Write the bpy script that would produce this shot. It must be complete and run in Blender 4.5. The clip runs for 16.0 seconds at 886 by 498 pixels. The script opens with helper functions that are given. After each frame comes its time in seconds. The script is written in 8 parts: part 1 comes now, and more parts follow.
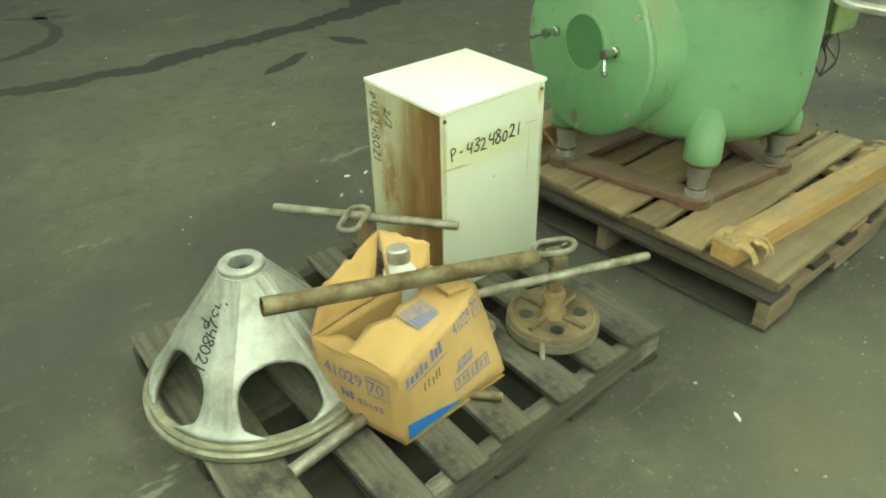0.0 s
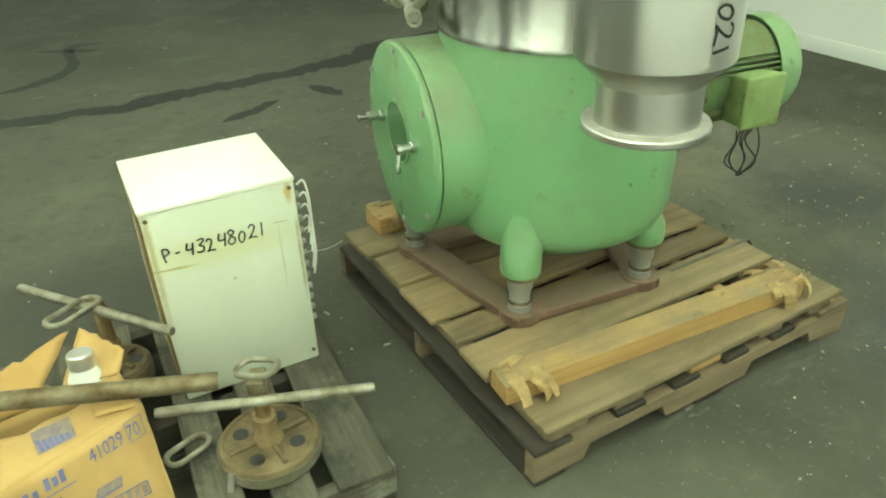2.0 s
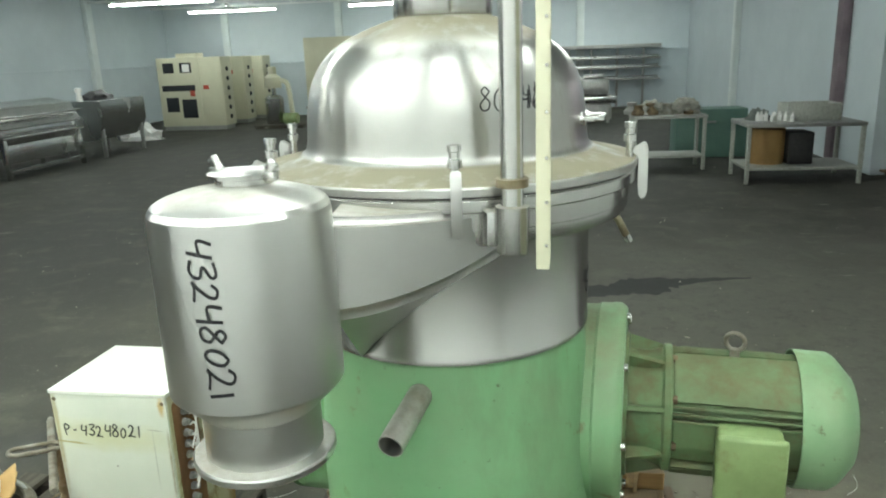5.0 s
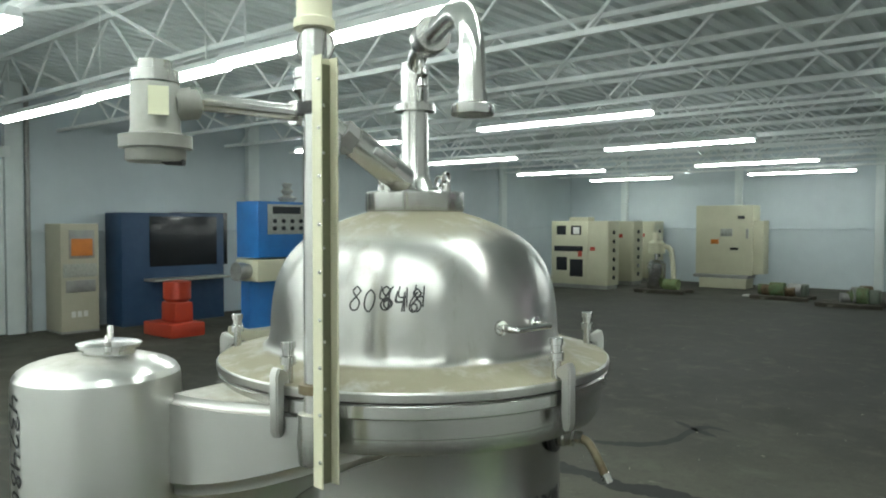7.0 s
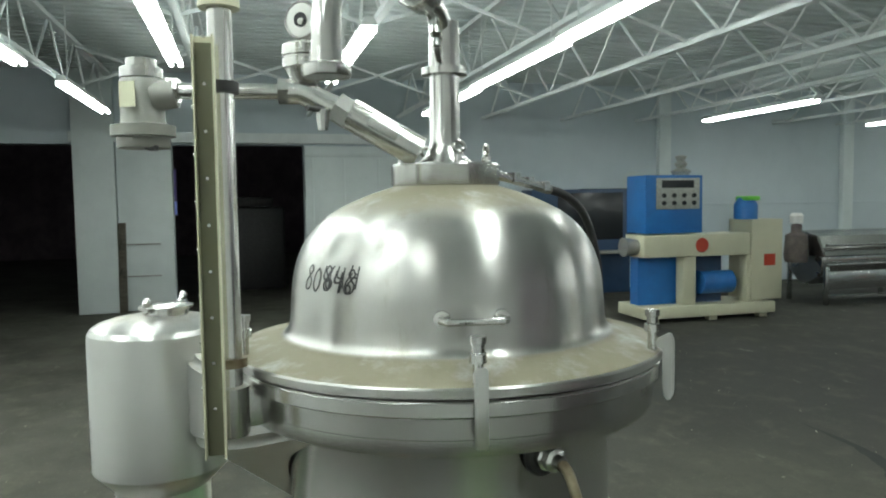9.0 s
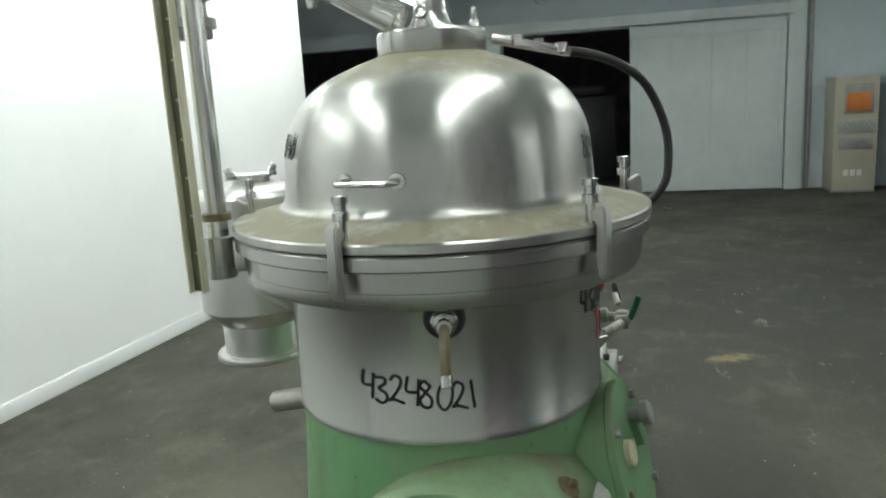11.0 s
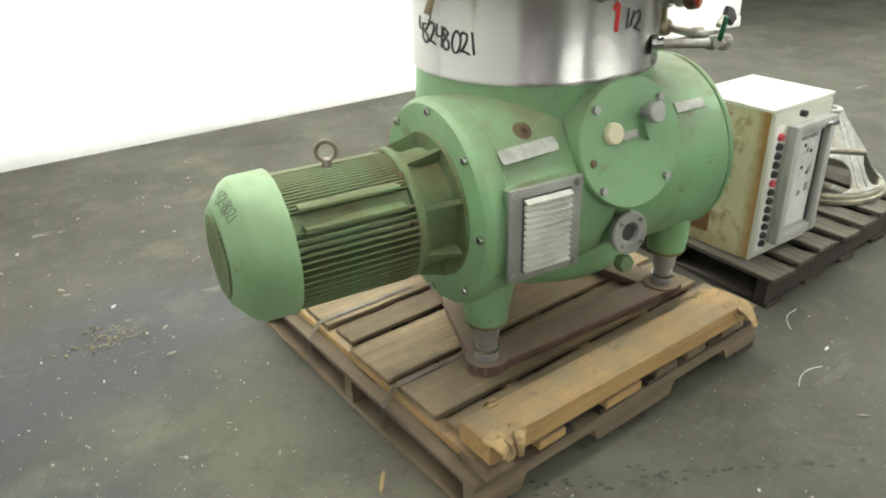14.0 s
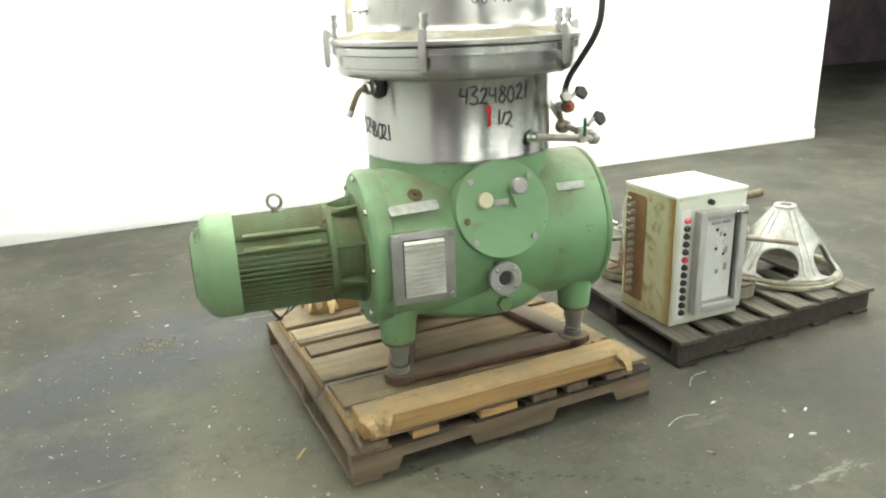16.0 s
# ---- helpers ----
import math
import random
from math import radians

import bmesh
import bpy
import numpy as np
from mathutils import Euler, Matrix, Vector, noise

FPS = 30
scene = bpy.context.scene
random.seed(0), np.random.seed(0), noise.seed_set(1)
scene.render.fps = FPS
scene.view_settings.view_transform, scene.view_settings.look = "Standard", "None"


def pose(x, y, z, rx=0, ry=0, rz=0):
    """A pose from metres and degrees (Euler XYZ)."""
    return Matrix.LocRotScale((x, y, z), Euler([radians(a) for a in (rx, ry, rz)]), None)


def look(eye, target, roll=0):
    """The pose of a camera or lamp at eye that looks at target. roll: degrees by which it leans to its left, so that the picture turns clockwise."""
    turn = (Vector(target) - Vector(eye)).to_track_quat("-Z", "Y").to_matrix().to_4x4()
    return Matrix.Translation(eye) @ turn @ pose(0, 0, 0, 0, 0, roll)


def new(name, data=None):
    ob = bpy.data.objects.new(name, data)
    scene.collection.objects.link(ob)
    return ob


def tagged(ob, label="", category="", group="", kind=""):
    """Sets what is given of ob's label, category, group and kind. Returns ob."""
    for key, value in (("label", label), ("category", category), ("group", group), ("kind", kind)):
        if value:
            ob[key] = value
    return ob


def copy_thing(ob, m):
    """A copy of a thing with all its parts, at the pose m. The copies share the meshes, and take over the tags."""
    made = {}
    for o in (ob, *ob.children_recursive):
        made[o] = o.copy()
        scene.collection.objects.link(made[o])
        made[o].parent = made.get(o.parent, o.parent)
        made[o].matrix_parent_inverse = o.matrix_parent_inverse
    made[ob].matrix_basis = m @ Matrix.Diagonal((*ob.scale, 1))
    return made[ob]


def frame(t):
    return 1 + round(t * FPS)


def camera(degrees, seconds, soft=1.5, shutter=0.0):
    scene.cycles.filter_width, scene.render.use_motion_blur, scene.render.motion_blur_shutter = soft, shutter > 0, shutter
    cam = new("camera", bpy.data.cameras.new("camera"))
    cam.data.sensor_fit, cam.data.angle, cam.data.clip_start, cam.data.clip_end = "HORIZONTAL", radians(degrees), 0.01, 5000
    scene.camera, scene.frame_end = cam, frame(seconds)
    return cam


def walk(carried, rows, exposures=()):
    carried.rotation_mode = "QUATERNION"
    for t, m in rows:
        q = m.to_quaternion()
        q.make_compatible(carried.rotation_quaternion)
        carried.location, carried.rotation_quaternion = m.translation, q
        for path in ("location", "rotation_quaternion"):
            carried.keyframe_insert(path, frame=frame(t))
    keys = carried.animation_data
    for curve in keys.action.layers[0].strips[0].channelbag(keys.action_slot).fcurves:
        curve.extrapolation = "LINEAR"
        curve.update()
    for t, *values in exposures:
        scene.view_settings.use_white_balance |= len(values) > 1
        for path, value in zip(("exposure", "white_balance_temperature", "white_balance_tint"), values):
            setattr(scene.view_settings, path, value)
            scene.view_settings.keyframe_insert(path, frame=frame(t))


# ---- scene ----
cam = camera(62.4, 16.0, soft=2.0)
EXPOSURE = [(0.0, 0.2, 7900, -17), (2.5, 0.24, 7900, -17), (3.5, 0.3, 7300, -9), (4.2, 0.3, 6800, 0), (5.0, 0.07, 6550, 6), (7.5, -0.3, 6450, 6), (8.5, -0.33, 6450, 6), (11.0, -0.45, 6500, 8), (12.0, -0.28, 6750, 14), (12.5, 0.0, 6750, 14), (13.0, 0.3, 6850, 15), (14.5, 0.92, 6950, 15), (16.0, 0.98, 6950, 13)]
PATH = [
    (0, (2.398, 1.315, 1.408), (1.308, 0.044, 0.313), -1.4),
    (0.5, (2.202, 1.374, 1.438), (1.302, -0.028, 0.33), -3.4),
    (1, (1.972, 1.519, 1.437), (1.247, -0.003, 0.362), -3.5),
    (1.5, (1.704, 1.654, 1.461), (0.959, 0.134, 0.395), -3.5),
    (2, (1.415, 1.67, 1.468), (0.573, 0.175, 0.441), -2.0),
    (2.5, (1.163, 1.711, 1.499), (0.353, 0.17, 0.513), -3.5),
    (3, (0.894, 1.811, 1.523), (0.247, 0.11, 0.693), -1.9),
    (3.5, (0.659, 1.85, 1.54), (0.157, 0.074, 0.769), -1.9),
    (3.7, (0.558, 1.813, 1.556), (0.136, 0.004, 0.816), -1.7),
    (4, (0.414, 1.808, 1.565), (0.087, -0.045, 0.887), -0.8),
    (4.2, (0.301, 1.811, 1.57), (0.063, -0.07, 0.933), -0.9),
    (4.5, (0.155, 1.803, 1.585), (0.063, -0.106, 0.998), -1.4),
    (5, (-0.149, 1.831, 1.615), (0.119, -0.082, 1.099), -2.1),
    (5.2, (-0.241, 1.81, 1.616), (0.085, -0.114, 1.181), -1.9),
    (7.3, (-1.177, 1.223, 1.694), (0.232, -0.196, 1.673), -0.2),
    (7.5, (-1.214, 1.147, 1.705), (0.269, -0.196, 1.707), -0.7),
    (8, (-1.313, 0.915, 1.697), (0.364, -0.175, 1.712), -1.1),
    (8.5, (-1.457, 0.65, 1.688), (0.391, -0.111, 1.631), -0.3),
    (8.7, (-1.464, 0.572, 1.681), (0.417, -0.1, 1.592), -0.4),
    (10.8, (-1.478, -0.313, 1.575), (0.439, 0.154, 1.246), -3.6),
    (11, (-1.509, -0.371, 1.59), (0.395, 0.104, 1.204), -3.3),
    (11.5, (-1.512, -0.538, 1.57), (0.31, 0.136, 1.092), -3.6),
    (12, (-1.472, -0.756, 1.55), (0.188, 0.161, 0.914), -2.6),
    (12.5, (-1.5, -0.94, 1.501), (0.016, 0.139, 0.768), -2.9),
    (13, (-1.539, -1.126, 1.483), (-0.149, 0.031, 0.629), -1.0),
    (13.5, (-1.483, -1.315, 1.435), (-0.244, -0.021, 0.547), -1.0),
    (14, (-1.425, -1.534, 1.426), (-0.359, -0.103, 0.522), -1.7),
    (14.5, (-1.413, -1.757, 1.398), (-0.488, -0.207, 0.538), -2.7),
    (15, (-1.367, -1.976, 1.44), (-0.457, -0.383, 0.646), -3.0),
    (15.5, (-1.259, -2.196, 1.446), (-0.358, -0.568, 0.712), -1.6),
    (16, (-1.162, -2.467, 1.472), (-0.358, -0.75, 0.837), -2.1),
]
walk(cam, [(t, look(eye, target, roll)) for t, eye, target, roll in PATH], EXPOSURE)

# ---- world and light ----
world = bpy.data.worlds.new("world")
world.use_nodes = True
scene.world = world
world.node_tree.nodes["Background"].inputs[0].default_value = (0.55, 0.6, 0.62, 1)
world.node_tree.nodes["Background"].inputs[1].default_value = 0.05
TUBE_POWER = 34.0


# ---- materials ----
def material(name, colour, rough=0.5, metal=0.0, colour2=None, scale=8.0, detail=6.0, bump=0.0, bump_scale=60.0,
             stretch=(1, 1, 1), spread=(0.35, 0.65), emit=0.0, rough2=None, vary=0.0):
    """A painted, metal or stone surface: two colours mixed by noise, fine relief, gloss that varies."""
    m = bpy.data.materials.new(name)
    m.use_nodes = True
    n, l = m.node_tree.nodes, m.node_tree.links
    b = n["Principled BSDF"]
    b.inputs["Base Color"].default_value = (*colour, 1)
    b.inputs["Roughness"].default_value = rough
    b.inputs["Metallic"].default_value = metal
    tc = n.new("ShaderNodeTexCoord")
    mp = n.new("ShaderNodeMapping")
    mp.inputs["Scale"].default_value = stretch
    l.new(tc.outputs["Object"], mp.inputs[0])
    if colour2 or rough2 is not None:
        t = n.new("ShaderNodeTexNoise")
        t.inputs["Scale"].default_value, t.inputs["Detail"].default_value = scale, detail
        t.inputs["Roughness"].default_value = 0.65
        l.new(mp.outputs[0], t.inputs["Vector"])
        r = n.new("ShaderNodeMapRange")
        r.inputs[1].default_value, r.inputs[2].default_value = spread
        l.new(t.outputs[0], r.inputs[0])
        if colour2:
            mix = n.new("ShaderNodeMix")
            mix.data_type = "RGBA"
            mix.inputs[6].default_value, mix.inputs[7].default_value = (*colour, 1), (*colour2, 1)
            l.new(r.outputs[0], mix.inputs[0])
            out = mix.outputs[2]
            if vary:
                info = n.new("ShaderNodeObjectInfo")
                hsv = n.new("ShaderNodeHueSaturation")
                rr = n.new("ShaderNodeMapRange")
                rr.inputs[3].default_value, rr.inputs[4].default_value = 1 - vary, 1 + vary
                l.new(info.outputs["Random"], rr.inputs[0])
                l.new(rr.outputs[0], hsv.inputs["Value"])
                l.new(out, hsv.inputs["Color"])
                out = hsv.outputs[0]
            l.new(out, b.inputs["Base Color"])
        if rough2 is not None:
            q = n.new("ShaderNodeMapRange")
            q.inputs[3].default_value, q.inputs[4].default_value = rough, rough2
            l.new(r.outputs[0], q.inputs[0])
            l.new(q.outputs[0], b.inputs["Roughness"])
    if bump:
        t2 = n.new("ShaderNodeTexNoise")
        t2.inputs["Scale"].default_value, t2.inputs["Detail"].default_value = bump_scale, 5
        l.new(mp.outputs[0], t2.inputs["Vector"])
        bp = n.new("ShaderNodeBump")
        bp.inputs["Strength"].default_value, bp.inputs["Distance"].default_value = bump, 0.004
        l.new(t2.outputs[0], bp.inputs["Height"])
        l.new(bp.outputs[0], b.inputs["Normal"])
    if emit:
        b.inputs["Emission Color"].default_value = (*colour, 1)
        b.inputs["Emission Strength"].default_value = emit
    return m


def add_layer(m, colour, scale, lo, hi, detail=8.0, stretch=(1, 1, 1), rough=None, metal=None, up=None, amount=1.0):
    """A second coat over a material (dust, rust, chips), held in patches by noise; up: only on faces that look upwards."""
    n, l = m.node_tree.nodes, m.node_tree.links
    b = n["Principled BSDF"]
    tc = n.new("ShaderNodeTexCoord")
    mp = n.new("ShaderNodeMapping")
    mp.inputs["Scale"].default_value = stretch
    mp.inputs["Location"].default_value = (scale * 0.37, 1.7, scale * 0.11)
    l.new(tc.outputs["Object"], mp.inputs[0])
    t = n.new("ShaderNodeTexNoise")
    t.inputs["Scale"].default_value, t.inputs["Detail"].default_value = scale, detail
    t.inputs["Roughness"].default_value = 0.7
    l.new(mp.outputs[0], t.inputs["Vector"])
    r = n.new("ShaderNodeMapRange")
    r.inputs[1].default_value, r.inputs[2].default_value, r.inputs[4].default_value = lo, hi, amount
    l.new(t.outputs[0], r.inputs[0])
    fac = r.outputs[0]
    if up is not None:
        g = n.new("ShaderNodeNewGeometry")
        sp = n.new("ShaderNodeSeparateXYZ")
        l.new(g.outputs["Normal"], sp.inputs[0])
        u = n.new("ShaderNodeMapRange")
        u.inputs[1].default_value, u.inputs[2].default_value = up
        l.new(sp.outputs[2], u.inputs[0])
        mu = n.new("ShaderNodeMath")
        mu.operation = "MULTIPLY"
        l.new(fac, mu.inputs[0])
        l.new(u.outputs[0], mu.inputs[1])
        fac = mu.outputs[0]
    for name, value in (("Base Color", (*colour, 1)), ("Roughness", rough), ("Metallic", metal)):
        if value is None:
            continue
        sock = b.inputs[name]
        mix = n.new("ShaderNodeMix")
        mix.data_type = "RGBA" if name == "Base Color" else "FLOAT"
        ia, ib, io = (6, 7, 2) if name == "Base Color" else (2, 3, 0)
        if sock.is_linked:
            l.new(sock.links[0].from_socket, mix.inputs[ia])
        else:
            mix.inputs[ia].default_value = sock.default_value
        mix.inputs[ib].default_value = value
        l.new(fac, mix.inputs[0])
        l.new(mix.outputs[io], sock)
    return m


STEEL = material("brushed_steel", (0.5, 0.5, 0.48), 0.27, 1.0, (0.45, 0.45, 0.43), 3.0, 4, 0.0, 240, (1, 1, 0.4))
add_layer(STEEL, (0.26, 0.235, 0.16), 5, 0.3, 0.62, 9, (1, 1, 1), 0.9, 0.0, (0.8, 0.98), 0.8)
DOME = material("dusty_steel", (0.47, 0.47, 0.45), 0.3, 1.0, (0.42, 0.42, 0.4), 3.0, 4, 0.0, 200, (1, 1, 0.5))
add_layer(DOME, (0.2, 0.182, 0.12), 7, 0.28, 0.5, 12, (1, 1, 1), 0.9, 0.0, (0.78, 0.935), 0.96)
add_layer(DOME, (0.36, 0.34, 0.28), 3.5, 0.5, 0.72, 10, (1, 1, 0.6), 0.5, 0.7, None, 0.45)
add_layer(DOME, (0.25, 0.225, 0.15), 9, 0.56, 0.68, 10, (1, 1, 0.3), 0.6, 0.4, None, 0.45)
VESSEL = material("vessel_steel", (0.6, 0.6, 0.58), 0.28, 1.0, (0.54, 0.54, 0.52), 3.0, 4, 0.0, 240, (1, 1, 0.4))
add_layer(VESSEL, (0.26, 0.235, 0.16), 5, 0.35, 0.65, 9, (1, 1, 1), 0.9, 0.0, (0.85, 0.99), 0.7)
for metal in (STEEL, DOME, VESSEL):
    # brushed round the axis of the vessel
    tn = metal.node_tree.nodes.new("ShaderNodeTangent")
    tn.direction_type, tn.axis = "RADIAL", "Z"
    pb = metal.node_tree.nodes["Principled BSDF"]
    metal.node_tree.links.new(tn.outputs[0], pb.inputs["Tangent"])
    pb.inputs["Anisotropic"].default_value, pb.inputs["Anisotropic Rotation"].default_value = 0.6 if metal is VESSEL else 0.86, 0.25
SATIN = material("satin_steel", (0.56, 0.56, 0.54), 0.4, 1.0, (0.51, 0.51, 0.495), 2.0, 5, rough2=0.47)
add_layer(SATIN, (0.26, 0.235, 0.16), 5, 0.3, 0.62, 9, (1, 1, 1), 0.9, 0.0, (0.8, 0.98), 0.8)
SHEETSTEEL = material("sheet_steel", (0.62, 0.62, 0.61), 0.2, 1.0, (0.5, 0.5, 0.49), 1.5, 3, rough2=0.3)
WORNSTEEL = material("worn_dirty_steel", (0.36, 0.35, 0.3), 0.45, 0.7, (0.19, 0.16, 0.11), 14, 9, 0.12, 90, rough2=0.7)
GREYCAST = material("grey_casting", (0.27, 0.272, 0.25), 0.5, 0.4, (0.2, 0.2, 0.18), 7, 7, 0.1, 80)
CHROME = material("polished_steel", (0.6, 0.6, 0.58), 0.2, 1.0, (0.54, 0.54, 0.52), 5, 4, rough2=0.27)
CAST = material("cast_aluminium", (0.5, 0.51, 0.48), 0.38, 0.75, (0.33, 0.34, 0.31), 9, 8, 0.12, 90, rough2=0.6)
GREEN = material("green_enamel", (0.152, 0.325, 0.156), 0.36, 0.0, (0.184, 0.355, 0.182), 3, 7, 0.06, 25, rough2=0.52)
add_layer(GREEN, (0.16, 0.12, 0.05), 7, 0.61, 0.68, 10, rough=0.8, amount=0.7)
add_layer(GREEN, (0.18, 0.15, 0.09), 4.5, 0.38, 0.64, 9, rough=0.8, up=(0.2, 0.95), amount=0.88)
add_layer(GREEN, (0.12, 0.14, 0.07), 2.2, 0.54, 0.7, 10, (1, 1, 0.35), rough=0.7, amount=0.5)
add_layer(GREEN, (0.07, 0.075, 0.035), 26, 0.65, 0.69, 8, rough=0.7, amount=0.75)
add_layer(GREEN, (0.2, 0.24, 0.14), 1.6, 0.45, 0.7, 9, rough=0.6, amount=0.5)
DUSTGREEN = material("dusty_green_paint", (0.1, 0.195, 0.082), 0.55, 0.0, (0.115, 0.165, 0.072), 9, 8, 0.15, 60)
DIRTYCAST = material("grimy_aluminium", (0.34, 0.335, 0.27), 0.45, 0.6, (0.2, 0.185, 0.125), 9, 9, 0.12, 80, rough2=0.75)
add_layer(CAST, (0.22, 0.2, 0.13), 6, 0.5, 0.68, 9, rough=0.8, metal=0.1, amount=0.7)
add_layer(DUSTGREEN, (0.11, 0.12, 0.055), 8, 0.38, 0.64, 9, rough=0.9, up=(0.3, 0.9), amount=0.6)
add_layer(DUSTGREEN, (0.12, 0.09, 0.038), 12, 0.5, 0.7, 9, rough=0.85, amount=0.8)
add_layer(DUSTGREEN, (0.1, 0.088, 0.04), 7, 0.42, 0.6, 9, rough=0.9, amount=0.4)
add_layer(DUSTGREEN, (0.135, 0.125, 0.06), 5, 0.46, 0.64, 9, rough=0.95, up=(0.25, 0.9), amount=0.5)
LIME = material("pale_green_paint", (0.165, 0.3, 0.15), 0.45, 0.0, (0.215, 0.335, 0.185), 4, 7, 0.04, 30, rough2=0.55)
add_layer(LIME, (0.16, 0.13, 0.06), 9, 0.57, 0.7, 9, rough=0.8, amount=0.75)
add_layer(LIME, (0.09, 0.08, 0.035), 24, 0.64, 0.69, 8, rough=0.8, amount=0.7)
add_layer(LIME, (0.17, 0.15, 0.085), 3.5, 0.38, 0.62, 9, rough=0.9, up=(0.3, 0.95), amount=0.65)
OLIVE = material("yellowed_green_paint", (0.22, 0.31, 0.13), 0.5, 0.0, (0.17, 0.235, 0.09), 8, 7, 0.08, 50)
add_layer(OLIVE, (0.15, 0.12, 0.045), 11, 0.52, 0.66, 9, rough=0.85, amount=0.75)
TAR = material("dark_tar", (0.014, 0.014, 0.014), 0.75, 0.0, (0.026, 0.026, 0.024), 12, 8, 0.1, 60, rough2=0.9)
BRASSY = material("rubbed_primer", (0.2, 0.16, 0.07), 0.6, 0.2, (0.12, 0.1, 0.05), 30, 6)
FRAME = material("brown_primer_steel", (0.12, 0.07, 0.05), 0.55, 0.1, (0.18, 0.11, 0.08), 9, 8, 0.15, 60)
add_layer(FRAME, (0.19, 0.155, 0.105), 6, 0.3, 0.55, 9, rough=0.95, up=(0.5, 0.95), amount=0.75)
WOOD = material("weathered_pine", (0.255, 0.195, 0.115), 0.85, 0.0, (0.165, 0.122, 0.072), 4, 9, 0.3, 40, (0.5, 7, 7), vary=0.26)
# darker than the deck pine: shadow on the lower pallet is put into it
WOOD_Y = material("weathered_shaded_pine", (0.2, 0.15, 0.095), 0.85, 0.0, (0.12, 0.09, 0.06), 4, 9, 0.3, 40, (7, 0.5, 7), vary=0.2)
add_layer(WOOD, (0.1, 0.08, 0.05), 2.6, 0.46, 0.66, 9, rough=0.9, amount=0.6)
add_layer(WOOD, (0.34, 0.22, 0.1), 1.7, 0.55, 0.68, 7, (0.4, 1, 1), rough=0.85, amount=0.5)
add_layer(WOOD_Y, (0.1, 0.08, 0.05), 2.6, 0.46, 0.66, 9, rough=0.9, amount=0.6)
# near-black colour paints the shade under the decks and in their gaps
SHADEWOOD = material("deep_shade_pallet_wood", (0.055, 0.045, 0.034), 0.9, 0.0, (0.028, 0.024, 0.019), 4, 9, 0.3, 40, (7, 0.5, 7), vary=0.2)
GREYWOOD = material("grey_old_wood", (0.125, 0.114, 0.085), 0.9, 0.0, (0.05, 0.045, 0.034), 5, 9, 0.4, 40, (9, 0.5, 9), vary=0.2)
add_layer(GREYWOOD, (0.03, 0.028, 0.022), 5, 0.55, 0.66, 8, rough=0.8)
add_layer(GREYWOOD, (0.3, 0.28, 0.22), 8, 0.6, 0.68, 9, rough=0.9, amount=0.5)
add_layer(GREYWOOD, (0.022, 0.021, 0.018), 2.4, 0.6, 0.66, 10, rough=0.8, amount=0.85)
GREYWOOD_X = material("grey_old_wood_along", (0.095, 0.086, 0.064), 0.9, 0.0, (0.05, 0.045, 0.036), 5, 9, 0.4, 40, (0.5, 9, 9), vary=0.2)
add_layer(GREYWOOD_X, (0.3, 0.29, 0.235), 7, 0.54, 0.64, 10, (0.4, 1, 1), rough=0.9, amount=0.7)
# runner wood, darkened for the shadow below the deck
WOOD_X = material("shaded_pine_along", (0.2, 0.15, 0.095), 0.85, 0.0, (0.12, 0.09, 0.06), 4, 9, 0.3, 40, (0.5, 7, 7), vary=0.2)
BEAM = material("fresh_pine", (0.45, 0.285, 0.115), 0.75, 0.0, (0.33, 0.195, 0.075), 5, 9, 0.25, 40, (0.4, 10, 10), vary=0.08)
add_layer(BEAM, (0.21, 0.17, 0.11), 5, 0.3, 0.58, 8, rough=0.9, up=(0.3, 0.9), amount=0.85)
add_layer(BEAM, (0.08, 0.065, 0.045), 9, 0.58, 0.7, 8, rough=0.9, up=(0.3, 0.9), amount=0.8)
SPLINTER = material("split_wood", (0.4, 0.275, 0.13), 0.85, 0.0, (0.24, 0.17, 0.085), 20, 6, 0.3, 90)
CABINET = material("off_white_enamel", (0.55, 0.58, 0.485), 0.4, 0.0, (0.6, 0.625, 0.53), 3, 7, 0.02, 30, rough2=0.5)
# paler tone for the cabinet's lid than for its body
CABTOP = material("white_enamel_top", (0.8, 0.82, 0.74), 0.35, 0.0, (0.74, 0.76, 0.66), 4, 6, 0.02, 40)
RUSTY = material("rusty_enamel", (0.55, 0.55, 0.4), 0.5, 0.0, (0.48, 0.48, 0.33), 7, 8, 0.05, 50)
add_layer(RUSTY, (0.21, 0.1, 0.02), 6, 0.48, 0.6, 10, (1, 1, 0.45), rough=0.9)
SPOTTED = material("stained_enamel", (0.52, 0.5, 0.33), 0.5, 0.0, (0.43, 0.41, 0.25), 5, 8, 0.05, 50)
add_layer(SPOTTED, (0.22, 0.14, 0.05), 14, 0.51, 0.62, 8, rough=0.9, amount=0.8)
CREAM = material("cream_enamel", (0.52, 0.51, 0.37), 0.5, 0.0, (0.58, 0.57, 0.42), 1.5, 5)
CARD = material("brown_cardboard", (0.47, 0.305, 0.125), 0.85, 0.0, (0.4, 0.25, 0.1), 6, 8, 0.1, 30)
CARDIN = material("cardboard_inside", (0.42, 0.26, 0.1), 0.9, 0.0, (0.34, 0.2, 0.075), 6, 8, 0.1, 30)
BLUEINK = material("blue_print", (0.1, 0.11, 0.29), 0.8, 0.0, (0.16, 0.16, 0.3), 30, 6)
SKYINK = material("bright_blue_print", (0.01, 0.13, 0.42), 0.7)
INK = material("black_marker", (0.012, 0.012, 0.014), 0.5)
FADEDINK = material("faded_marker", (0.045, 0.07, 0.04), 0.6)
REDINK = material("red_marker", (0.55, 0.02, 0.02), 0.5)
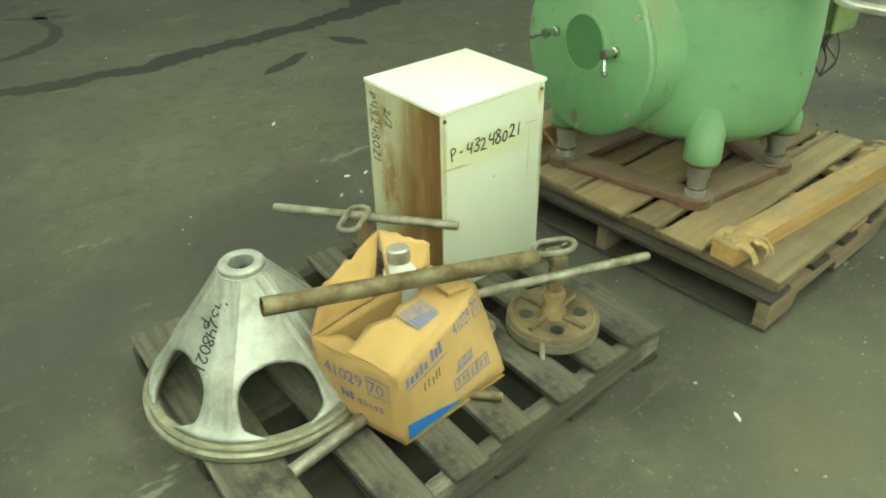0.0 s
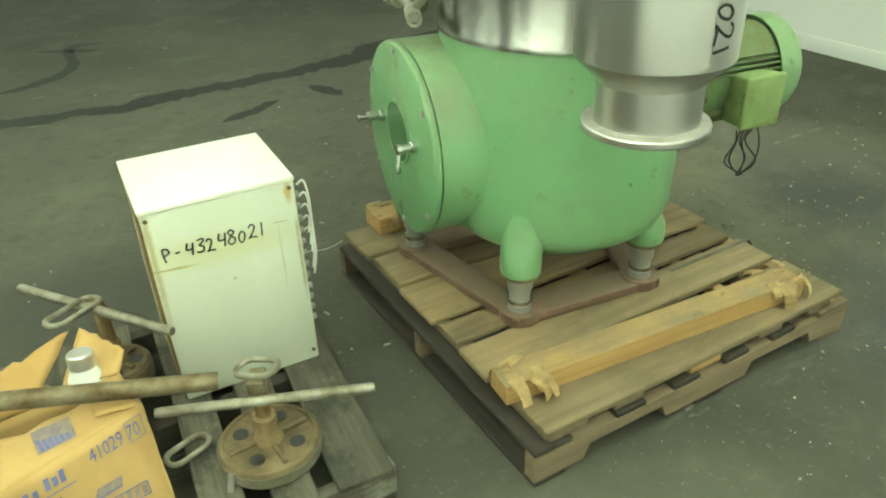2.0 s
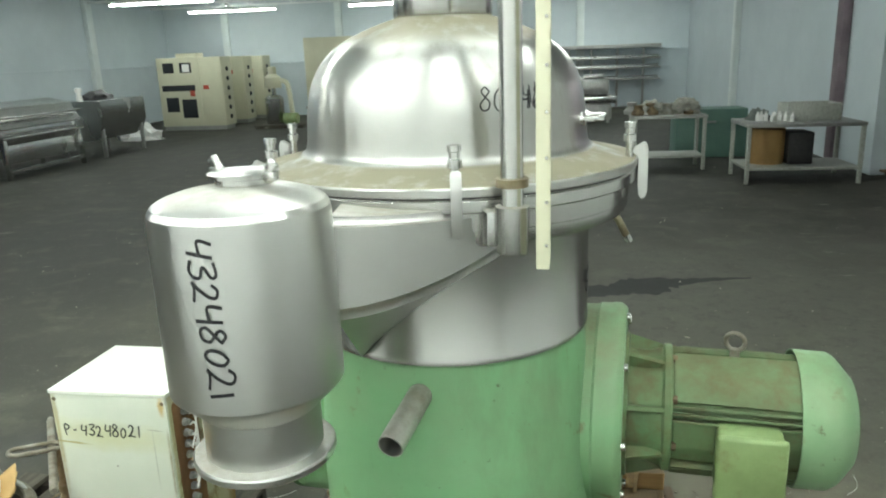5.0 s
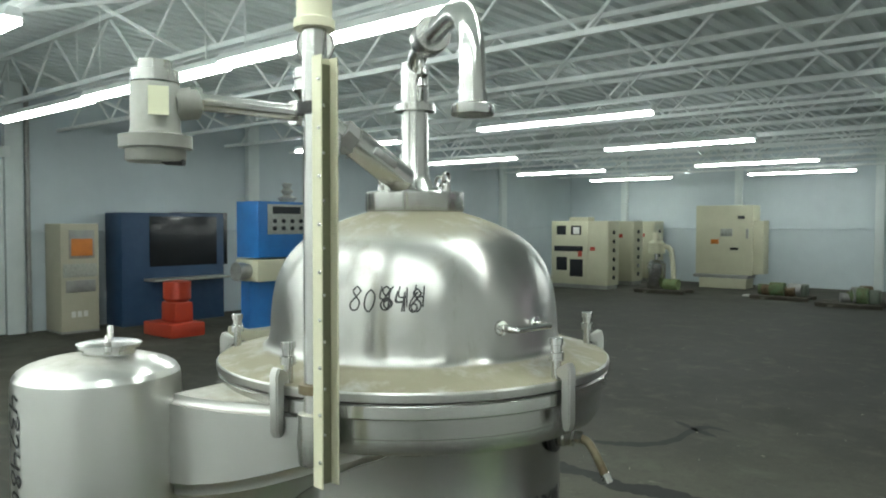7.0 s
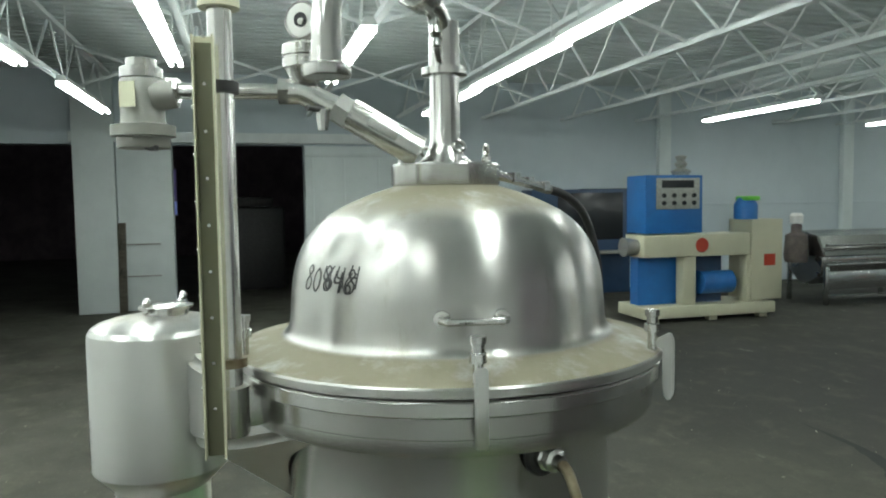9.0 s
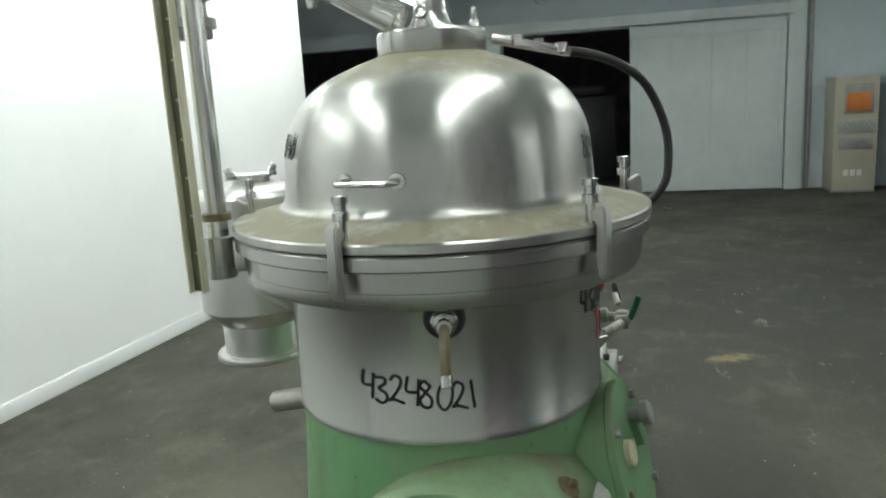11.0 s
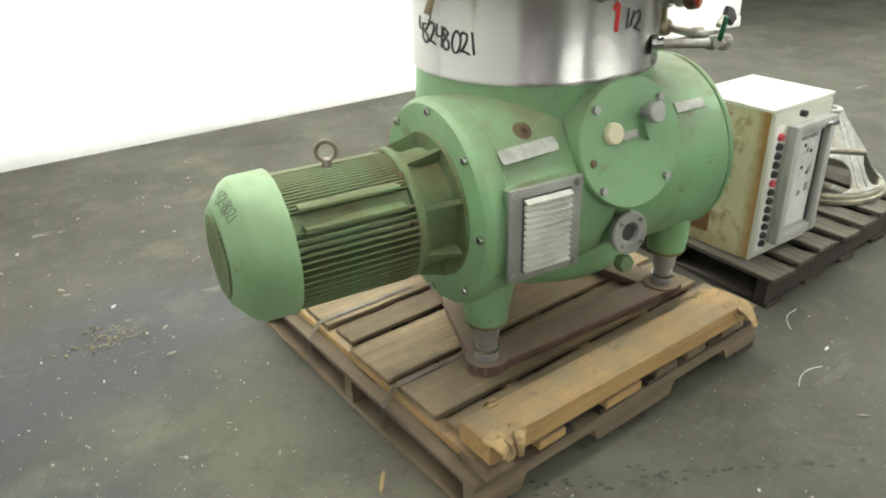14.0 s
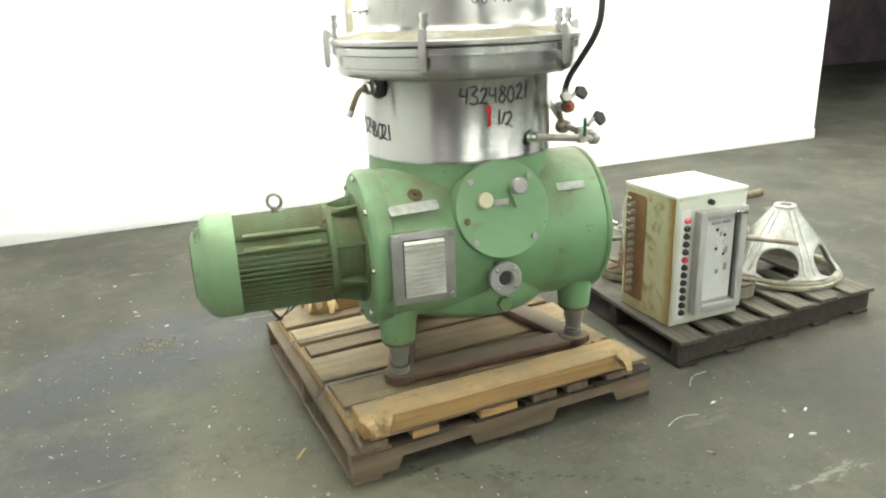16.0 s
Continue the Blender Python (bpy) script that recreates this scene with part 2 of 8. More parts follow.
BLACK = material("black_rubber", (0.015, 0.015, 0.016), 0.5, 0.0, (0.03, 0.03, 0.03), 20, 5)
RUSTPIPE = material("worn_rusty_pipe", (0.25, 0.22, 0.145), 0.42, 0.6, (0.11, 0.072, 0.035), 11, 9, 0.1, 70, rough2=0.75)
GALV = material("galvanised_pipe", (0.5, 0.5, 0.46), 0.36, 0.9, (0.32, 0.3, 0.25), 9, 8, 0.08, 70, rough2=0.65)
RUSTCAST = material("rusty_casting", (0.075, 0.052, 0.028), 0.8, 0.2, (0.2, 0.15, 0.085), 9, 9, 0.25, 60)
WIREW = material("white_wire", (0.7, 0.7, 0.66), 0.5)
GLASS_DARK = material("sight_glass", (0.075, 0.17, 0.075), 0.16, 0.0)
PLATE = material("stamped_plate", (0.46, 0.47, 0.43), 0.5, 0.4, (0.32, 0.33, 0.29), 30, 6)
LOUVRE = material("white_slat", (0.68, 0.69, 0.63), 0.5, 0.0, (0.5, 0.5, 0.44), 10, 6)
GREYMETAL = material("grey_metal", (0.3, 0.3, 0.29), 0.45, 0.6, (0.38, 0.38, 0.36), 8, 6)
WHITEWALL = material("white_wall_paint", (0.88, 0.89, 0.88), 0.7, 0.0, (0.85, 0.86, 0.85), 1.2, 6, 0.03, 40)
BLUEWALL = material("pale_blue_wall_paint", (0.6, 0.67, 0.7), 0.75, 0.0, (0.54, 0.61, 0.64), 0.9, 8, 0.05, 30)
DOORPAINT = material("pale_door_paint", (0.74, 0.8, 0.79), 0.6, 0.0, (0.66, 0.72, 0.71), 1.5, 8, 0.03, 40)
CEILING = material("grey_deck_paint", (0.74, 0.8, 0.79), 0.6, 0.0, (0.67, 0.73, 0.72), 1.2, 6)
JOIST = material("white_joist_paint", (0.8, 0.84, 0.83), 0.55, 0.0, (0.72, 0.76, 0.75), 3, 6)
# the purple light of the next hall is put into this wall colour
PURPLE = material("purple_glow_wall", (0.62, 0.49, 0.65), 0.8, 0.0, (0.54, 0.42, 0.57), 2, 6)
# dark tone, tuned in the colour for rooms that get little light
DARK = material("dark_room_tone", (0.22, 0.17, 0.19), 0.8, 0.0, (0.13, 0.1, 0.115), 2, 6)
BLUEPAINT = material("blue_machine_paint", (0.02, 0.16, 0.45), 0.45, 0.0, (0.02, 0.13, 0.38), 4, 6)
NAVY = material("dark_blue_paint", (0.02, 0.05, 0.11), 0.5, 0.0, (0.03, 0.065, 0.13), 4, 6)
REDPAINT = material("red_machine_paint", (0.45, 0.05, 0.02), 0.5, 0.0, (0.38, 0.04, 0.02), 4, 6)
ORANGE = material("orange_paint", (0.6, 0.2, 0.03), 0.6, 0.0, (0.5, 0.16, 0.03), 6, 6)
DRUM = material("fibre_drum", (0.3, 0.18, 0.06), 0.7, 0.0, (0.25, 0.15, 0.05), 5, 6)
BLUEBIN = material("blue_plastic", (0.02, 0.22, 0.6), 0.4)
TUBE = material("lit_tube", (0.95, 1.0, 0.97), 0.5, emit=TUBE_POWER)
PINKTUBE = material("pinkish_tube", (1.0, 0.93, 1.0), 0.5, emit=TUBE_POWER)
SCREEN = material("dark_screen", (0.02, 0.022, 0.025), 0.2)
PAPER = material("white_paper", (0.75, 0.75, 0.72), 0.8)
FLOOR = material("worn_concrete", (0.077, 0.075, 0.059), 0.74, 0.0, (0.047, 0.046, 0.037), 1.1, 12, 0.1, 35, rough2=0.9)
FLOOR.node_tree.nodes["Principled BSDF"].inputs["Specular IOR Level"].default_value = 0.25
add_layer(FLOOR, (0.13, 0.125, 0.1), 0.9, 0.52, 0.75, 12, rough=0.85, amount=0.5)
add_layer(FLOOR, (0.05, 0.049, 0.043), 0.6, 0.55, 0.72, 12, rough=0.7, amount=0.6)
add_layer(FLOOR, (0.26, 0.25, 0.21), 34, 0.7, 0.76, 3, rough=0.85, amount=0.8)
add_layer(FLOOR, (0.2, 0.19, 0.155), 3, 0.62, 0.75, 14, (1, 0.25, 1), rough=0.85, amount=0.4)


def stain(m, x, y, rx, ry, turn, colour, amount=0.8, rough=0.5, ragged=0.8, grain=3.0, soft=0.35, upright=False):
    """A stain, or a broad area of another tone, on a floor, or (upright) on a face across x and z: an ellipse with a
    ragged, fading rim.
    """
    n, l = m.node_tree.nodes, m.node_tree.links
    b = n["Principled BSDF"]
    tc = n.new("ShaderNodeTexCoord")
    mp = n.new("ShaderNodeMapping")
    mp.vector_type = "TEXTURE"
    mp.inputs["Location"].default_value = (x, 0, y) if upright else (x, y, 0)
    mp.inputs["Rotation"].default_value = (0, -radians(turn), 0) if upright else (0, 0, radians(turn))
    mp.inputs["Scale"].default_value = (rx, 100, ry) if upright else (rx, ry, 1)
    l.new(tc.outputs["Object"], mp.inputs[0])
    le = n.new("ShaderNodeVectorMath")
    le.operation = "LENGTH"
    l.new(mp.outputs[0], le.inputs[0])
    t = n.new("ShaderNodeTexNoise")
    t.inputs["Scale"].default_value, t.inputs["Detail"].default_value, t.inputs["Roughness"].default_value = grain, 12, 0.65
    l.new(tc.outputs["Object"], t.inputs["Vector"])
    a = n.new("ShaderNodeMath")
    a.operation = "MULTIPLY_ADD"
    l.new(t.outputs[0], a.inputs[0])
    a.inputs[1].default_value = ragged * 2
    l.new(le.outputs["Value"], a.inputs[2])
    r = n.new("ShaderNodeMapRange")
    r.inputs[1].default_value, r.inputs[2].default_value = 1 + ragged + soft, 1 + ragged - soft
    r.inputs[4].default_value = amount
    l.new(a.outputs[0], r.inputs[0])
    for name, value in (("Base Color", (*colour, 1)), ("Roughness", rough)):
        sock = b.inputs[name]
        mix = n.new("ShaderNodeMix")
        mix.data_type = "RGBA" if name == "Base Color" else "FLOAT"
        ia, ib, io = (6, 7, 2) if name == "Base Color" else (2, 3, 0)
        if sock.is_linked:
            l.new(sock.links[0].from_socket, mix.inputs[ia])
        else:
            mix.inputs[ia].default_value = sock.default_value
        mix.inputs[ib].default_value = value
        l.new(r.outputs[0], mix.inputs[0])
        l.new(mix.outputs[io], sock)


# broad areas that set the floor's tone by region, lighter and darker
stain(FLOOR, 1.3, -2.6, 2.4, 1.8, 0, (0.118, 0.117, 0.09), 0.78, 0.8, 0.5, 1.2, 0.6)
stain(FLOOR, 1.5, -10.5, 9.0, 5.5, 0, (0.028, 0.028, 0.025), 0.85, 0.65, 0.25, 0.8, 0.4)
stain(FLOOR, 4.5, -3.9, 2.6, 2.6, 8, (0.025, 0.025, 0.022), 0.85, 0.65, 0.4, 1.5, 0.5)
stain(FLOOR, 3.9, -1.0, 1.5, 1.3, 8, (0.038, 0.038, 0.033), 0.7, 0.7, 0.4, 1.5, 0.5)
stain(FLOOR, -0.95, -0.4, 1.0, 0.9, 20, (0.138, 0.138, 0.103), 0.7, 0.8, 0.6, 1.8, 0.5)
stain(FLOOR, -1.12, 0.85, 0.66, 0.38, 12, (0.044, 0.045, 0.05), 0.92, 0.5, 0.8, 2.6, 0.3)
stain(FLOOR, -1.55, 0.0, 0.4, 0.55, 12, (0.038, 0.039, 0.042), 0.85, 0.5, 0.8, 2.6, 0.35)
# one more broad lighter area
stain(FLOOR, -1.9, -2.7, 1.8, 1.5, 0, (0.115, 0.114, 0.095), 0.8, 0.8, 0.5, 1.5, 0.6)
add_layer(FLOOR, (0.05, 0.05, 0.042), 13, 0.5, 0.64, 9, rough=0.7, amount=0.45)
add_layer(FLOOR, (0.17, 0.172, 0.125), 3.2, 0.52, 0.66, 12, rough=0.85, amount=0.25)
add_layer(FLOOR, (0.25, 0.245, 0.19), 55, 0.61, 0.66, 6, rough=0.9, amount=0.3)
add_layer(FLOOR, (0.2, 0.2, 0.155), 9, 0.61, 0.69, 12, (0.2, 1, 1), rough=0.85, amount=0.25)
stain(FLOOR, 2.95, -1.0, 0.05, 0.14, 20, (0.26, 0.21, 0.11), 0.7, 0.8, 1.8, 16, 0.5)
stain(FLOOR, -1.75, -0.35, 0.3, 0.5, 30, (0.22, 0.21, 0.16), 0.3, 0.9, 1.0, 7, 0.5)
add_layer(FLOOR, (0.34, 0.335, 0.28), 7, 0.645, 0.69, 13, (0.35, 1, 1), rough=0.9, amount=0.4)
stain(FLOOR, -0.9, -0.6, 0.45, 0.3, -30, (0.22, 0.205, 0.15), 0.5, 0.9, 1.0, 5, 0.5)
stain(FLOOR, 2.15, -0.75, 0.3, 0.2, 20, (0.05, 0.05, 0.045), 0.6, 0.6, 0.8, 3, 0.5)
# a darker area before the parts pallet, then a lighter one behind
stain(FLOOR, 1.5, -0.85, 0.5, 0.3, 10, (0.045, 0.045, 0.04), 0.6, 0.7, 0.5, 2, 0.5)
stain(FLOOR, 0.75, 1.1, 0.6, 0.4, 10, (0.12, 0.12, 0.09), 0.5, 0.8, 0.5, 2, 0.5)
stain(FLOOR, 0.9, 0.95, 0.12, 0.1, 20, (0.12, 0.08, 0.045), 0.25, 0.8, 0.8, 6, 0.5)

# the cabinet's plain back: yellowed smear, rust runs at the screws, scratches
BACKPAINT = material("yellowed_enamel", (0.55, 0.58, 0.485), 0.4, 0.0, (0.6, 0.625, 0.53), 3, 7, 0.02, 30, rough2=0.5)
stain(BACKPAINT, 0.02, 0.43, 0.17, 0.036, 4, (0.5, 0.49, 0.2), 0.5, 0.6, 0.8, 14, 0.6, True)
stain(BACKPAINT, 0.14, 0.402, 0.05, 0.003, 4, (0.3, 0.25, 0.05), 0.8, 0.7, 0.8, 30, 0.5, True)
stain(BACKPAINT, -0.168, 0.53, 0.009, 0.026, 0, (0.45, 0.28, 0.05), 0.8, 0.7, 0.8, 25, 0.5, True)
stain(BACKPAINT, 0.176, 0.44, 0.007, 0.16, 0, (0.3, 0.24, 0.09), 0.7, 0.7, 1.2, 20, 0.6, True)
stain(BACKPAINT, -0.178, 0.33, 0.004, 0.1, 0, (0.2, 0.15, 0.06), 0.6, 0.7, 1.2, 30, 0.6, True)
stain(BACKPAINT, -0.13, 0.36, 0.0018, 0.08, 0, (0.33, 0.34, 0.28), 0.6, 0.7, 0.8, 40, 0.5, True)
stain(BACKPAINT, -0.14, 0.455, 0.022, 0.0016, 4, (0.25, 0.25, 0.2), 0.6, 0.7, 0.6, 40, 0.5, True)
stain(BACKPAINT, 0.0, 0.33, 0.003, 0.003, 0, (0.15, 0.14, 0.1), 0.8, 0.7, 0.6, 60, 0.5, True)
add_layer(BACKPAINT, (0.3, 0.29, 0.2), 30, 0.67, 0.71, 8, rough=0.7, amount=0.5)


def band(m, axis, a, b, colour, rough=0.85, ragged=0.08, grain=9.0, stretch=(1, 1, 0.25), amount=1.0):
    """A ragged band of rust or dirt that begins at a along one axis of the part and is full at b."""
    n, l = m.node_tree.nodes, m.node_tree.links
    p = n["Principled BSDF"]
    tc = n.new("ShaderNodeTexCoord")
    sp = n.new("ShaderNodeSeparateXYZ")
    l.new(tc.outputs["Object"], sp.inputs[0])
    mp = n.new("ShaderNodeMapping")
    mp.inputs["Scale"].default_value = stretch
    l.new(tc.outputs["Object"], mp.inputs[0])
    t = n.new("ShaderNodeTexNoise")
    t.inputs["Scale"].default_value, t.inputs["Detail"].default_value, t.inputs["Roughness"].default_value = grain, 10, 0.65
    l.new(mp.outputs[0], t.inputs["Vector"])
    s = n.new("ShaderNodeMath")
    s.operation = "MULTIPLY_ADD"
    l.new(t.outputs[0], s.inputs[0])
    s.inputs[1].default_value = ragged * 2
    l.new(sp.outputs[axis], s.inputs[2])
    r = n.new("ShaderNodeMapRange")
    r.inputs[1].default_value, r.inputs[2].default_value = a + ragged, b + ragged
    r.inputs[4].default_value = amount
    l.new(s.outputs[0], r.inputs[0])
    for name, value in (("Base Color", (*colour, 1)), ("Roughness", rough)):
        sock = p.inputs[name]
        mix = n.new("ShaderNodeMix")
        mix.data_type = "RGBA" if name == "Base Color" else "FLOAT"
        ia, ib, io = (6, 7, 2) if name == "Base Color" else (2, 3, 0)
        if sock.is_linked:
            l.new(sock.links[0].from_socket, mix.inputs[ia])
        else:
            mix.inputs[ia].default_value = sock.default_value
        mix.inputs[ib].default_value = value
        l.new(r.outputs[0], mix.inputs[0])
        l.new(mix.outputs[io], sock)


band(RUSTY, 1, -0.1, 0.06, (0.31, 0.225, 0.09), ragged=0.2, grain=7, stretch=(1, 1, 0.2))
band(RUSTY, 1, -0.03, 0.12, (0.16, 0.08, 0.022), ragged=0.2, grain=9, stretch=(1, 1, 0.22))
add_layer(RUSTY, (0.42, 0.37, 0.22), 11, 0.58, 0.7, 10, (1, 1, 0.25), rough=0.7, amount=0.4)
add_layer(RUSTY, (0.1, 0.052, 0.018), 16, 0.6, 0.7, 9, (1, 1, 0.4), rough=0.9, amount=0.7)
band(SPOTTED, 1, -0.105, -0.15, (0.3, 0.17, 0.05), ragged=-0.05, grain=12)
band(SPOTTED, 2, 0.14, 0.0, (0.33, 0.25, 0.1), ragged=-0.12, grain=12, amount=0.6)


# ---- building blocks ----
def mesh_from(name, bm, mat, smooth=None):
    me = bpy.data.meshes.new(name)
    bm.normal_update()
    bm.to_mesh(me)
    bm.free()
    me.materials.append(mat)
    if smooth:
        me.shade_smooth()
        me.set_sharp_from_angle(angle=radians(smooth))
    return me


def part(name, bm, mat, parent=None, label="", m=None, smooth=35):
    ob = new(name, mesh_from(name, bm, mat, smooth))
    if parent is not None:
        ob.parent = parent
    if m is not None:
        ob.matrix_basis = m
    if label:
        ob["label"] = label
    return ob


def thing(name, m, label, category, group="", kind=""):
    ob = new(name)
    ob.empty_display_size = 0.05
    ob.matrix_basis = m
    return tagged(ob, label, category, group, kind)


def box(x0, y0, z0, x1, y1, z1, bevel=0.0, segs=2, bm=None):
    own = bmesh.new()
    vs = bmesh.ops.create_cube(own, size=1.0, matrix=Matrix.Translation(((x0 + x1) / 2, (y0 + y1) / 2, (z0 + z1) / 2)) @ Matrix.Diagonal((abs(x1 - x0), abs(y1 - y0), abs(z1 - z0), 1)))
    if bevel:
        bmesh.ops.bevel(own, geom=own.edges[:], offset=bevel, segments=segs, affect="EDGES", profile=0.5)
    return merge(bm, own)


def merge(bm, own, m=None):
    if m is not None:
        own.transform(m)
    if bm is None:
        return own
    me = bpy.data.meshes.new("tmp")
    own.to_mesh(me)
    own.free()
    bm.from_mesh(me)
    bpy.data.meshes.remove(me)
    return bm


def lathe(profile, segs=48, m=None, bm=None):
    """A body of revolution about z from (radius, height) pairs; ends at radius 0 are closed."""
    own = bmesh.new()
    rings = []
    for r, z in profile:
        if r < 1e-6:
            rings.append([own.verts.new((0, 0, z))])
        else:
            rings.append([own.verts.new((r * math.cos(2 * math.pi * k / segs), r * math.sin(2 * math.pi * k / segs), z)) for k in range(segs)])
    for a, b in zip(rings, rings[1:]):
        for k in range(segs):
            q = (k + 1) % segs
            if len(a) == 1 and len(b) == 1:
                continue
            if len(a) == 1:
                own.faces.new((a[0], b[q], b[k]))
            elif len(b) == 1:
                own.faces.new((a[k], a[q], b[0]))
            else:
                own.faces.new((a[k], a[q], b[q], b[k]))
    bmesh.ops.recalc_face_normals(own, faces=own.faces[:])
    return merge(bm, own, m)


def sweep(points, r, segs=12, bm=None, closed=False, radii=None, caps=True):
    """A round tube along points."""
    own = bmesh.new()
    pts = [Vector(p) for p in points]
    up = Vector((0.13, 0.21, 0.97)).normalized()
    rings = []
    side = None
    for i, p in enumerate(pts):
        if closed:
            d = (pts[(i + 1) % len(pts)] - pts[i - 1]).normalized()
        else:
            d = (pts[min(i + 1, len(pts) - 1)] - pts[max(i - 1, 0)]).normalized()
        if side is None:
            side = d.cross(up if abs(d.dot(up)) < 0.95 else Vector((1, 0, 0))).normalized()
        side = (side - d * side.dot(d)).normalized()
        other = d.cross(side)
        rr = radii[i] if radii else r
        rings.append([own.verts.new(p + rr * (math.cos(2 * math.pi * k / segs) * side + math.sin(2 * math.pi * k / segs) * other)) for k in range(segs)])
    pairs = list(zip(rings, rings[1:])) + ([(rings[-1], rings[0])] if closed else [])
    for a, b in pairs:
        for k in range(segs):
            q = (k + 1) % segs
            own.faces.new((a[k], a[q], b[q], b[k]))
    if caps and not closed:
        own.faces.new(rings[0][::-1])
        own.faces.new(rings[-1])
    bmesh.ops.recalc_face_normals(own, faces=own.faces[:])
    return merge(bm, own)


def loft(rings, segs=24):
    """A closed body through ellipses, each a centre and two half axes."""
    bm = bmesh.new()
    rows = [[bm.verts.new(c + a * math.cos(2 * math.pi * k / segs) + b * math.sin(2 * math.pi * k / segs)) for k in range(segs)] for c, a, b in rings]
    for u, v in zip(rows, rows[1:]):
        for k in range(segs):
            q = (k + 1) % segs
            bm.faces.new((u[k], u[q], v[q], v[k]))
    bm.faces.new(rows[0])
    bm.faces.new(rows[-1])
    bmesh.ops.recalc_face_normals(bm, faces=bm.faces[:])
    return bm


def pipe_wall(points, r, wall, segs=16, bm=None):
    """An open-ended pipe with real wall thickness along a straight line."""
    a, b = Vector(points[0]), Vector(points[-1])
    h = (b - a).length
    q = (b - a).to_track_quat("Z", "Y").to_matrix().to_4x4()
    return lathe([(r - wall, 0), (r, 0), (r, h), (r - wall, h), (r - wall, 0)], segs, Matrix.Translation(a) @ q, bm)


def arc(points, n=6):
    """Rounds a polyline: a smooth curve through the points (Catmull-Rom)."""
    p = [Vector(q) for q in points]
    p = [2 * p[0] - p[1]] + p + [2 * p[-1] - p[-2]]
    out = []
    for i in range(1, len(p) - 2):
        for k in range(n):
            t = k / n
            a, b, c, d = p[i - 1], p[i], p[i + 1], p[i + 2]
            out.append(0.5 * ((2 * b) + (c - a) * t + (2 * a - 5 * b + 4 * c - d) * t * t + (3 * b - a - 3 * c + d) * t ** 3))
    return out + [p[-2]]


def prism(outline, z0, z1, bm=None, m=None, bevel=0.0):
    """A straight prism over a flat outline of (x, y)."""
    own = bmesh.new()
    lo = [own.verts.new((x, y, z0)) for x, y in outline]
    hi = [own.verts.new((x, y, z1)) for x, y in outline]
    own.faces.new(lo[::-1])
    own.faces.new(hi)
    for k in range(len(lo)):
        q = (k + 1) % len(lo)
        own.faces.new((lo[k], lo[q], hi[q], hi[k]))
    bmesh.ops.recalc_face_normals(own, faces=own.faces[:])
    if bevel:
        bmesh.ops.bevel(own, geom=own.edges[:], offset=bevel, segments=2, affect="EDGES")
    return merge(bm, own, m)


def bar(a, b, w, h, bm=None, bevel=0.0):
    """A straight bar of w by h from a to b; h is measured upwards."""
    a, b = Vector(a), Vector(b)
    d = b - a
    own = box(-w / 2, -h / 2, 0, w / 2, h / 2, d.length, bevel)
    x = Vector((0, 0, 1)).cross(d.normalized())
    x = x.normalized() if x.length > 1e-4 else Vector((1, 0, 0))
    y = d.normalized().cross(x)
    m = Matrix((x, y, d.normalized())).transposed().to_4x4()
    return merge(bm, own, Matrix.Translation(a) @ m)


def hexhead(r, h, m=None, bm=None):
    return prism([(r * math.cos(k * math.pi / 3), r * math.sin(k * math.pi / 3)) for k in range(6)], 0, h, bm, m)


AIM_Y = pose(0, 0, 0, 90, 0, 0)      # z axis of a lathe towards -y
AIM_X = pose(0, 0, 0, 0, 90, 0)      # towards +x

# ---- the hall ----
DOOR_X, FAR_Y, SIDE_X = 10.9, -19.5, -4.1
WALL_A, WALL_B = 3.34, -3.2
TOP = 3.75


def slab(name, x0, y0, z0, x1, y1, z1, mat, label, category, bevel=0.0):
    return tagged(part(name, box(x0, y0, z0, x1, y1, z1, bevel), mat), label, category, kind="structure")


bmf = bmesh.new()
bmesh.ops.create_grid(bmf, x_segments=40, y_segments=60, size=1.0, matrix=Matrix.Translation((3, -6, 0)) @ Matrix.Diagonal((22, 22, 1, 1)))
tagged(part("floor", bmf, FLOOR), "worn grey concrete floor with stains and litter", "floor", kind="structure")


def tar_seam(points, seed, grow=1.0):
    """A run of old tar on the floor: (x, y, width) along its line, ragged on both sides."""
    line = arc([(x, y, w) for x, y, w in points], 24)
    bm = bmesh.new()
    left, right = [], []
    for i, p in enumerate(line):
        d = line[min(i + 1, len(line) - 1)] - line[max(i - 1, 0)]
        side = Vector((-d.y, d.x, 0)).normalized()
        edge = min(1.0, 0.12 + 6 * min(i, len(line) - 1 - i) / len(line))
        q = Vector((p.x * 5, p.y * 5, seed))
        for row, sign in ((left, 1), (right, -1)):
            w = max(0.004, 0.5 * p.z * edge * grow * (1 + 0.55 * noise.noise(q + Vector((0, 0, 7 * sign))) + 0.4 * noise.noise(q * 4 + Vector((0, 0, 3 * sign)))))
            row.append(bm.verts.new((p.x + sign * side.x * w, p.y + sign * side.y * w, 0.0016)))
    for k in range(len(line) - 1):
        bm.faces.new((left[k], right[k], right[k + 1], left[k + 1]))
    return tagged(part("floor_tar", bm, TAR, smooth=None), "dark ragged seam of old tar on the concrete", "stain", kind="structure")


tar_seam([(2.95, -3.46, 0.1), (2.3, -3.4, 0.14), (1.75, -3.13, 0.14), (1.45, -3.0, 0.17), (1.2, -3.0, 0.13), (0.98, -2.93, 0.17), (0.7, -2.99, 0.2), (0.4, -2.98, 0.17), (0.0, -2.99, 0.16), (-0.45, -3.04, 0.2), (-0.77, -3.12, 0.3), (-1.1, -3.27, 0.34), (-1.62, -3.36, 0.16)], 1)
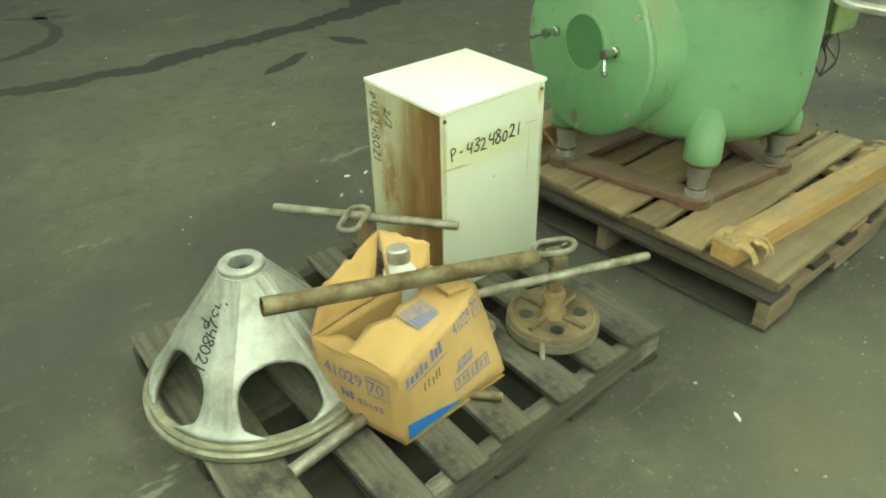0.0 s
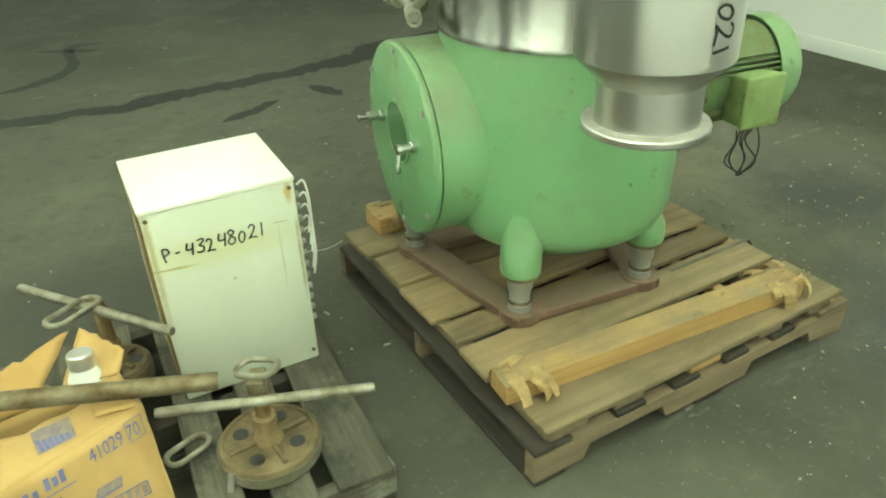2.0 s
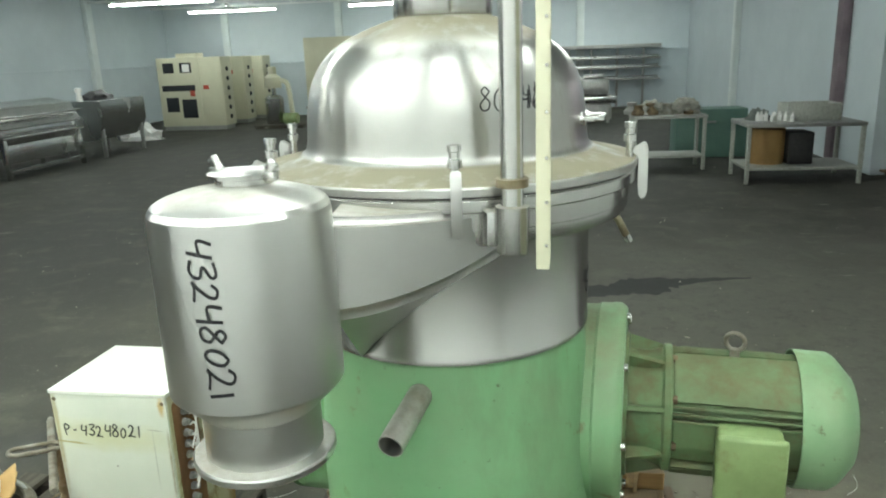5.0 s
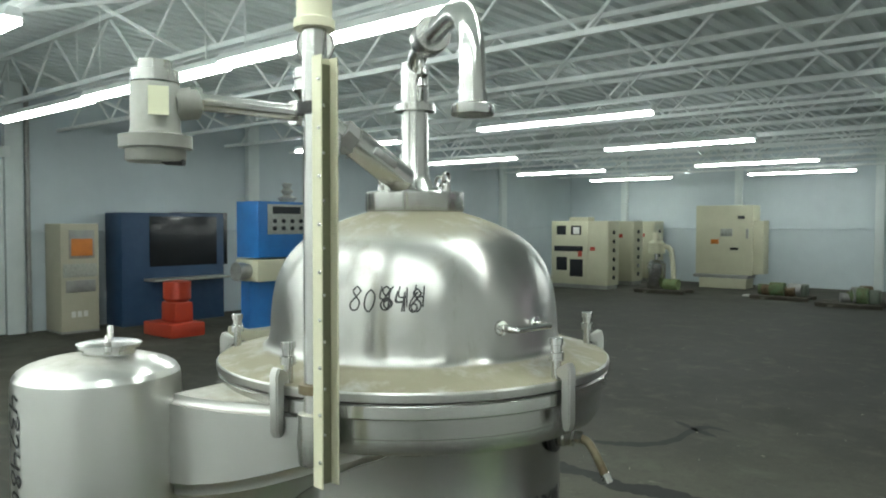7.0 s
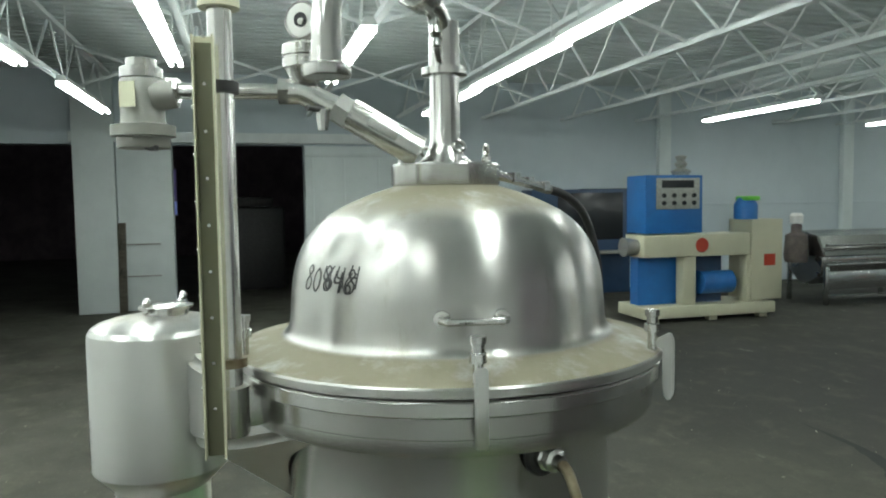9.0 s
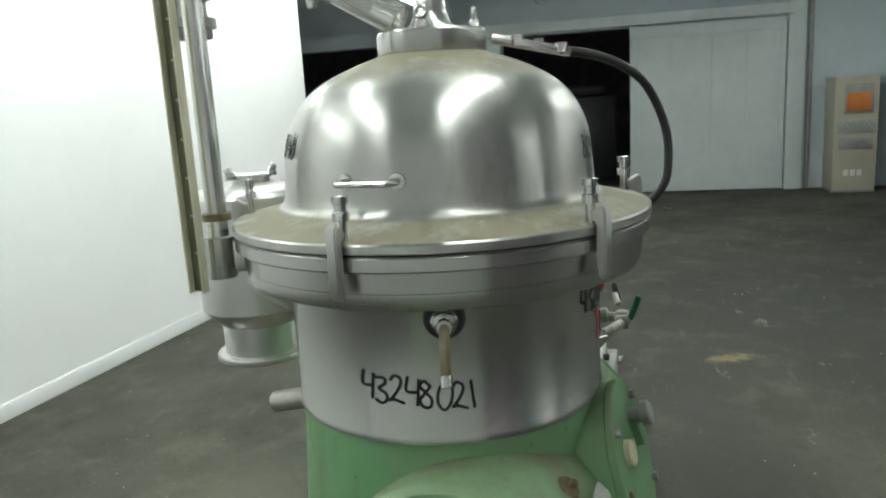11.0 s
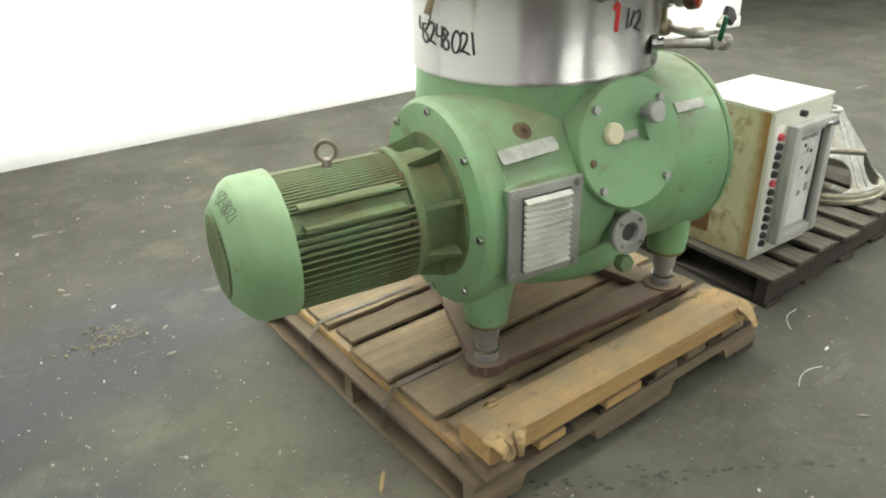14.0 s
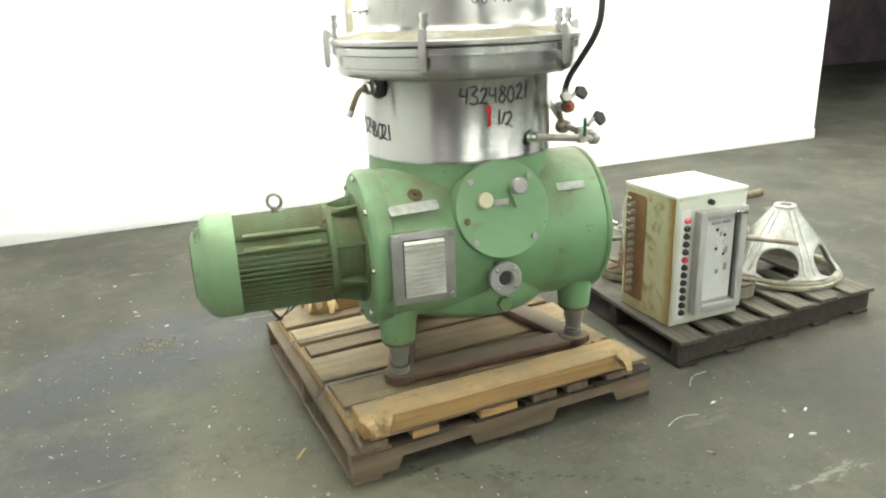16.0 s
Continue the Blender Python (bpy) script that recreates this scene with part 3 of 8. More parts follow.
tar_seam([(1.66, -3.68, 0.06), (1.41, -3.75, 0.1), (1.14, -4.03, 0.09), (1.08, -4.6, 0.08), (0.84, -4.62, 0.06)], 2)
tar_seam([(0.55, -2.34, 0.05), (0.34, -2.43, 0.1), (0.15, -2.52, 0.05)], 3)
tar_seam([(-0.1, -2.68, 0.05), (-0.15, -2.52, 0.14), (-0.2, -2.38, 0.06)], 4)
tar_seam([(1.34, -4.66, 0.05), (1.1, -4.5, 0.07), (0.89, -4.4, 0.05)], 5)


def tar_crumbs():
    """Flakes of old tar trodden into the floor along a cold joint before the pallet."""
    rnd = random.Random(4)
    bm = bmesh.new()
    for k in range(170):
        q = rnd.random()
        x, y = -0.42 + 0.95 * q, -0.49 - 0.6 * q ** 0.9
        off = rnd.gauss(0, 0.016 + 0.012 * math.sin(q * 9))
        x, y = x + off * 0.55, y + off * 0.83
        r, a0 = 0.0014 + 0.006 * rnd.random() ** 3, rnd.uniform(-0.9, -0.2)
        ring = []
        for n in range(7):
            a = 2 * math.pi * n / 7
            u, v = r * rnd.uniform(0.6, 1.3) * 1.9 * math.cos(a), r * rnd.uniform(0.5, 1.2) * math.sin(a)
            ring.append(bm.verts.new((x + u * math.cos(a0) - v * math.sin(a0), y + u * math.sin(a0) + v * math.cos(a0), 0.0012 + 0.000004 * k)))
        bm.faces.new(ring)
    tagged(part("tar_crumbs", bm, material("trodden_tar", (0.035, 0.035, 0.031), 0.8, 0.0, (0.05, 0.05, 0.043), 30, 6), smooth=None), "dark tar crumbs trodden into the concrete", "litter", kind="stuff")


tar_crumbs()
SLANT = pose(0, 3.07, 0, 0, 0, -3.1)
slab("wall_white_long", WALL_B - 0.2, 0, 0, 5.63, 0.15, TOP, WHITEWALL, "smooth white painted partition wall behind the machine", "wall").matrix_basis = SLANT
slab("wall_white_short", WALL_B - 0.15, -2.2, 0, WALL_B, WALL_A, TOP, WHITEWALL, "smooth white painted partition wall beside the opening", "wall")
slab("baseboard_long", WALL_B + 0.02, -0.013, 0, 5.64, -0.001, 0.1, WHITEWALL, "white painted baseboard along the partition", "baseboard", 0.003).matrix_basis = SLANT
slab("baseboard_short", WALL_B + 0.001, -2.2, 0, WALL_B + 0.012, WALL_A - 0.03, 0.1, WHITEWALL, "white painted baseboard on the short partition", "baseboard", 0.003)
# door wall, with the dark opening between the sliding doors
slab("wall_doors_left", DOOR_X, 1.55, 0, DOOR_X + 0.3, 2.95, 2.62, BLUEWALL, "pale painted wall beside the opening", "wall")
slab("wall_doors_head", DOOR_X, -0.52, 2.62, DOOR_X + 0.3, 8.0, TOP, BLUEWALL, "grey-blue painted wall above the door opening", "wall")
slab("wall_doors_right", DOOR_X, -3.0, 0, DOOR_X + 0.3, -0.52, TOP, BLUEWALL, "pale painted wall behind the sliding door", "wall")
slab("wall_doors_far", DOOR_X, FAR_Y, 0, DOOR_X + 0.3, -3.0, TOP, BLUEWALL, "long pale blue painted block wall", "wall")
slab("wall_far", SIDE_X, FAR_Y - 0.3, 0, DOOR_X, FAR_Y, TOP, BLUEWALL, "pale blue painted end wall", "wall")
slab("wall_side", SIDE_X - 0.3, FAR_Y, 0, SIDE_X, -7.6, TOP, BLUEWALL, "pale blue side wall beyond the tables", "wall")
slab("wall_dark_room", -18, FAR_Y, 0, -17.7, 6, TOP, PURPLE, "wall of the next hall, coloured for its purple light", "wall")
slab("wall_dark_end", -18, FAR_Y - 0.3, 0, SIDE_X, FAR_Y, TOP, PURPLE, "end wall of the next hall, coloured for its purple light", "wall")
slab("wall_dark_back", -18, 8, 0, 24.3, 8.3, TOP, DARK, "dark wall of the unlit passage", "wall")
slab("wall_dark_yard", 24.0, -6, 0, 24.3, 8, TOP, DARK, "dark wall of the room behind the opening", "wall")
yard_window = tagged(new("window_1"), "small dusk-blue window in the dark room beyond the doors", "window", kind="structure")
yard_window.matrix_basis = pose(23.98, 2.97, 1.34) @ Matrix.Scale(1.5, 4)
part("window_frame", box(-0.03, -0.3, -0.04, 0.015, 0.3, 0.0, 0.004), DARK, yard_window)
part("window_frame", box(-0.03, -0.3, 1.0, 0.015, 0.3, 1.04, 0.004), DARK, yard_window)
for y0 in (-0.3, 0.26):
    part("window_frame", box(-0.03, y0, 0.001, 0.015, y0 + 0.04, 0.999, 0.004), DARK, yard_window)
part("pane", box(-0.012, -0.258, 0.002, -0.004, 0.258, 0.3), material("dusk_glass", (0.2, 0.26, 0.55), 0.3, emit=0.55), yard_window, "pale blue lit pane")
for z0 in (0.33, 0.67):
    part("glazing_bar", box(-0.02, -0.258, z0 - 0.028, 0.0, 0.258, z0 - 0.002), DARK, yard_window)
    part("pane", box(-0.012, -0.258, z0, -0.004, 0.258, z0 + 0.31), material("dim_purple_glass", (0.18, 0.15, 0.35), 0.3, emit=0.22), yard_window, "dim purple pane")
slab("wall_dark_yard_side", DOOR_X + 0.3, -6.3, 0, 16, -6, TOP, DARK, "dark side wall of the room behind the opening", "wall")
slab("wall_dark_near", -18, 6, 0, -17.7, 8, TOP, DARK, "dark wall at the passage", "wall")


def ceiling():
    bm = bmesh.new()
    x0, x1 = -18.0, 16.0
    # ribbed steel deck: the ribs cross the joists
    x, step, prof = x0, 0.2, []
    while x < x1:
        prof += [(x, TOP), (x + 0.1, TOP), (x + 0.125, TOP + 0.045), (x + 0.175, TOP + 0.045)]
        x += step
    a = [bm.verts.new((px, FAR_Y, pz)) for px, pz in prof]
    b = [bm.verts.new((px, 8.3, pz)) for px, pz in prof]
    for k in range(len(a) - 1):
        bm.faces.new((a[k], a[k + 1], b[k + 1], b[k]))
    box(x0, FAR_Y, TOP + 0.1, x1, 8.3, TOP + 0.2, bm=bm)
    tagged(part("ceiling", bm, CEILING, smooth=None), "grey painted ribbed steel roof deck", "ceiling", kind="structure")


ceiling()


def joist(length, z0=3.1, z1=3.66, panel=0.62):
    """An open-web steel joist along x."""
    j = thing("roof_joist", pose(0, 0, 0), "white painted open-web steel roof joist", "joist", "roof joists")
    part("bottom_chord", bar((0, 0, z0), (length, 0, z0), 0.06, 0.045), JOIST, j)
    part("top_chord", bar((0, 0, z1), (length, 0, z1), 0.09, 0.05), JOIST, j)
    # one bent rod zigzags between the chords
    bends = []
    for k in range(int(length / panel) + 1):
        z, s = (z0, 1) if k % 2 else (z1, -1)
        bends += [(k * panel - 0.015, 0, z + 0.01 * s), (k * panel + 0.015, 0, z + 0.01 * s)]
    part("web", sweep(bends, 0.016, 6), JOIST, j)
    return j


first = joist(DOOR_X + 12.5)
JY = [2.4 - 1.5 * k for k in range(15)]
first.matrix_basis = pose(-12.6, JY[0], 0)
for y in JY[1:]:
    copy_thing(first, pose(-12.6, y, 0))
# cross bridging between joists
for x in (-1.5, 4.6, 8.4):
    br = thing("joist_bridging", pose(x, 0, 0), "white painted angle bridging between the joists", "bracing", "joist bridging")
    for k in range(14):
        part("brace", bar((0, JY[k], 3.12), (0, JY[k + 1], 3.62), 0.03, 0.03), JOIST, br, smooth=None)
        part("brace", bar((0.05, JY[k], 3.62), (0.05, JY[k + 1], 3.12), 0.03, 0.03), JOIST, br, smooth=None)


LAMP_Z = 2.9


def tube_lamp(length, mat, label, group):
    """A bare two-tube fluorescent strip hung under the joists."""
    t = thing("strip_light", pose(0, 0, 0), label, "light", group)
    part("housing", prism([(-0.06, 0), (0.06, 0), (0.035, 0.06), (-0.035, 0.06)], 0, length, m=pose(0, 0, 0.03, 90, 0, 90)), JOIST, t, smooth=None)
    for y in (-0.04, 0.04):
        part("tube", sweep([(0.03, y, 0.005), (length - 0.03, y, 0.005)], 0.019, 8), mat, t)
    for x in (0.3, length - 0.3):
        part("hanger", sweep([(x, 0, 0.09), (x, 0, TOP - LAMP_Z + 0.03)], 0.006, 6), JOIST, t)
    return t


# the three at y 2.3 are unseen, added to brighten wall and machine back
SPOTS = [(3.1, 1.0), (6.75, 2.2), (3.8, -0.45), (1.5, -2.0), (3.95, -2.05), (6.4, -2.1), (2.35, -6.45), (6.55, -6.8),
         (2.3, -9.9), (6.75, -10.25), (2.4, -14.2), (6.95, -14.2), (2.4, -17.7), (6.8, -17.7), (-2.4, -9.9), (-2.4, -14.2), (-2.9, -17.6),
         (-2.4, -6.3),
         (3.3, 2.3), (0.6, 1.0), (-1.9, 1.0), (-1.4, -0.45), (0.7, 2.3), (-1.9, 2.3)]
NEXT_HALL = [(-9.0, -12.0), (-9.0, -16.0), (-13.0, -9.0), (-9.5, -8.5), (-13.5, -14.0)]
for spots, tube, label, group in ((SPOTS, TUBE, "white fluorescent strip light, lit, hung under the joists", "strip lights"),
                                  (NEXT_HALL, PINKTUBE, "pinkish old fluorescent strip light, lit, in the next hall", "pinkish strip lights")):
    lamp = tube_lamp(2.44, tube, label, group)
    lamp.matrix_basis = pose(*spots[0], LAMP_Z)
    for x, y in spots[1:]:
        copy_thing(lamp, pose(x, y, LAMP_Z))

# ---- pallets ----
MACHINE = pose(0.084, 0.025, 0, 0, 0, -8)


def plank(name, x0, y0, z0, x1, y1, z1, mat, parent, label=""):
    bm = box(x0, y0, z0, x1, y1, z1)
    bmesh.ops.subdivide_edges(bm, edges=[e for e in bm.edges if e.calc_length() > 0.4], cuts=3)
    bmesh.ops.bevel(bm, geom=bm.edges[:], offset=0.0025, segments=1, affect="EDGES")
    for v in bm.verts:
        v.co += 0.003 * noise.noise_vector(v.co * 7 + Vector((x0 * 13, y0 * 17, 3)))
    return part(name, bm, mat, parent, label, smooth=None)


def stringer(x0, x1, y, w, z0, z1, mat, parent):
    """A pallet runner along x with two fork notches cut from below."""
    n = (x1 - x0)
    a, b, c, d = x0 + 0.13 * n, x0 + 0.37 * n, x0 + 0.63 * n, x0 + 0.87 * n
    h = z0 + 0.045
    o = [(x0, z0), (a, z0), (a + 0.02, h), (b - 0.02, h), (b, z0), (c, z0), (c + 0.02, h), (d - 0.02, h), (d, z0), (x1, z0), (x1, z1), (x0, z1)]
    return part("stringer", prism(o, -w / 2, w / 2, m=pose(0, y, 0, 90, 0, 0)), mat, parent, smooth=None)


def machine_pallet():
    p = thing("pallet", pose(0, 0, 0), "double-decked brown wooden pallet under the green machine", "pallet")
    x0, x1, y0, y1 = -0.60, 0.615, -0.52, 0.67
    for y in (y0 + 0.02, 0.07, y1 - 0.02):
        stringer(x0, x1, y, 0.04, 0.018, 0.1, WOOD_X, p)
    for x in (x0 + 0.05, 0.0, x1 - 0.05):
        # boards under the deck get the painted shade, save at the left end
        plank("bottom_board", x - 0.05, y0, 0.0, x + 0.05, y1, 0.017, SHADEWOOD if x > -0.4 else WOOD_Y, p)
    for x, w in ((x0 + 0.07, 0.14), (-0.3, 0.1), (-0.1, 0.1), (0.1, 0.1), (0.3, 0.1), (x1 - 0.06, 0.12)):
        plank("lower_deck_board", x - w / 2, y0, 0.101, x + w / 2, y1, 0.118, SHADEWOOD if x > -0.4 else WOOD_Y, p)
    for x in (-0.535, -0.28, 0.02, 0.3, 0.545):
        plank("runner", x - 0.022, y0 + 0.05, 0.119, x + 0.022, y1 - 0.02, 0.147, BEAM if x < 0.4 else WOOD_Y, p)
    for x, w, mt in ((-0.52, 0.045, WOOD_Y), (-0.34, 0.048, BEAM), (-0.06, 0.075, BEAM), (0.13, 0.05, WOOD_Y), (0.27, 0.045, WOOD_Y), (0.46, 0.06, WOOD_Y)):
        plank("spacer_block", x - w, y0 - 0.006, 0.1185, x + w, y0 + 0.1, 0.146, mt, p)
    for x, w, mt in ((0.5, 0.06, WOOD_Y), (0.3, 0.05, WOOD_Y), (0.02, 0.06, BEAM), (-0.25, 0.05, WOOD_Y), (-0.47, 0.05, WOOD_Y)):
        plank("spacer_block", x - w, y1 - 0.1, 0.1185, x + w, y1 - 0.012, 0.146, mt, p)
    for k, (ya, yb) in enumerate(((-0.52, -0.322), (-0.3, -0.11), (-0.088, 0.117), (0.145, 0.245), (0.272, 0.42), (0.455, 0.665))):
        plank("deck_board", -0.535 - 0.012 * (k % 3), ya, 0.148, 0.59 - 0.014 * (k % 2), yb, 0.166, WOOD, p)
    return p


machine_pallet()


def chock(x0, x1, half, seed):
    """A pine beam nailed to the deck, its ends split into torn strips."""
    t = thing("timber_chock", pose(0, 0, 0), "splintered yellow pine beam nailed on the pallet", "timber", "timber chocks")
    plank("beam", x0, -half, 0.168, x1, half, 0.232, BEAM, t)
    rnd = random.Random(seed)
    for x, way in ((x0 + 0.03, -1), (x1 - 0.05, 1)):
        for k in range(9):
            # a torn strip that starts on the top and curls over the edge
            px, side = x + rnd.uniform(-0.03, 0.09) * way * -1, rnd.choice((-1, -1, 1)) if seed == 1 else rnd.choice((1, 1, -1))
            l, w, th = rnd.uniform(0.035, 0.09), rnd.uniform(0.012, 0.03), rnd.uniform(0.002, 0.005)
            turn, curl = rnd.uniform(-0.5, 0.5), rnd.uniform(0.8, 2.2)
            bm = bmesh.new()
            rows = []
            p, a = Vector((px, side * (half - rnd.uniform(-0.002, 0.035)), 0.2335)), rnd.uniform(0.0, 0.5)
            for q in range(5):
                ww = w * (1 - 0.12 * q) * rnd.uniform(0.75, 1.2)
                along = Vector((math.sin(turn), side * math.cos(turn), 0))
                cross = Vector((math.cos(turn), -side * math.sin(turn), 0))
                nrm = Vector((along.x * math.sin(a), along.y * math.sin(a), math.cos(a)))
                rows.append([bm.verts.new(v) for v in (p - cross * ww, p + cross * ww, p + cross * ww * 0.8 + nrm * th, p - cross * ww * 0.8 + nrm * th)])
                p = p + (along * math.cos(a) - Vector((0, 0, math.sin(a)))) * l / 4
                a += curl / 4
            for u, v in zip(rows, rows[1:]):
                for q in range(4):
                    bm.faces.new((u[q], u[(q + 1) % 4], v[(q + 1) % 4], v[q]))
            bm.faces.new(rows[0][::-1])
            bm.faces.new(rows[-1])
            bmesh.ops.recalc_face_normals(bm, faces=bm.faces[:])
            part("splinter", bm, SPLINTER, t, smooth=None)
    return t


chock(-0.555, 0.49, 0.06, 1).matrix_basis = pose(0, -0.478, 0, 0, 0, -0.8)
chock(-0.425, 0.605, 0.042, 2).matrix_basis = pose(0, 0.543, 0, 0, 0, -4.7)


def parts_pallet():
    m = pose(0.845, -0.425, 0, 0, 0, 0.5)
    p = thing("pallet", m, "old grey wooden pallet holding the cabinet and machine parts", "pallet")
    L, W, lean = 1.2, 0.945, 0.085
    for y in (0.03, W / 2, W - 0.03):
        # inner runners and bottom boards carry the painted shade of the gaps
        plank("stringer", lean * y, y - 0.02, 0.018, L + lean * y, y + 0.02, 0.108, GREYWOOD_X if y > 0.6 else SHADEWOOD, p)
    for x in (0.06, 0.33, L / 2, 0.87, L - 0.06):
        plank("bottom_board", -0.05, 0, 0.0, 0.05, W, 0.017, SHADEWOOD, p).matrix_basis = pose(x, 0, 0, 0, 0, -4.8)
    xs = [(0.07, 0.14), (0.245, 0.1), (0.41, 0.1), (0.575, 0.1), (0.74, 0.1), (0.91, 0.1), (1.12, 0.15)]
    for k, (x, w) in enumerate(xs):
        plank("deck_board", -w / 2, -0.012 + 0.008 * (k % 3), 0.109, w / 2, W + 0.012 - 0.01 * (k % 2), 0.128, GREYWOOD, p).matrix_basis = pose(x, 0, 0, 0, 0, -4.8 + 0.7 * (k % 3 - 1))
    return p


parts_pallet()

# ---- the separator ----
sep = thing("separator", MACHINE, "green and stainless steel disc separator with side motor on a pallet", "machine")


def ring_at(r, n, start=0.0):
    return [(r * math.cos(radians(start) + 2 * math.pi * k / n), r * math.sin(radians(start) + 2 * math.pi * k / n)) for k in range(n)]


def separator_base():
    # trapezoid base frame of brown steel channel under four feet
    feet = {"back_right": (0.24, 0.25), "back_left": (-0.185, 0.245), "front_right": (0.385, -0.235), "front_left": (-0.345, -0.29)}
    f = [Vector((*feet[k], 0)) for k in ("front_left", "front_right", "back_right", "back_left")]
    z = 0.184
    for a, b in ((0, 1), (1, 2), (2, 3), (3, 0)):
        d = (f[b] - f[a]).normalized() * 0.045
        bm = bar(f[a] - d + Vector((0, 0, z)), f[b] + d + Vector((0, 0, z)), 0.098, 0.028, bevel=0.004)
        part("base_rail", bm, FRAME, sep, "brown primed steel rail")
    for k, p in enumerate(f):
        part("base_pad", lathe([(0, 0.17), (0.06, 0.17), (0.06, 0.202), (0, 0.202)], 20, Matrix.Translation(p)), FRAME, sep)
        part("foot", lathe([(0, 0.2), (0.034, 0.2), (0.034, 0.222), (0.031, 0.226), (0.031, 0.262), (0.036, 0.27), (0.041, 0.345), (0, 0.345)], 24, Matrix.Translation(p)), GREYMETAL, sep, "levelling foot of bare steel")
        part("foot_ring", lathe([(0.032, 0.227), (0.0355, 0.227), (0.0355, 0.238), (0.032, 0.238)], 24, Matrix.Translation(p)), CHROME, sep)
        # tapered green leg that runs up into the housing
        inward = Vector((-p.x, -p.y, 0)).normalized()
        side = Vector((-inward.y, inward.x, 0))
        shape = ((0.322, 0, 0.052, 0.052), (0.332, 0, 0.059, 0.059), (0.36, 0, 0.06, 0.06), (0.385, 0.002, 0.06, 0.06), (0.405, 0.011, 0.06, 0.061), (0.425, 0.022, 0.06, 0.063), (0.445, 0.032, 0.06, 0.067), (0.465, 0.039, 0.06, 0.074), (0.485, 0.0435, 0.06, 0.085), (0.51, 0.046, 0.06, 0.1), (0.55, 0.05, 0.06, 0.12)) if k >= 2 else (
            (0.322, 0, 0.052, 0.052), (0.332, 0, 0.06, 0.06), (0.36, 0, 0.063, 0.063), (0.39, 0.001, 0.066, 0.066), (0.42, 0.004, 0.07, 0.071), (0.45, 0.012, 0.076, 0.079), (0.48, 0.023, 0.082, 0.09), (0.51, 0.038, 0.088, 0.105), (0.545, 0.06, 0.095, 0.122), (0.58, 0.09, 0.1, 0.14))
        part("leg", loft([(p + inward * c + Vector((0, 0, h)), inward * a, side * b) for h, c, a, b in shape], 28), GREEN, sep)
        part("leg_rim", lathe([(0.05, 0.319), (0.054, 0.319), (0.0595, 0.327), (0.0605, 0.333), (0.0585, 0.333), (0.05, 0.319)], 28, Matrix.Translation(p)), BRASSY, sep, "rubbed edge of bare metal")
        if k < 2:
            s = 1 if p.x > 0 else -1
            rib = [(0.04, 0.36), (0.075, 0.42), (0.105, 0.5), (0.0, 0.52)]
            part("leg_rib", prism([(-s * a, h) for a, h in rib], -0.014, 0.014, m=Matrix.Translation(p) @ pose(0, 0, 0, 90, 0, 0), bevel=0.004), GREEN, sep)


separator_base()
# upright round housing with a dished bottom
part("housing", lathe([(0, 0.345), (0.15, 0.348), (0.245, 0.357), (0.31, 0.374), (0.344, 0.404), (0.359, 0.452), (0.361, 0.56), (0.357, 0.7), (0.347, 0.85), (0.34, 0.975), (0, 0.975)], 72), GREEN, sep, "green enamelled round housing")
# cross housing to the motor
LY, LZ = -0.17, 0.655
part("motor_housing", lathe([(0, 0.0), (0.276, 0.0), (0.277, 0.052), (0.272, 0.058), (0.27, 0.16), (0.262, 0.28), (0.25, 0.4), (0, 0.4)], 64, Matrix.Translation((-0.424, LY, LZ)) @ AIM_X), GREEN, sep)
part("motor_flange", lathe([(0.19, -0.004), (0.266, -0.004), (0.278, 0.01), (0.279, 0.018), (0.279, 0.034), (0.19, 0.034), (0.19, -0.004)], 64, Matrix.Translation((-0.438, LY, LZ)) @ AIM_X), GREEN, sep)
# the shade inside the flange opening is put into this darker green
part("flange_recess", lathe([(0, 0), (0.2, 0), (0.2, 0.02), (0, 0.02)], 48, Matrix.Translation((-0.4325, LY, LZ)) @ AIM_X), material("recess_shade_green", (0.06, 0.1, 0.045), 0.6, 0.0, (0.08, 0.1, 0.05), 9, 6), sep)
for k in range(8):
    a = radians(1 + 45 * k)
    m = Matrix.Translation((-0.4415, LY - 0.252 * math.sin(a), LZ + 0.252 * math.cos(a))) @ pose(0, 0, 0, 0, -90, 0)
    b = part("flange_bolt", lathe([(0, 0), (0.011, 0), (0.011, 0.009), (0.0095, 0.011), (0.006, 0.011), (0.006, 0.004), (0, 0.004)], 14, m), CHROME, sep)
    # black disc for the shade down in the socket
    part("socket", lathe([(0, 0.0042), (0.0058, 0.0042), (0.0058, 0.006), (0, 0.006)], 10, m), BLACK, b)
# opposite lobe with the sight glass
EY, EZ = -0.10, 0.645
lobe = part("end_housing", lathe([(0, 0.0), (0.262, 0.0), (0.274, 0.03), (0.28, 0.1), (0.283, 0.436), (0.281, 0.4395), (0.0, 0.4395)], 64, Matrix.Translation((0.0, EY, EZ)) @ AIM_X), GREEN, sep)
part("end_cover", lathe([(0, 0), (0.279, 0), (0.2825, 0.002), (0.2835, 0.006), (0.2835, 0.013), (0.281, 0.019), (0.275, 0.023), (0, 0.023)], 64, Matrix.Translation((0.442, EY, EZ)) @ AIM_X), GREEN, sep)
part("sight_ring", lathe([(0.088, 0), (0.098, 0), (0.098, 0.004), (0.09, 0.006), (0.088, 0.006), (0.088, 0)], 40, Matrix.Translation((0.465, EY, EZ + 0.025)) @ AIM_X), GREEN, sep)
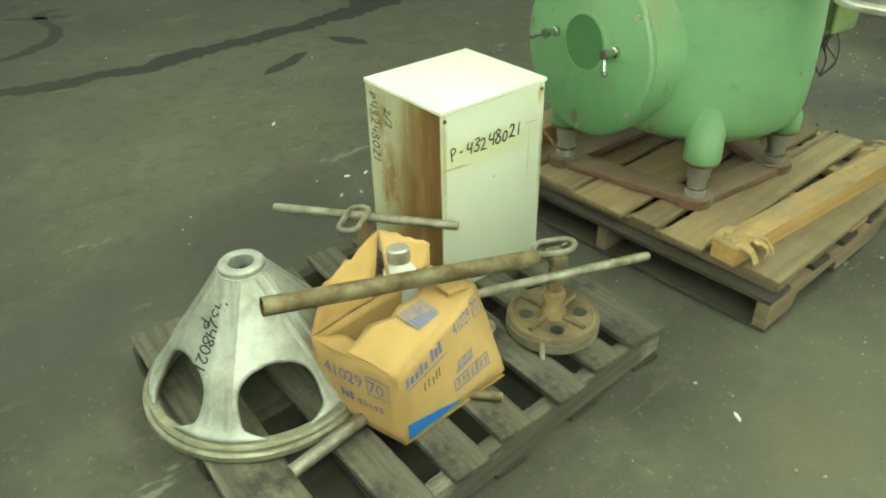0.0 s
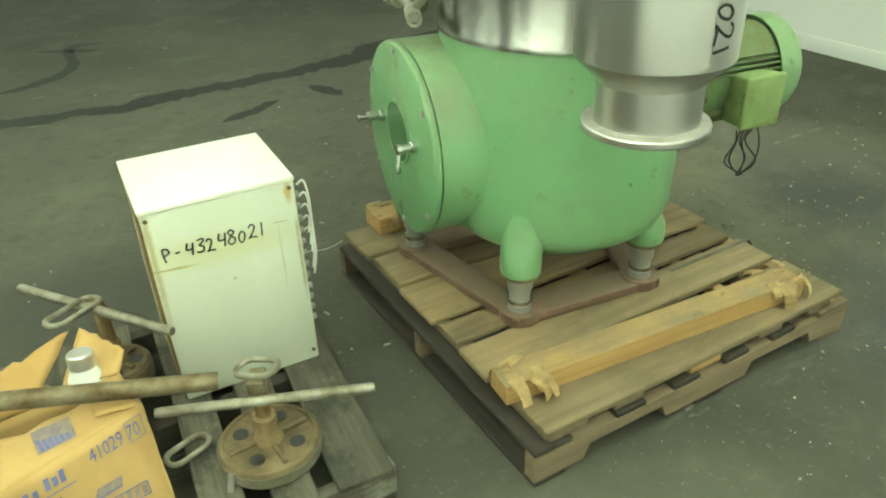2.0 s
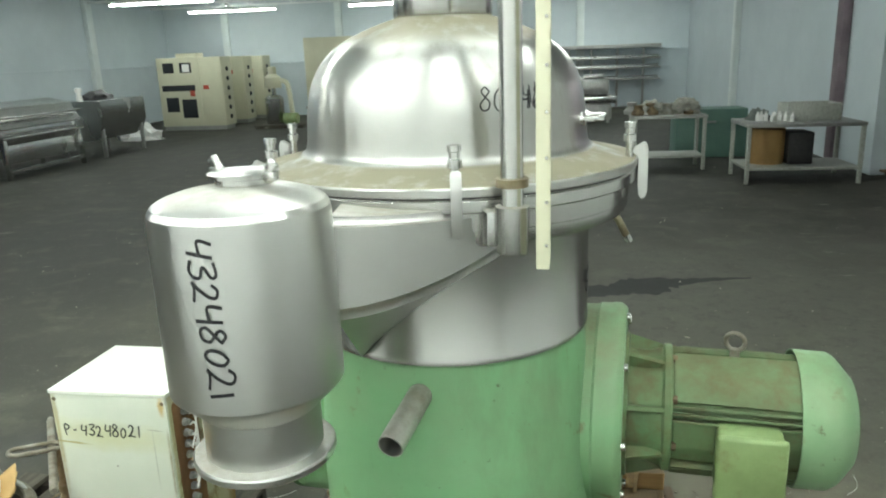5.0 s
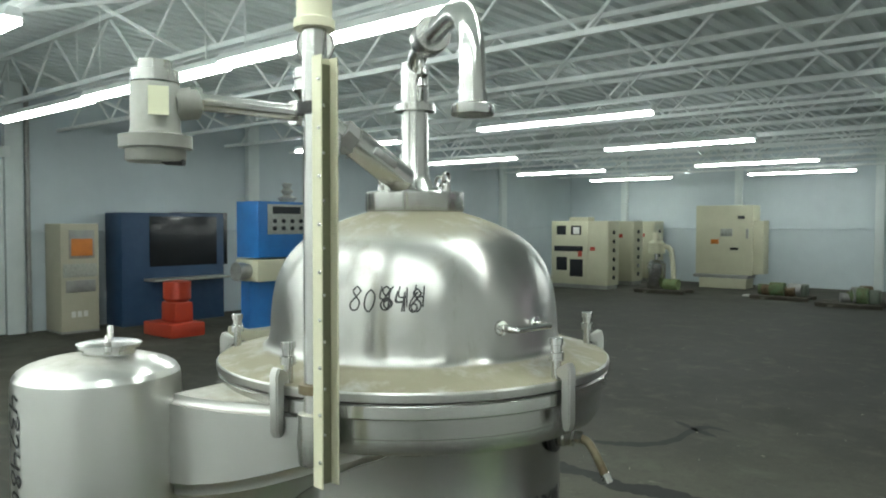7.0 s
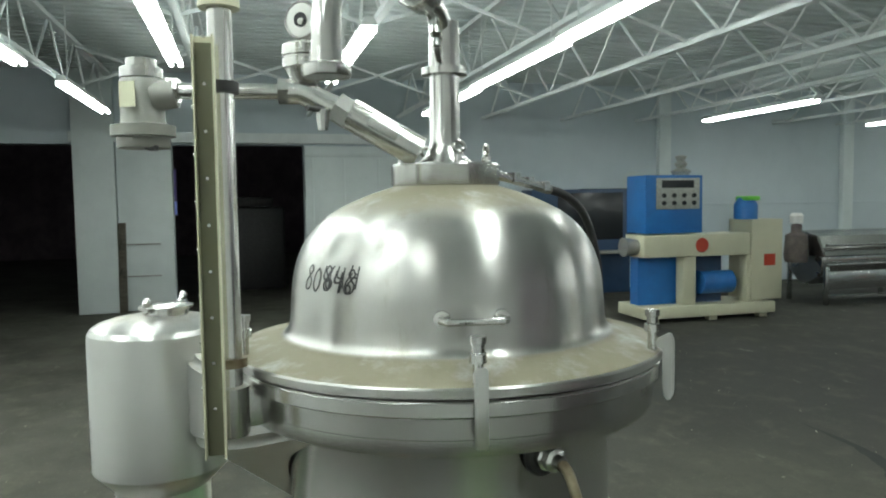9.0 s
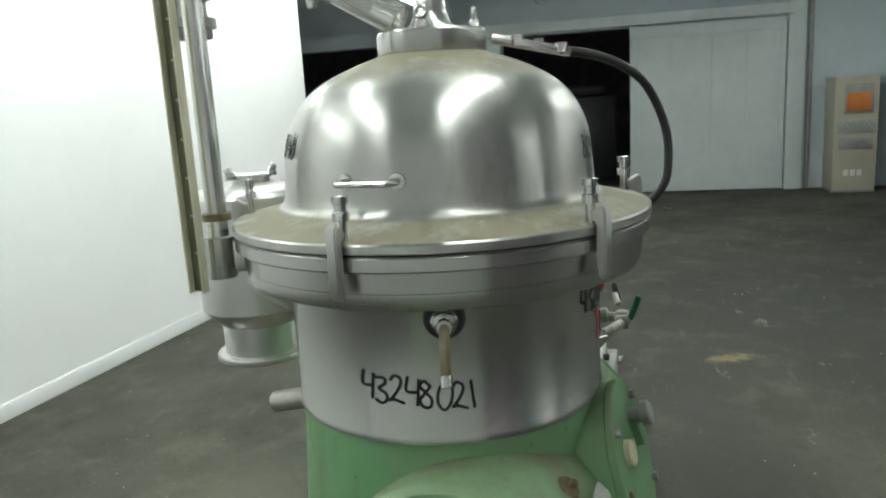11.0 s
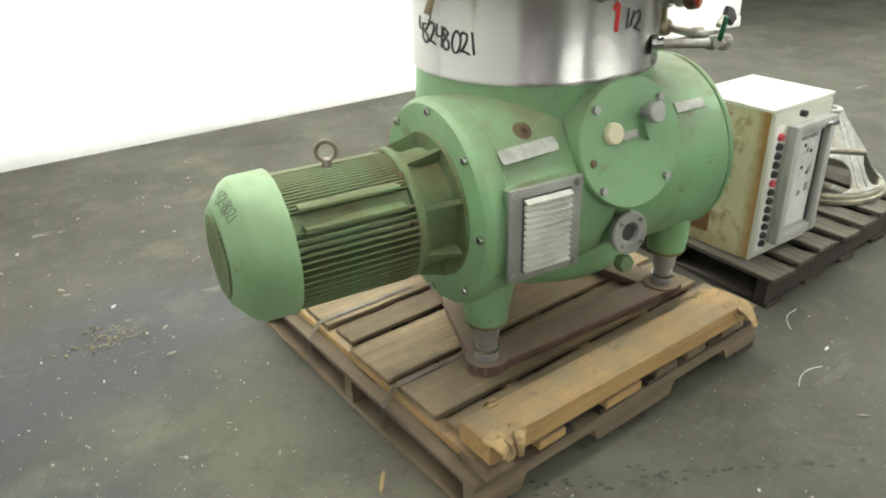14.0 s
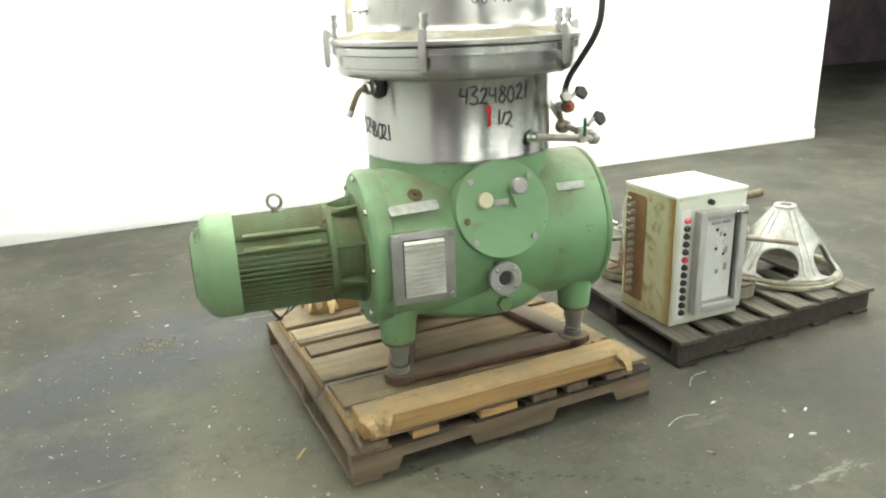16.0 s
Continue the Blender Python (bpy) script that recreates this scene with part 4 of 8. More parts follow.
part("sight_window", lathe([(0, 0), (0.0885, 0), (0.0885, 0.003), (0, 0.003)], 40, Matrix.Translation((0.465, EY, EZ + 0.025)) @ AIM_X), GLASS_DARK, sep, "dark green sight glass")


def toggle(y, z, turn):
    m = Matrix.Translation((0.465, y, z)) @ AIM_X
    t = part("toggle_clamp", lathe([(0, 0), (0.017, 0), (0.017, 0.012), (0.012, 0.016), (0.012, 0.04), (0.016, 0.043), (0.016, 0.056), (0, 0.058)], 16, m), CHROME, sep, "chromed clamping toggle")
    d = Vector((0.0, math.cos(radians(turn)), math.sin(radians(turn))))
    p = Vector((0.465 + 0.048, y, z))
    part("lever", sweep([p, p + d * 0.05 + Vector((0.012, 0, 0))], 0.006, 8), CHROME, t)
    part("knob", lathe([(0, -0.01), (0.008, -0.007), (0.01, 0), (0.008, 0.007), (0, 0.01)], 12, Matrix.Translation(p + d * 0.056 + Vector((0.014, 0, 0)))), CHROME, t)


toggle(-0.235, EZ + 0.03, 200)
toggle(0.04, EZ + 0.03, -70)
for a in (35, 90, 145, 215, 270, 325):
    part("cover_bolt", hexhead(0.01, 0.008, Matrix.Translation((0.465, EY + 0.262 * math.cos(radians(a)), EZ + 0.262 * math.sin(radians(a)))) @ AIM_X), GREYMETAL, sep)

# front inspection cover, leaning back
CM = Matrix.Translation((0.012, -0.408, 0.805)) @ pose(0, 0, 0, 75, 0, 0)
part("cover_seat", lathe([(0, -0.14), (0.168, -0.14), (0.168, -0.002), (0, -0.002)], 48, CM), GREEN, sep)
cover = part("front_cover", lathe([(0, 0.0), (0.168, 0.0), (0.168, 0.012), (0.165, 0.015), (0, 0.015)], 56, CM), GREEN, sep, "round green inspection cover")
for x, y in ((-0.108, 0.1), (0.102, 0.102), (-0.11, -0.104), (0.102, -0.104)):
    part("bolt", hexhead(0.011, 0.012, CM @ pose(x, y, 0.015)), GREYMETAL, cover)
part("dial", lathe([(0, 0), (0.028, 0), (0.028, 0.012), (0.024, 0.016), (0, 0.016)], 28, CM @ pose(-0.062, 0.034, 0.015)), material("cream_dial", (0.66, 0.62, 0.42), 0.4), cover, "cream round dial")
part("filler_plug", lathe([(0, 0), (0.018, 0), (0.018, 0.03), (0.028, 0.034), (0.028, 0.05), (0.024, 0.054), (0, 0.054)], 16, CM @ pose(0.052, 0.07, 0.01)), GREYMETAL, cover)
part("plug_boss", prism([(-0.028, 0.0), (0.028, 0.0), (0.008, -0.06), (-0.008, -0.06)], 0, 0.02, m=CM @ pose(0.052, 0.06, 0.012)), GREEN, cover)
part("small_plate", box(-0.03, -0.011, 0, 0.022, 0.011, 0.003, 0.001), PLATE, cover, m=CM @ pose(0.0, 0.022, 0.0155))
part("rust_mark", lathe([(0, 0), (0.012, 0), (0.009, 0.004), (0, 0.004)], 10, CM @ pose(-0.13, -0.03, 0.0145)), RUSTCAST, cover)
# drain port with bolted ring
PM = Matrix.Translation((0.011, -0.433, 0.562)) @ pose(0, 0, 0, 82, 0, 0)
part("port_neck", lathe([(0, -0.14), (0.05, -0.14), (0.045, 0.0), (0, 0.0)], 28, PM), GREEN, sep)
port = part("drain_port", lathe([(0.022, 0), (0.06, 0), (0.06, 0.014), (0.056, 0.017), (0.03, 0.017), (0.024, 0.008), (0.022, 0)], 36, PM), GREYMETAL, sep, "bolted steel port ring")
# black disc paints the darkness of the bore
part("bore", lathe([(0, 0.001), (0.024, 0.001), (0.024, 0.006), (0, 0.006)], 20, PM), BLACK, port)
for x, y in ring_at(0.045, 4, 45):
    part("screw", lathe([(0, 0), (0.006, 0), (0.006, 0.004), (0, 0.005)], 8, PM @ pose(x, y, 0.017)), CHROME, port)
part("drain_plug", hexhead(0.025, 0.03, Matrix.Translation((0.01, -0.42, 0.465)) @ pose(0, 0, 0, 80, 0, 0)), DUSTGREEN, sep)
# louvred box
part("louvre_body", box(-0.384, -0.45, 0.535, -0.179, -0.2, 0.77, 0.008), GREEN, sep)
lv = part("louvre_frame", box(-0.391, -0.46, 0.53, -0.174, -0.4495, 0.776, 0.003), GREYMETAL, sep, "grey steel frame of the vent")
# black sheet that paints the dark gaps between the slats
part("louvre_gap_shade", box(-0.352, -0.4635, 0.555, -0.212, -0.459, 0.752), BLACK, lv)
for k in range(12):
    z = 0.559 + k * 0.0162
    part("slat", prism([(0, 0), (-0.013, 0.0), (-0.014, 0.003), (0, 0.0112)], -0.35, -0.214, m=pose(0, -0.4636, z, 0, 0, 0) @ Matrix(((0, 0, 1, 0), (1, 0, 0, 0), (0, 1, 0, 0), (0, 0, 0, 1)))), LOUVRE, lv, smooth=None)
for x in (-0.376, -0.189):
    for z in (0.545, 0.762):
        part("bolt", hexhead(0.011, 0.009, Matrix.Translation((x, -0.46, z)) @ AIM_Y), GREYMETAL, lv)
# name plates and the rusty plug on the motor housing
part("name_plate", prism([(0.085 * sx, 0.019 * sy) for sx, sy in ((-1, -0.6), (-0.94, -1), (0.94, -1), (1, -0.6), (1, 0.6), (0.94, 1), (-0.94, 1), (-1, 0.6))], 0, 0.004, m=Matrix.Translation((-0.291, -0.392, 0.838)) @ pose(0, 0, 0, 46, 0, 0) @ pose(0, 0, 0, 0, 0, 3)), PLATE, sep, "worn white lettered name plate")
part("type_plate", box(-0.055, -0.016, 0, 0.055, 0.016, 0.003, 0.001), PLATE, sep, "white type plate", m=Matrix.Translation((0.318, -0.318, 0.834)) @ pose(0, 0, 0, 50, 0, 0))
part("plug", lathe([(0, 0), (0.026, 0), (0.022, 0.006), (0.008, 0.008), (0.008, 0.02), (0, 0.02)], 16, Matrix.Translation((-0.27, -0.335, 0.868)) @ pose(0, 0, 0, 42, 0, 0)), RUSTCAST, sep, "rusty filler plug")
# outlet stub on the back of the housing
stub = part("outlet_stub", pipe_wall([(-0.016, 0.3, 0.893), (0.004, 0.503, 0.844)], 0.028, 0.003, 24), GALV, sep, "open steel outlet pipe")

# ---- motor ----
MM = Matrix.Translation((0, LY, LZ))
motor = part("motor", lathe([(0, -0.9), (0.15, -0.9), (0.15, -0.56), (0.16, -0.555), (0.16, -0.54), (0, -0.54)], 40, MM @ AIM_X), DUSTGREEN, sep, "dusty green finned electric motor")
for a in [3.2 * k for k in range(15)] + [62 + 5.9 * k for k in range(30)] + [284, 290, 296]:
    top = 0.164 if a < 50 else 0.174
    part("fin", box(-0.87, -0.0024, 0.145, -0.565, 0.0024, top), DUSTGREEN, motor, m=MM @ pose(0, 0, 0, a, 0, 0), smooth=None)


def motor_sector(a0, a1, r, x0=-0.87, x1=-0.57):
    """A smooth strip of the motor's shell between two angles from the top, towards the terminal side."""
    n = max(4, int(abs(a1 - a0) / 5))
    rim = [radians(a0 + (a1 - a0) * k / n) for k in range(n + 1)]
    outline = [(r * math.sin(a), r * math.cos(a)) for a in rim] + [(0.14 * math.sin(a), 0.14 * math.cos(a)) for a in rim[::-1]]
    return prism(outline, x0, x1, m=MM @ Matrix(((0, 0, 1, 0), (1, 0, 0, 0), (0, 1, 0, 0), (0, 0, 0, 1))))


part("top_shell", motor_sector(4, 59, 0.164), DUSTGREEN, motor, "smooth dusty shell of the motor")
part("terminal_seat", motor_sector(77, 121, 0.158), DUSTGREEN, motor)
part("side_plate", motor_sector(-61, -47, 0.159), DUSTGREEN, motor)
part("fan_cowl", lathe([(0, -1.005), (0.112, -1.005), (0.119, -1.003), (0.166, -0.965), (0.178, -0.945), (0.18, -0.865), (0.176, -0.865), (0.176, -0.9), (0, -0.9)], 24, MM @ AIM_X), LIME, motor, "pale green fan cowl")
bm = bmesh.new()
for k in range(-9, 10):
    w = math.sqrt(max(0.0, 0.1 ** 2 - (k * 0.0105) ** 2))
    box(-1.0085, k * 0.0105 - 0.0025, -w, -1.0045, k * 0.0105 + 0.0025, w, bm=bm)
    box(-1.01, -w, k * 0.0105 - 0.0025, -1.006, w, k * 0.0105 + 0.0025, bm=bm)
part("fan_grille", bm, DUSTGREEN, motor, m=MM, smooth=None)
part("end_bell", lathe([(0, -0.565), (0.168, -0.565), (0.172, -0.56), (0.172, -0.545), (0.16, -0.538), (0.15, -0.5), (0.153, -0.452), (0.195, -0.452), (0.197, -0.44), (0, -0.44)], 40, MM @ AIM_X), DUSTGREEN, motor)
for k in range(8):
    a = radians(22.5 + 45 * k)
    pts = [(-0.545, 0.168), (-0.453, 0.192), (-0.453, 0.1), (-0.545, 0.1)]
    part("bell_rib", prism(pts, -0.006, 0.006, m=MM @ pose(0, 0, 0, math.degrees(a), 0, 0) @ pose(0, 0, 0, 90, 0, 0)), DUSTGREEN, motor)
    part("bell_bolt", hexhead(0.012, 0.016, MM @ pose(0, 0, 0, math.degrees(a) + 10, 0, 0) @ Matrix.Translation((-0.56, 0, 0.158)) @ pose(0, 0, 0, 0, -90, 0)), RUSTCAST, motor)
part("lifting_eye", sweep([(-0.72 + 0.0, 0.024 * math.cos(2 * math.pi * k / 20), 0.202 + 0.024 * math.sin(2 * math.pi * k / 20)) for k in range(20)], 0.006, 8, closed=True), WORNSTEEL, motor, m=MM @ Matrix.Translation((-0.72, 0, 0)) @ pose(0, 0, 0, 0, 0, 70) @ Matrix.Translation((0.72, 0, 0)))
part("eye_stem", lathe([(0, 0.15), (0.014, 0.15), (0.012, 0.182), (0, 0.184)], 10, Matrix.Translation((-0.72, 0, 0))), WORNSTEEL, motor, m=MM)
part("side_rail", box(-0.84, -0.162, 0.078, -0.59, -0.12, 0.09, 0.003), DUSTGREEN, motor, m=MM)
part("side_rail", box(-0.84, -0.13, 0.118, -0.59, -0.1, 0.128, 0.003), DUSTGREEN, motor, m=MM)
part("terminal_box", box(-0.822, 0.14, -0.125, -0.67, 0.22, 0.045, 0.012, 3), OLIVE, motor, "yellowed terminal box", m=MM)
part("terminal_cover", box(-0.828, 0.221, -0.131, -0.664, 0.24, 0.051, 0.012, 3), OLIVE, motor, m=MM)
rnd = random.Random(5)
for k in range(6):
    x = -0.79 + 0.018 * k
    pts = arc([(x, 0.19, -0.15), (x + rnd.uniform(-0.02, 0.02), 0.2 + rnd.uniform(-0.02, 0.03), -0.2), (x + rnd.uniform(-0.04, 0.04), 0.2 + rnd.uniform(-0.02, 0.03), -0.26), (-0.74 + rnd.uniform(-0.02, 0.02), 0.2, -0.32)], 4)
    part("lead_wire", sweep(pts, 0.0028, 6), BLACK, motor, m=MM)

# ---- stainless bowl casing ----
part("bowl_casing", lathe([(0.3, 0.955), (0.349, 0.956), (0.3495, 0.97), (0.347, 0.974), (0.347, 1.226), (0.351, 1.234), (0.36, 1.238), (0.42, 1.241), (0.431, 1.246), (0.436, 1.256), (0.437, 1.275), (0.439, 1.277), (0.441, 1.315), (0.3, 1.315)], 96), STEEL, sep, "brushed stainless bowl casing")
part("casing_ring", lathe([(0.3, 1.316), (0.452, 1.316), (0.455, 1.319), (0.455, 1.341), (0.452, 1.344), (0.3, 1.344)], 96), STEEL, sep)
part("gasket", lathe([(0.3, 1.3445), (0.449, 1.3445), (0.449, 1.3475), (0.3, 1.3475)], 96), BLACK, sep)
dome_line = [(p.x, p.z) for p in arc([(r, 0, z) for r, z in ((0.44, 1.3695), (0.415, 1.3755), (0.385, 1.3835), (0.364, 1.3895), (0.353, 1.395), (0.3455, 1.403), (0.3415, 1.415), (0.339, 1.435), (0.3372, 1.465), (0.333, 1.505), (0.325, 1.542), (0.31, 1.578), (0.286, 1.612), (0.252, 1.641), (0.205, 1.666), (0.155, 1.686), (0.1, 1.703))], 4)]
part("hood", lathe([(0.3, 1.348), (0.454, 1.348), (0.458, 1.351), (0.458, 1.364), (0.455, 1.3675)] + dome_line, 120), DOME, sep, "domed stainless hood, dusty on top")
part("neck_ring", lathe([(0, 1.699), (0.116, 1.699), (0.118, 1.702), (0.118, 1.742), (0.115, 1.746), (0.06, 1.748), (0.055, 1.755), (0, 1.756)], 56), STEEL, sep, "turned steel neck ring")
part("inlet_pipe", lathe([(0, 1.75), (0.055, 1.752), (0.042, 1.766), (0.034, 1.79), (0.0325, 1.92), (0.0325, 1.935), (0.05, 1.937), (0.05, 1.952), (0.034, 1.954), (0.033, 2.05), (0, 2.05)], 36), CHROME, sep)
for a in (20, 100, 190, 280):
    p = Vector((0.095 * math.cos(radians(a)), 0.095 * math.sin(radians(a)), 1.744))
    b = part("eye_bolt", lathe([(0, 0), (0.011, 0), (0.011, 0.018), (0.006, 0.022), (0, 0.022)], 12, Matrix.Translation(p)), CHROME, sep)
    part("eye", sweep([p + Vector((0.011 * math.cos(q * 0.5236) * -math.sin(radians(a)), 0.011 * math.cos(q * 0.5236) * math.cos(radians(a)), 0.034 + 0.011 * math.sin(q * 0.5236))) for q in range(12)], 0.0045, 6, closed=True), CHROME, b)


def hood_clamp(angle):
    """A swing bolt with a nut, and a flat hook that grips both rims."""
    m = pose(0, 0, 0, 0, 0, angle)
    c = part("hood_clamp", prism([(0.448, 1.39), (0.475, 1.405), (0.482, 1.39), (0.482, 1.285), (0.474, 1.27), (0.464, 1.275), (0.4605, 1.3), (0.4605, 1.372), (0.448, 1.376)], -0.0105, 0.0105, m=m @ pose(0, 0, 0, 90, 0, 0), bevel=0.003), SATIN, sep, "stainless rim clamp")
    part("clamp_bolt", lathe([(0, 1.366), (0.009, 1.366), (0.009, 1.405), (0.015, 1.405), (0.015, 1.42), (0.011, 1.422), (0.011, 1.435), (0.014, 1.436), (0.014, 1.448), (0, 1.45)], 14, m @ pose(0.44, 0, 0)), CHROME, c)
    return c


for a in (107, 179, -121, -58, 43, -5):
    hood_clamp(a)
# two lifting handles on the hood
def hood_handle(angle):
    r = 0.337
    pts = []
    for da, rr in ((-9, r - 0.012), (-9, r + 0.03), (-7.5, r + 0.042), (7.5, r + 0.042), (9, r + 0.03), (9, r - 0.012)):
        a = radians(angle + da)
        pts.append((rr * math.cos(a), rr * math.sin(a), 1.46))
    h = part("hood_handle", sweep(pts, 0.0065, 10), CHROME, sep, "bent rod handle")
    for da in (-9, 9):
        m = pose(0, 0, 0, 0, 0, angle + da) @ Matrix.Translation((r - 0.006, 0, 1.46)) @ AIM_X
        part("boss", lathe([(0, 0), (0.017, 0), (0.015, 0.012), (0, 0.014)], 14, m), CHROME, h)


hood_handle(180)
# thermometer tap on the casing
TM = pose(0, 0, 0, 0, 0, -159) @ Matrix.Translation((0.345, 0, 1.208)) @ AIM_X
tap = part("drain_tap", lathe([(0, 0.012), (0.026, 0.012), (0.026, 0.03), (0.022, 0.034), (0.022, 0.05), (0.014, 0.054), (0.014, 0.07), (0, 0.07)], 8, TM), CHROME, sep, "tarnished drain tap")
part("tap_seal", lathe([(0, 0), (0.034, 0), (0.039, 0.005), (0.039, 0.012), (0.034, 0.017), (0, 0.017)], 28, TM), BLACK, tap, "black rubber seal ring")
part("spout", sweep(arc([TM @ Vector(v) for v in ((0, 0, 0.05), (0.004, 0, 0.075), (0.018, 0, 0.09), (0.045, 0, 0.106), (0.078, 0, 0.123))], 5), 0.0095, 12), RUSTPIPE, tap)
part("spout_tip", sweep([TM @ Vector((0.07, 0, 0.119)), TM @ Vector((0.088, 0, 0.128))], 0.0105, 12), CHROME, tap)

# ---- cyclone hopper and its duct ----
HX, HY = 0.189, 0.664
HM = Matrix.Translation((HX, HY, 0))
hopper = part("cyclone", lathe([(0, 1.412), (0.06, 1.41), (0.105, 1.402), (0.133, 1.393), (0.146, 1.385), (0.153, 1.374), (0.155, 1.36), (0.155, 1.058), (0.1535, 1.055), (0.109, 1.01), (0.107, 1.007), (0.107, 0.925), (0.128, 0.922), (0.13, 0.918), (0.13, 0.908), (0.127, 0.905), (0.098, 0.905), (0.098, 0.99), (0, 1.0)], 64, HM), VESSEL, sep, "stainless cyclone vessel with lettering", smooth=24)
part("cap_neck", lathe([(0, 1.405), (0.05, 1.405), (0.05, 1.422), (0.061, 1.424), (0.061, 1.431), (0.05, 1.434), (0, 1.436)], 36, HM @ pose(0, -0.02, 0)), CHROME, hopper)
for s in (-1, 1):
    part("wing_nut", bar((HX + 0.056 * s, HY - 0.02 - 0.02 * s, 1.425), (HX + 0.075 * s, HY - 0.02 - 0.026 * s, 1.452), 0.012, 0.02, bevel=0.003), CHROME, hopper)
    part("hinge_lug", bar((HX + 0.05 * s, HY - 0.02 - 0.018 * s, 1.428), (HX + 0.078 * s, HY - 0.02 - 0.027 * s, 1.428), 0.014, 0.016, bevel=0.003), CHROME, hopper)


def duct():
    """A volute duct from the casing to the cyclone: flat top, upright outer wall, and an under-face that rises to the casing."""
    bm = bmesh.new()
    rows = []
    for f in range(9):
        s = f / 8
        ox, oy = 0.07 - 0.33 * s - 0.02 * math.sin(math.pi * s), 0.575 - 0.31 * s ** 1.25 + 0.012 * math.sin(math.pi * s)
        ix = 0.13 - 0.37 * s
        iy = math.sqrt(0.338 ** 2 - ix ** 2)
        zt = 1.335 - 0.02 * s
        zc = 1.145 + 0.11 * s ** 1.6
        zb = 1.073 - 0.85 * ix - 1.1 * ix * ix
        rows.append([bm.verts.new(v) for v in ((ox, oy, zt), (ox, oy, zc), (ix, iy, zb), (ix, iy, zt))])
    for a, b in zip(rows, rows[1:]):
        for k in range(4):
            q = (k + 1) % 4
            bm.faces.new((a[k], a[q], b[q], b[k]))
    bm.faces.new(rows[0][::-1])
    bm.faces.new(rows[-1])
    bmesh.ops.recalc_face_normals(bm, faces=bm.faces[:])
    soft = [e for e in bm.edges if {v.index for v in e.verts} and abs(e.verts[0].co.z - e.verts[1].co.z) < 0.06 and (e.verts[0].co.xy - e.verts[1].co.xy).length < 0.09]
    bmesh.ops.bevel(bm, geom=soft, offset=0.016, segments=3, affect="EDGES")
    return bm


part("duct", duct(), SATIN, sep, "rounded stainless duct to the cyclone", smooth=50)

# ---- lift post ----
PX, PY = -0.240, 0.430
CHX, CHY = -0.306, 0.448
part("post_socket", lathe([(0, 1.245), (0.03, 1.245), (0.032, 1.25), (0.032, 1.335), (0.024, 1.337), (0, 1.337)], 28, Matrix.Translation((PX, PY, 0))), STEEL, sep)
part("post_bracket", box(-0.03, -0.13, -0.035, 0.03, 0.0, 0.035, 0.006), STEEL, sep, m=Matrix.Translation((PX + 0.02, PY, 1.29)) @ pose(0, 0, 0, 0, 0, 28))
post = part("lift_post", lathe([(0, 1.3), (0.0215, 1.3), (0.0215, 2.1), (0, 2.1)], 28, Matrix.Translation((PX, PY, 0))), CHROME, sep, "polished round lift post")
part("collar", lathe([(0.022, 1.372), (0.031, 1.372), (0.031, 1.388), (0.022, 1.388), (0.022, 1.372)], 24, Matrix.Translation((PX, PY, 0))), RUSTPIPE, post)
part("upper_collar", lathe([(0.022, 1.862), (0.031, 1.862), (0.031, 1.882), (0.022, 1.882), (0.022, 1.862)], 24, Matrix.Translation((PX, PY, 0))), BLACK, post)
part("cream_sleeve", lathe([(0.022, 2.01), (0.036, 2.01), (0.036, 2.025), (0.031, 2.028), (0.031, 2.085), (0.024, 2.089), (0.022, 2.01)], 24, Matrix.Translation((PX, PY, 0))), CREAM, post, "cream plastic sleeve")
bm = prism([(0.017, -0.018), (0.017, 0.018), (-0.007, 0.018), (-0.007, 0.015), (0.014, 0.015), (0.014, -0.015), (-0.007, -0.015), (-0.007, -0.018)], 1.225, 1.95)
CHM = Matrix.Translation((CHX, CHY, 0)) @ pose(0, 0, 0, 0, 0, 4)
chn = part("guide_channel", bm, CREAM, sep, "cream painted guide channel, open on one side", m=CHM)
part("channel_strip", box(0.0105, -0.0145, 1.226, 0.0135, 0.0145, 1.939), material("oily_strip", (0.12, 0.12, 0.07), 0.5), chn, label="dark oily sliding strip")
for k in range(9):
    part("rivet", lathe([(0, 0), (0.004, 0), (0.003, 0.002), (0, 0.0025)], 8, Matrix.Translation((-0.002, 0.018, 1.27 + 0.08 * k)) @ pose(0, 0, 0, -90, 0, 0)), CHROME, chn)
    part("slot_screw", lathe([(0, 0), (0.0035, 0), (0.003, 0.002), (0, 0.0025)], 8, Matrix.Translation((0.0105, 0.0, 1.31 + 0.08 * k)) @ pose(0, 0, 0, 0, -90, 0)), CHROME, chn)

# ---- piping over the hood ----
QX = -0.03
pp = part("feed_pipe", sweep([(QX, 0.56, 1.897), (QX, 0.33, 1.897)], 0.0165, 14), CHROME, sep, "stainless feed pipe")
part("union_nut", hexhead(0.028, 0.022, Matrix.Translation((QX, 0.35, 1.897)) @ AIM_Y), CHROME, pp)
part("union_nut", hexhead(0.028, 0.022, Matrix.Translation((QX, 0.57, 1.897)) @ AIM_Y), CHROME, pp)
AM = Matrix.Translation((QX + 0.012, 0.624, -0.008))
act = part("actuator", lathe([(0, 1.79), (0.05, 1.79), (0.052, 1.793), (0.052, 1.812), (0.063, 1.814), (0.063, 1.836), (0.046, 1.84), (0.043, 1.85), (0.043, 1.925), (0.04, 1.93), (0, 1.932)], 36, AM), GREYCAST, sep, "grey cast valve actuator")
part("actuator_cap", lathe([(0, 1.932), (0.042, 1.932), (0.042, 1.952), (0.03, 1.955), (0.03, 1.97), (0, 1.972)], 20, AM), CHROME, act)
